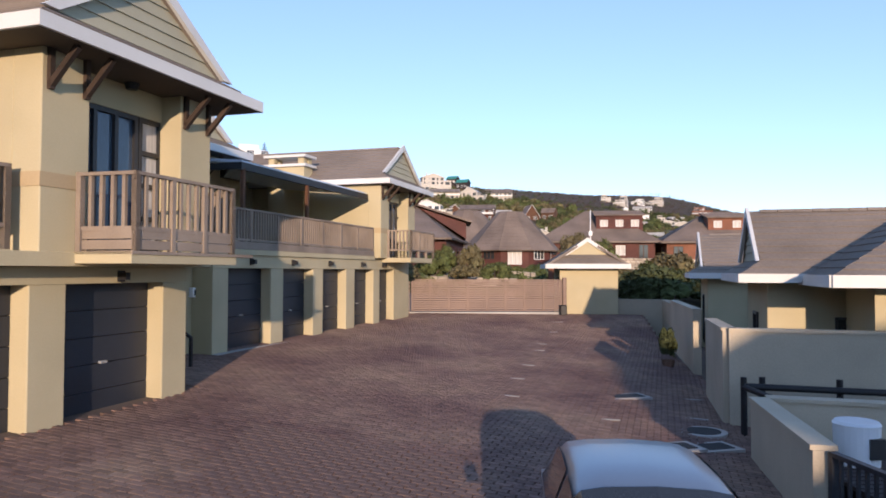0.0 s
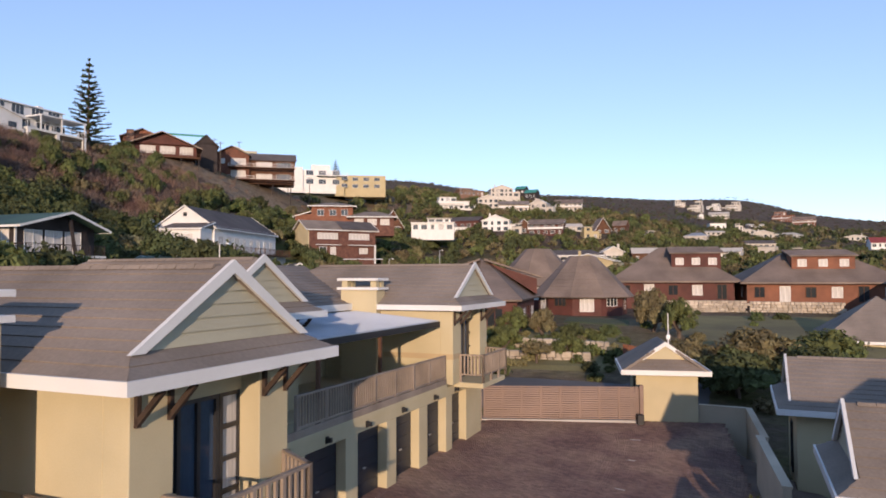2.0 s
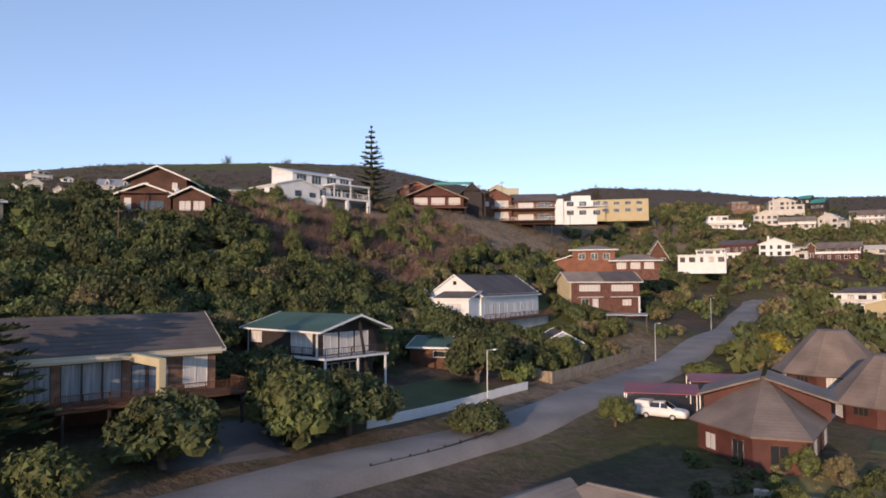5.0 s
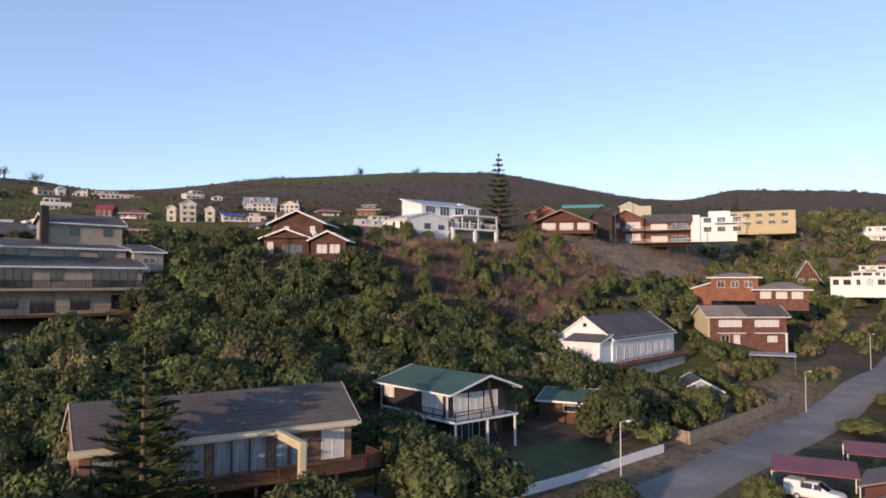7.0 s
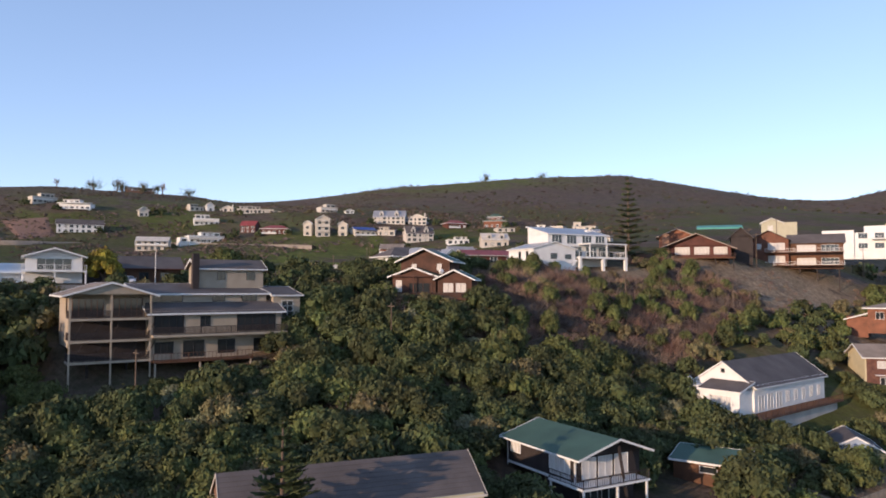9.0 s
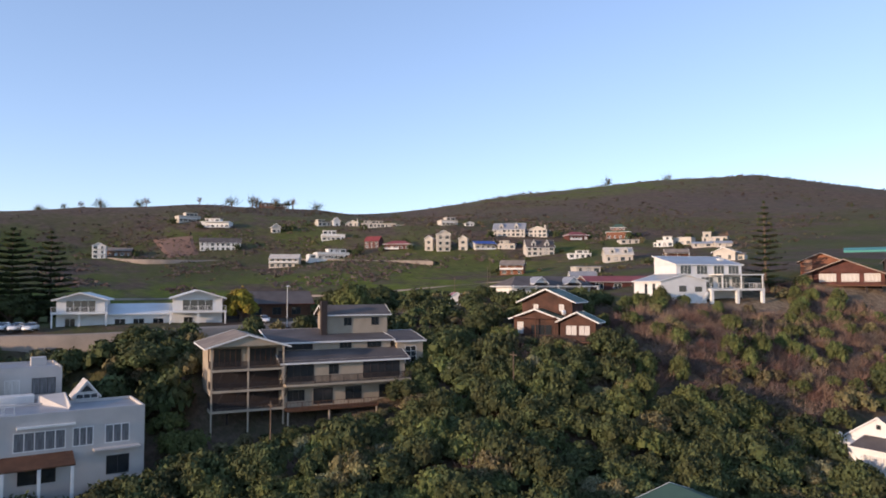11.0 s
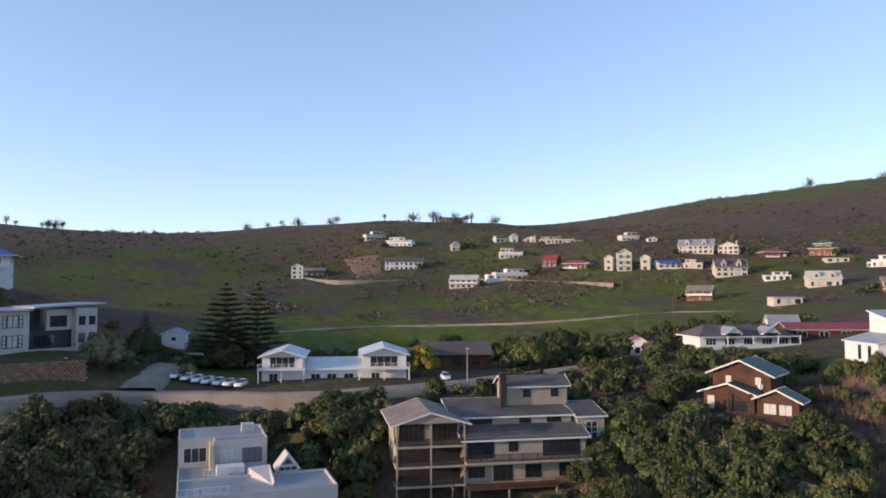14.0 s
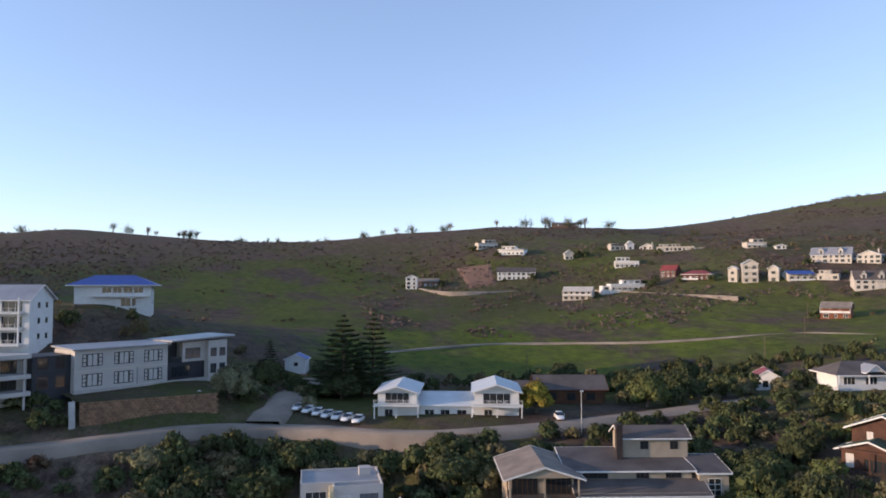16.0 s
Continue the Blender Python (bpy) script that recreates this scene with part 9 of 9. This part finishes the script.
    if kind == "pickup":
        part("canopy", MB().bbox(-2.45, -1.0, -0.8, 0.8, 1.08, 1.7, 0.08), paint, r)
    return r


car(1.52, 5.2, yard_z(1.5, 5.3), 264, CARPAINT, "silver hatchback parked in the paved yard")
car(-12.2, 71.6, ground(-12.2, 71.6) + 0.05, -8, CARWHITE, "white pickup truck under the red carport", kind="pickup")
for i in range(7):
    f = i / 6
    x, y = -145.0 + 12.5 * f, -4.6 + 11.0 * f
    car(x, y, ground(x, y) + 0.1, -28 + (i * 13) % 9, CARWHITE, "white car parked beside the plateau road", "cars beside the plateau road")
car(-126.5, 43.0, ground(-126.5, 43.0) + 0.1, -10, CARWHITE, "white car parked before the dark timber house")

cp = thing("carport", -15.6, 70.2, ground(-12, 71), 10, "open carport with a flat dull red sheet roof", "carport", "red carports")
part("roof", MB().prism([(0, 0, 2.5), (7.2, 0, 2.5), (7.2, 0, 2.58), (0, 0, 2.58)], (0, 5.5, 0.25)), RED_TIN, cp)
for x, y in ((0.1, 0.1), (7.1, 0.1), (0.1, 5.4), (7.1, 5.4)):
    part("post", MB().box(x - 0.05, x + 0.05, y - 0.05, y + 0.05, -0.3, 2.55), STEEL, cp)
copy_thing(cp, pose(-11.0, 82.5, ground(-9, 83), 0, 0, 12))
bs = thing("blue_shed", -33.6, 106.5, 5.6, 28, "small pale blue garden house with a grey roof", "shed")
BLUEWALL = mat("pale_blue_paint", (0.26, 0.33, 0.45), 0.8, 0.08, 1.0, 0.1)
walls(bs, -2.8, 2.8, -3.6, 3.6, -1.5, 2.1, BLUEWALL)
gable(bs, -2.8, 2.8, -3.6, 3.6, 2.1, 3.6, TILE_DARK, "y", 0.5, 0, WHITE, BLUEWALL)
window(bs, 2.8, -1.0, 0.4, 90, 1.2, 1.1, 2, 1, WHITE, GLASS)
sh = thing("open_shelter", -32.0, 131.5, ground(-30, 132), 12, "open shelter with a flat pale sheet roof on timber posts", "carport")
part("roof", MB().prism([(0, 0, 2.3), (7.5, 0, 2.3), (7.5, 0, 2.42), (0, 0, 2.42)], (0, 4.2, 0.2)), GREY_TIN, sh)
for x, y in ((0.2, 0.2), (3.7, 0.2), (7.3, 0.2), (0.2, 4.0), (7.3, 4.0)):
    part("post", MB().cyl((x, y, -0.8), (x, y, 2.35), 0.08, 0.08, 8), BARK, sh)

# ---- the near corner of the yard ----
lw = thing("low_wall", 0, 0, 0, 0, "low beige plastered wall with a flat coping", "wall", kind="structure")
for (x0, y0), (x1, y1) in (((5.05, 11.34), (4.4, 8.2)), ((5.2, 11.4), (9.5, 10.1))):
    a, b = Vector((x0, y0, 0)), Vector((x1, y1, 0))
    n = Vector((-(b - a).y, (b - a).x, 0)).normalized() * 0.12
    part("panel", MB().prism([v + Vector((0, 0, -0.6)) for v in (a - n, b - n, b + n, a + n)], (0, 0, 1.14)), BOUNDARY, lw)
    n = n * 1.25
    part("coping", MB().prism([v + Vector((0, 0, 0.544)) for v in (a - n, b - n, b + n, a + n)], (0, 0, 0.06)), BOUNDARY, lw)
pf = thing("pole_railing", 0, 0, 0, 0, "black-stained pole railing beside the low wall", "railing")
for x, y, b in ((5.5, 12.95, 0), (5.62, 12.2, 0), (5.84, 12.96, 0), (7.08, 12.64, 0), (8.6, 12.2, 0)):
    part("post", MB().cyl((x, y, -0.6), (x, y, 0.68 if y > 12.5 or x > 6 else 0.5), 0.06, 0.055, 10), BLACK, pf)
part("rail", MB().cyl((5.5, 12.9, 0.52), (9.2, 12.0, 0.48), 0.06, 0.06, 10), BLACK, pf)
part("rail", MB().cyl((5.5, 12.95, 0.5), (5.62, 12.2, 0.45), 0.055, 0.055, 10), BLACK, pf)
bn = thing("water_drum", 5.42, 9.3, 0.1, 0, "white plastic drum with a dark panel", "drum")
part("drum", MB().cyl((0, 0, 0), (0, 0, 0.52), 0.27, 0.28, 24), PLASTIC, bn)
part("lid", MB().cyl((0, 0, 0.52), (0, 0, 0.56), 0.29, 0.26, 24), PLASTIC, bn)
part("control_panel", MB().box(0.0, 0.2, -0.3, -0.2, 0.12, 0.38), DARKFRAME, bn)
dk = thing("slatted_deck", 4.9, 7.6, -0.5, 0, "dark slatted timber deck beyond the low wall", "deck")
for i in range(14):
    part("slat", MB().box(-0.1, 2.6, i * 0.16, i * 0.16 + 0.13, 0.55, 0.6), BLACKWOOD, dk)
part("joist", MB().box(0, 2.5, 0.2, 0.3, 0.1, 0.55), BLACKWOOD, dk)
part("joist", MB().box(0, 2.5, 1.8, 1.9, 0.1, 0.55), BLACKWOOD, dk)
hr = thing("handrail", 0, 0, 0, 0, "dark grey steel handrail at the end of the low wall", "railing")
rail(hr, [(4.45, 8.1, -0.42), (4.62, 6.3, -0.42)], 0.95, 0.14, CHARCOAL, 1.0)
for x, y, w in ((4.12, 15.82, 0.9), (3.87, 11.69, 0.72), (4.55, 11.87, 0.72)):
    dr = thing("drain_cover", x, y, yard_z(x, y) + 0.004, 15, "steel drain cover in a pale concrete frame", "drain cover", "drain covers in the paving")
    part("surround", MB().box(-w / 2, w / 2, -0.3, 0.3, -0.05, 0.012), CONCRETE, dr)
    part("plate", MB().bbox(-w / 2 + 0.1, w / 2 - 0.1, -0.2, 0.2, 0.0, 0.02, 0.006), RUBBER, dr)
mh = thing("manhole_cover", 4.74, 12.92, yard_z(4.74, 12.92) + 0.004, 0, "round dark manhole cover in a pale concrete ring", "manhole cover", "drain covers in the paving")
part("surround", MB().cyl((0, 0, -0.04), (0, 0, 0.014), 0.42, 0.42, 28), CONCRETE, mh)
part("plate", MB().cyl((0, 0, 0.0), (0, 0, 0.022), 0.32, 0.31, 28), RUBBER, mh)
for i, (x, y) in enumerate(((4.88, 29.97), (4.26, 27.54), (3.36, 24.24), (3.03, 22.48), (2.29, 19.29), (1.75, 17.05), (1.41, 14.9), (5.6, 16.0), (5.0, 13.98), (3.11, 13.34))):
    pm = thing("paint_mark", x, y, yard_z(x, y) + 0.008, -8 - (i * 37) % 25, "short faded white paint mark on the paving", "paint mark", "paint marks on the paving")
    part("stripe", MB().box(-0.22, 0.22, -0.03, 0.03, -0.01, 0.004), CONCRETE, pm)
pb = thing("potted_shrub", 6.75, 21.2, yard_z(6.75, 21.2), 0, "small dark shrub in a brown pot against the wall", "plant")
part("pot", MB().cyl((0, 0, 0), (0, 0, 0.2), 0.16, 0.2, 14), BRICK, pb)
part("foliage", quad_mesh("foliage", leaf_cloud(9, 90, 0.12) * [0.32, 0.32, 0.85] + [0, 0, 0.05], LEAF_DARK), LEAF_DARK, pb)



# ---- paving stones ----
PW, PH = 0.24, 0.12
ca, sa = math.cos(radians(YROT)), math.sin(radians(YROT))


def paver(x, y, k):
    """Corners of one stone: a top and four chamfers."""
    a, b, h = PW / 2 - 0.006, PH / 2 - 0.006, 0.002 + 0.0025 * k
    tx, ty = 0.012 * math.sin(x * 91 + y * 37), 0.015 * math.sin(x * 53 - y * 71)
    P = []
    for s, z in ((1.0, -0.03), (0.95, h)):
        for i, j in ((-1, -1), (1, -1), (1, 1), (-1, 1)):
            P.append((i * a * s, j * b * (s if s == 1 else 0.92), z + (i * a * tx + j * b * ty if z > 0 else 0)))
    return P


FACES = [(4, 5, 6, 7), (0, 1, 5, 4), (1, 2, 6, 5), (2, 3, 7, 6), (3, 0, 4, 7)]
tilt = Matrix.Rotation(math.atan(0.029), 4, "X") @ Matrix.Rotation(math.atan(0.072), 4, "Y")
spots = []
for j in range(-60, 330):
    for i in range(-70, 70):
        u, v = (i + 0.5 * (j % 2)) * PW, j * PH - 8.0
        x, y = u * ca - v * sa + 1.0, u * sa + v * ca + 3.0
        left = -6.3 + 0.30 * (y - 8) if y < 13.6 else -5.9 + 0.3128 * (y - 17.5)
        right = 3.1 if y < 8.6 else 5.4 + 0.16 * (y - 9)
        if y < 1.5 or y > 33.0 or x < max(left, -7.2) or x > right or math.hypot(x * 0.8, y) < 4.2:
            continue
        spots.append((x, y))
# the stones nearest the front garage one by one, the rest as one sheet
near = [p for p in spots if 8.0 < p[1] < 11.2 and -3.0 < p[0] < 0.2][:300]
keep = set(near)
vs, fs = [], []
for x, y in spots:
    if (x, y) in keep:
        continue
    k0 = len(vs)
    for px, py, pz in paver(x, y, rng.random()):
        X, Y = x + px * ca - py * sa, y + px * sa + py * ca
        vs.append((X, Y, yard_z(X, Y) + pz))
    fs += [tuple(k0 + i for i in f) for f in FACES]
me = bpy.data.meshes.new("paving_stones")
me.from_pydata(vs, [], fs)
part("paving_stones", me, PAVER, yard)["kind"] = "stuff"
shapes = []
for k in range(4):
    me = bpy.data.meshes.new("paver")
    me.from_pydata(paver(k * 1.3, k * 0.7, k / 3), [], FACES)
    me.materials.append(PAVER)
    shapes.append(me)
for n, (x, y) in enumerate(near):
    part("paver", shapes[n % 4], PAVER, yard, loc=Matrix.Translation((x, y, yard_z(x, y))) @ tilt @ Matrix.Rotation(radians(YROT), 4, "Z"))
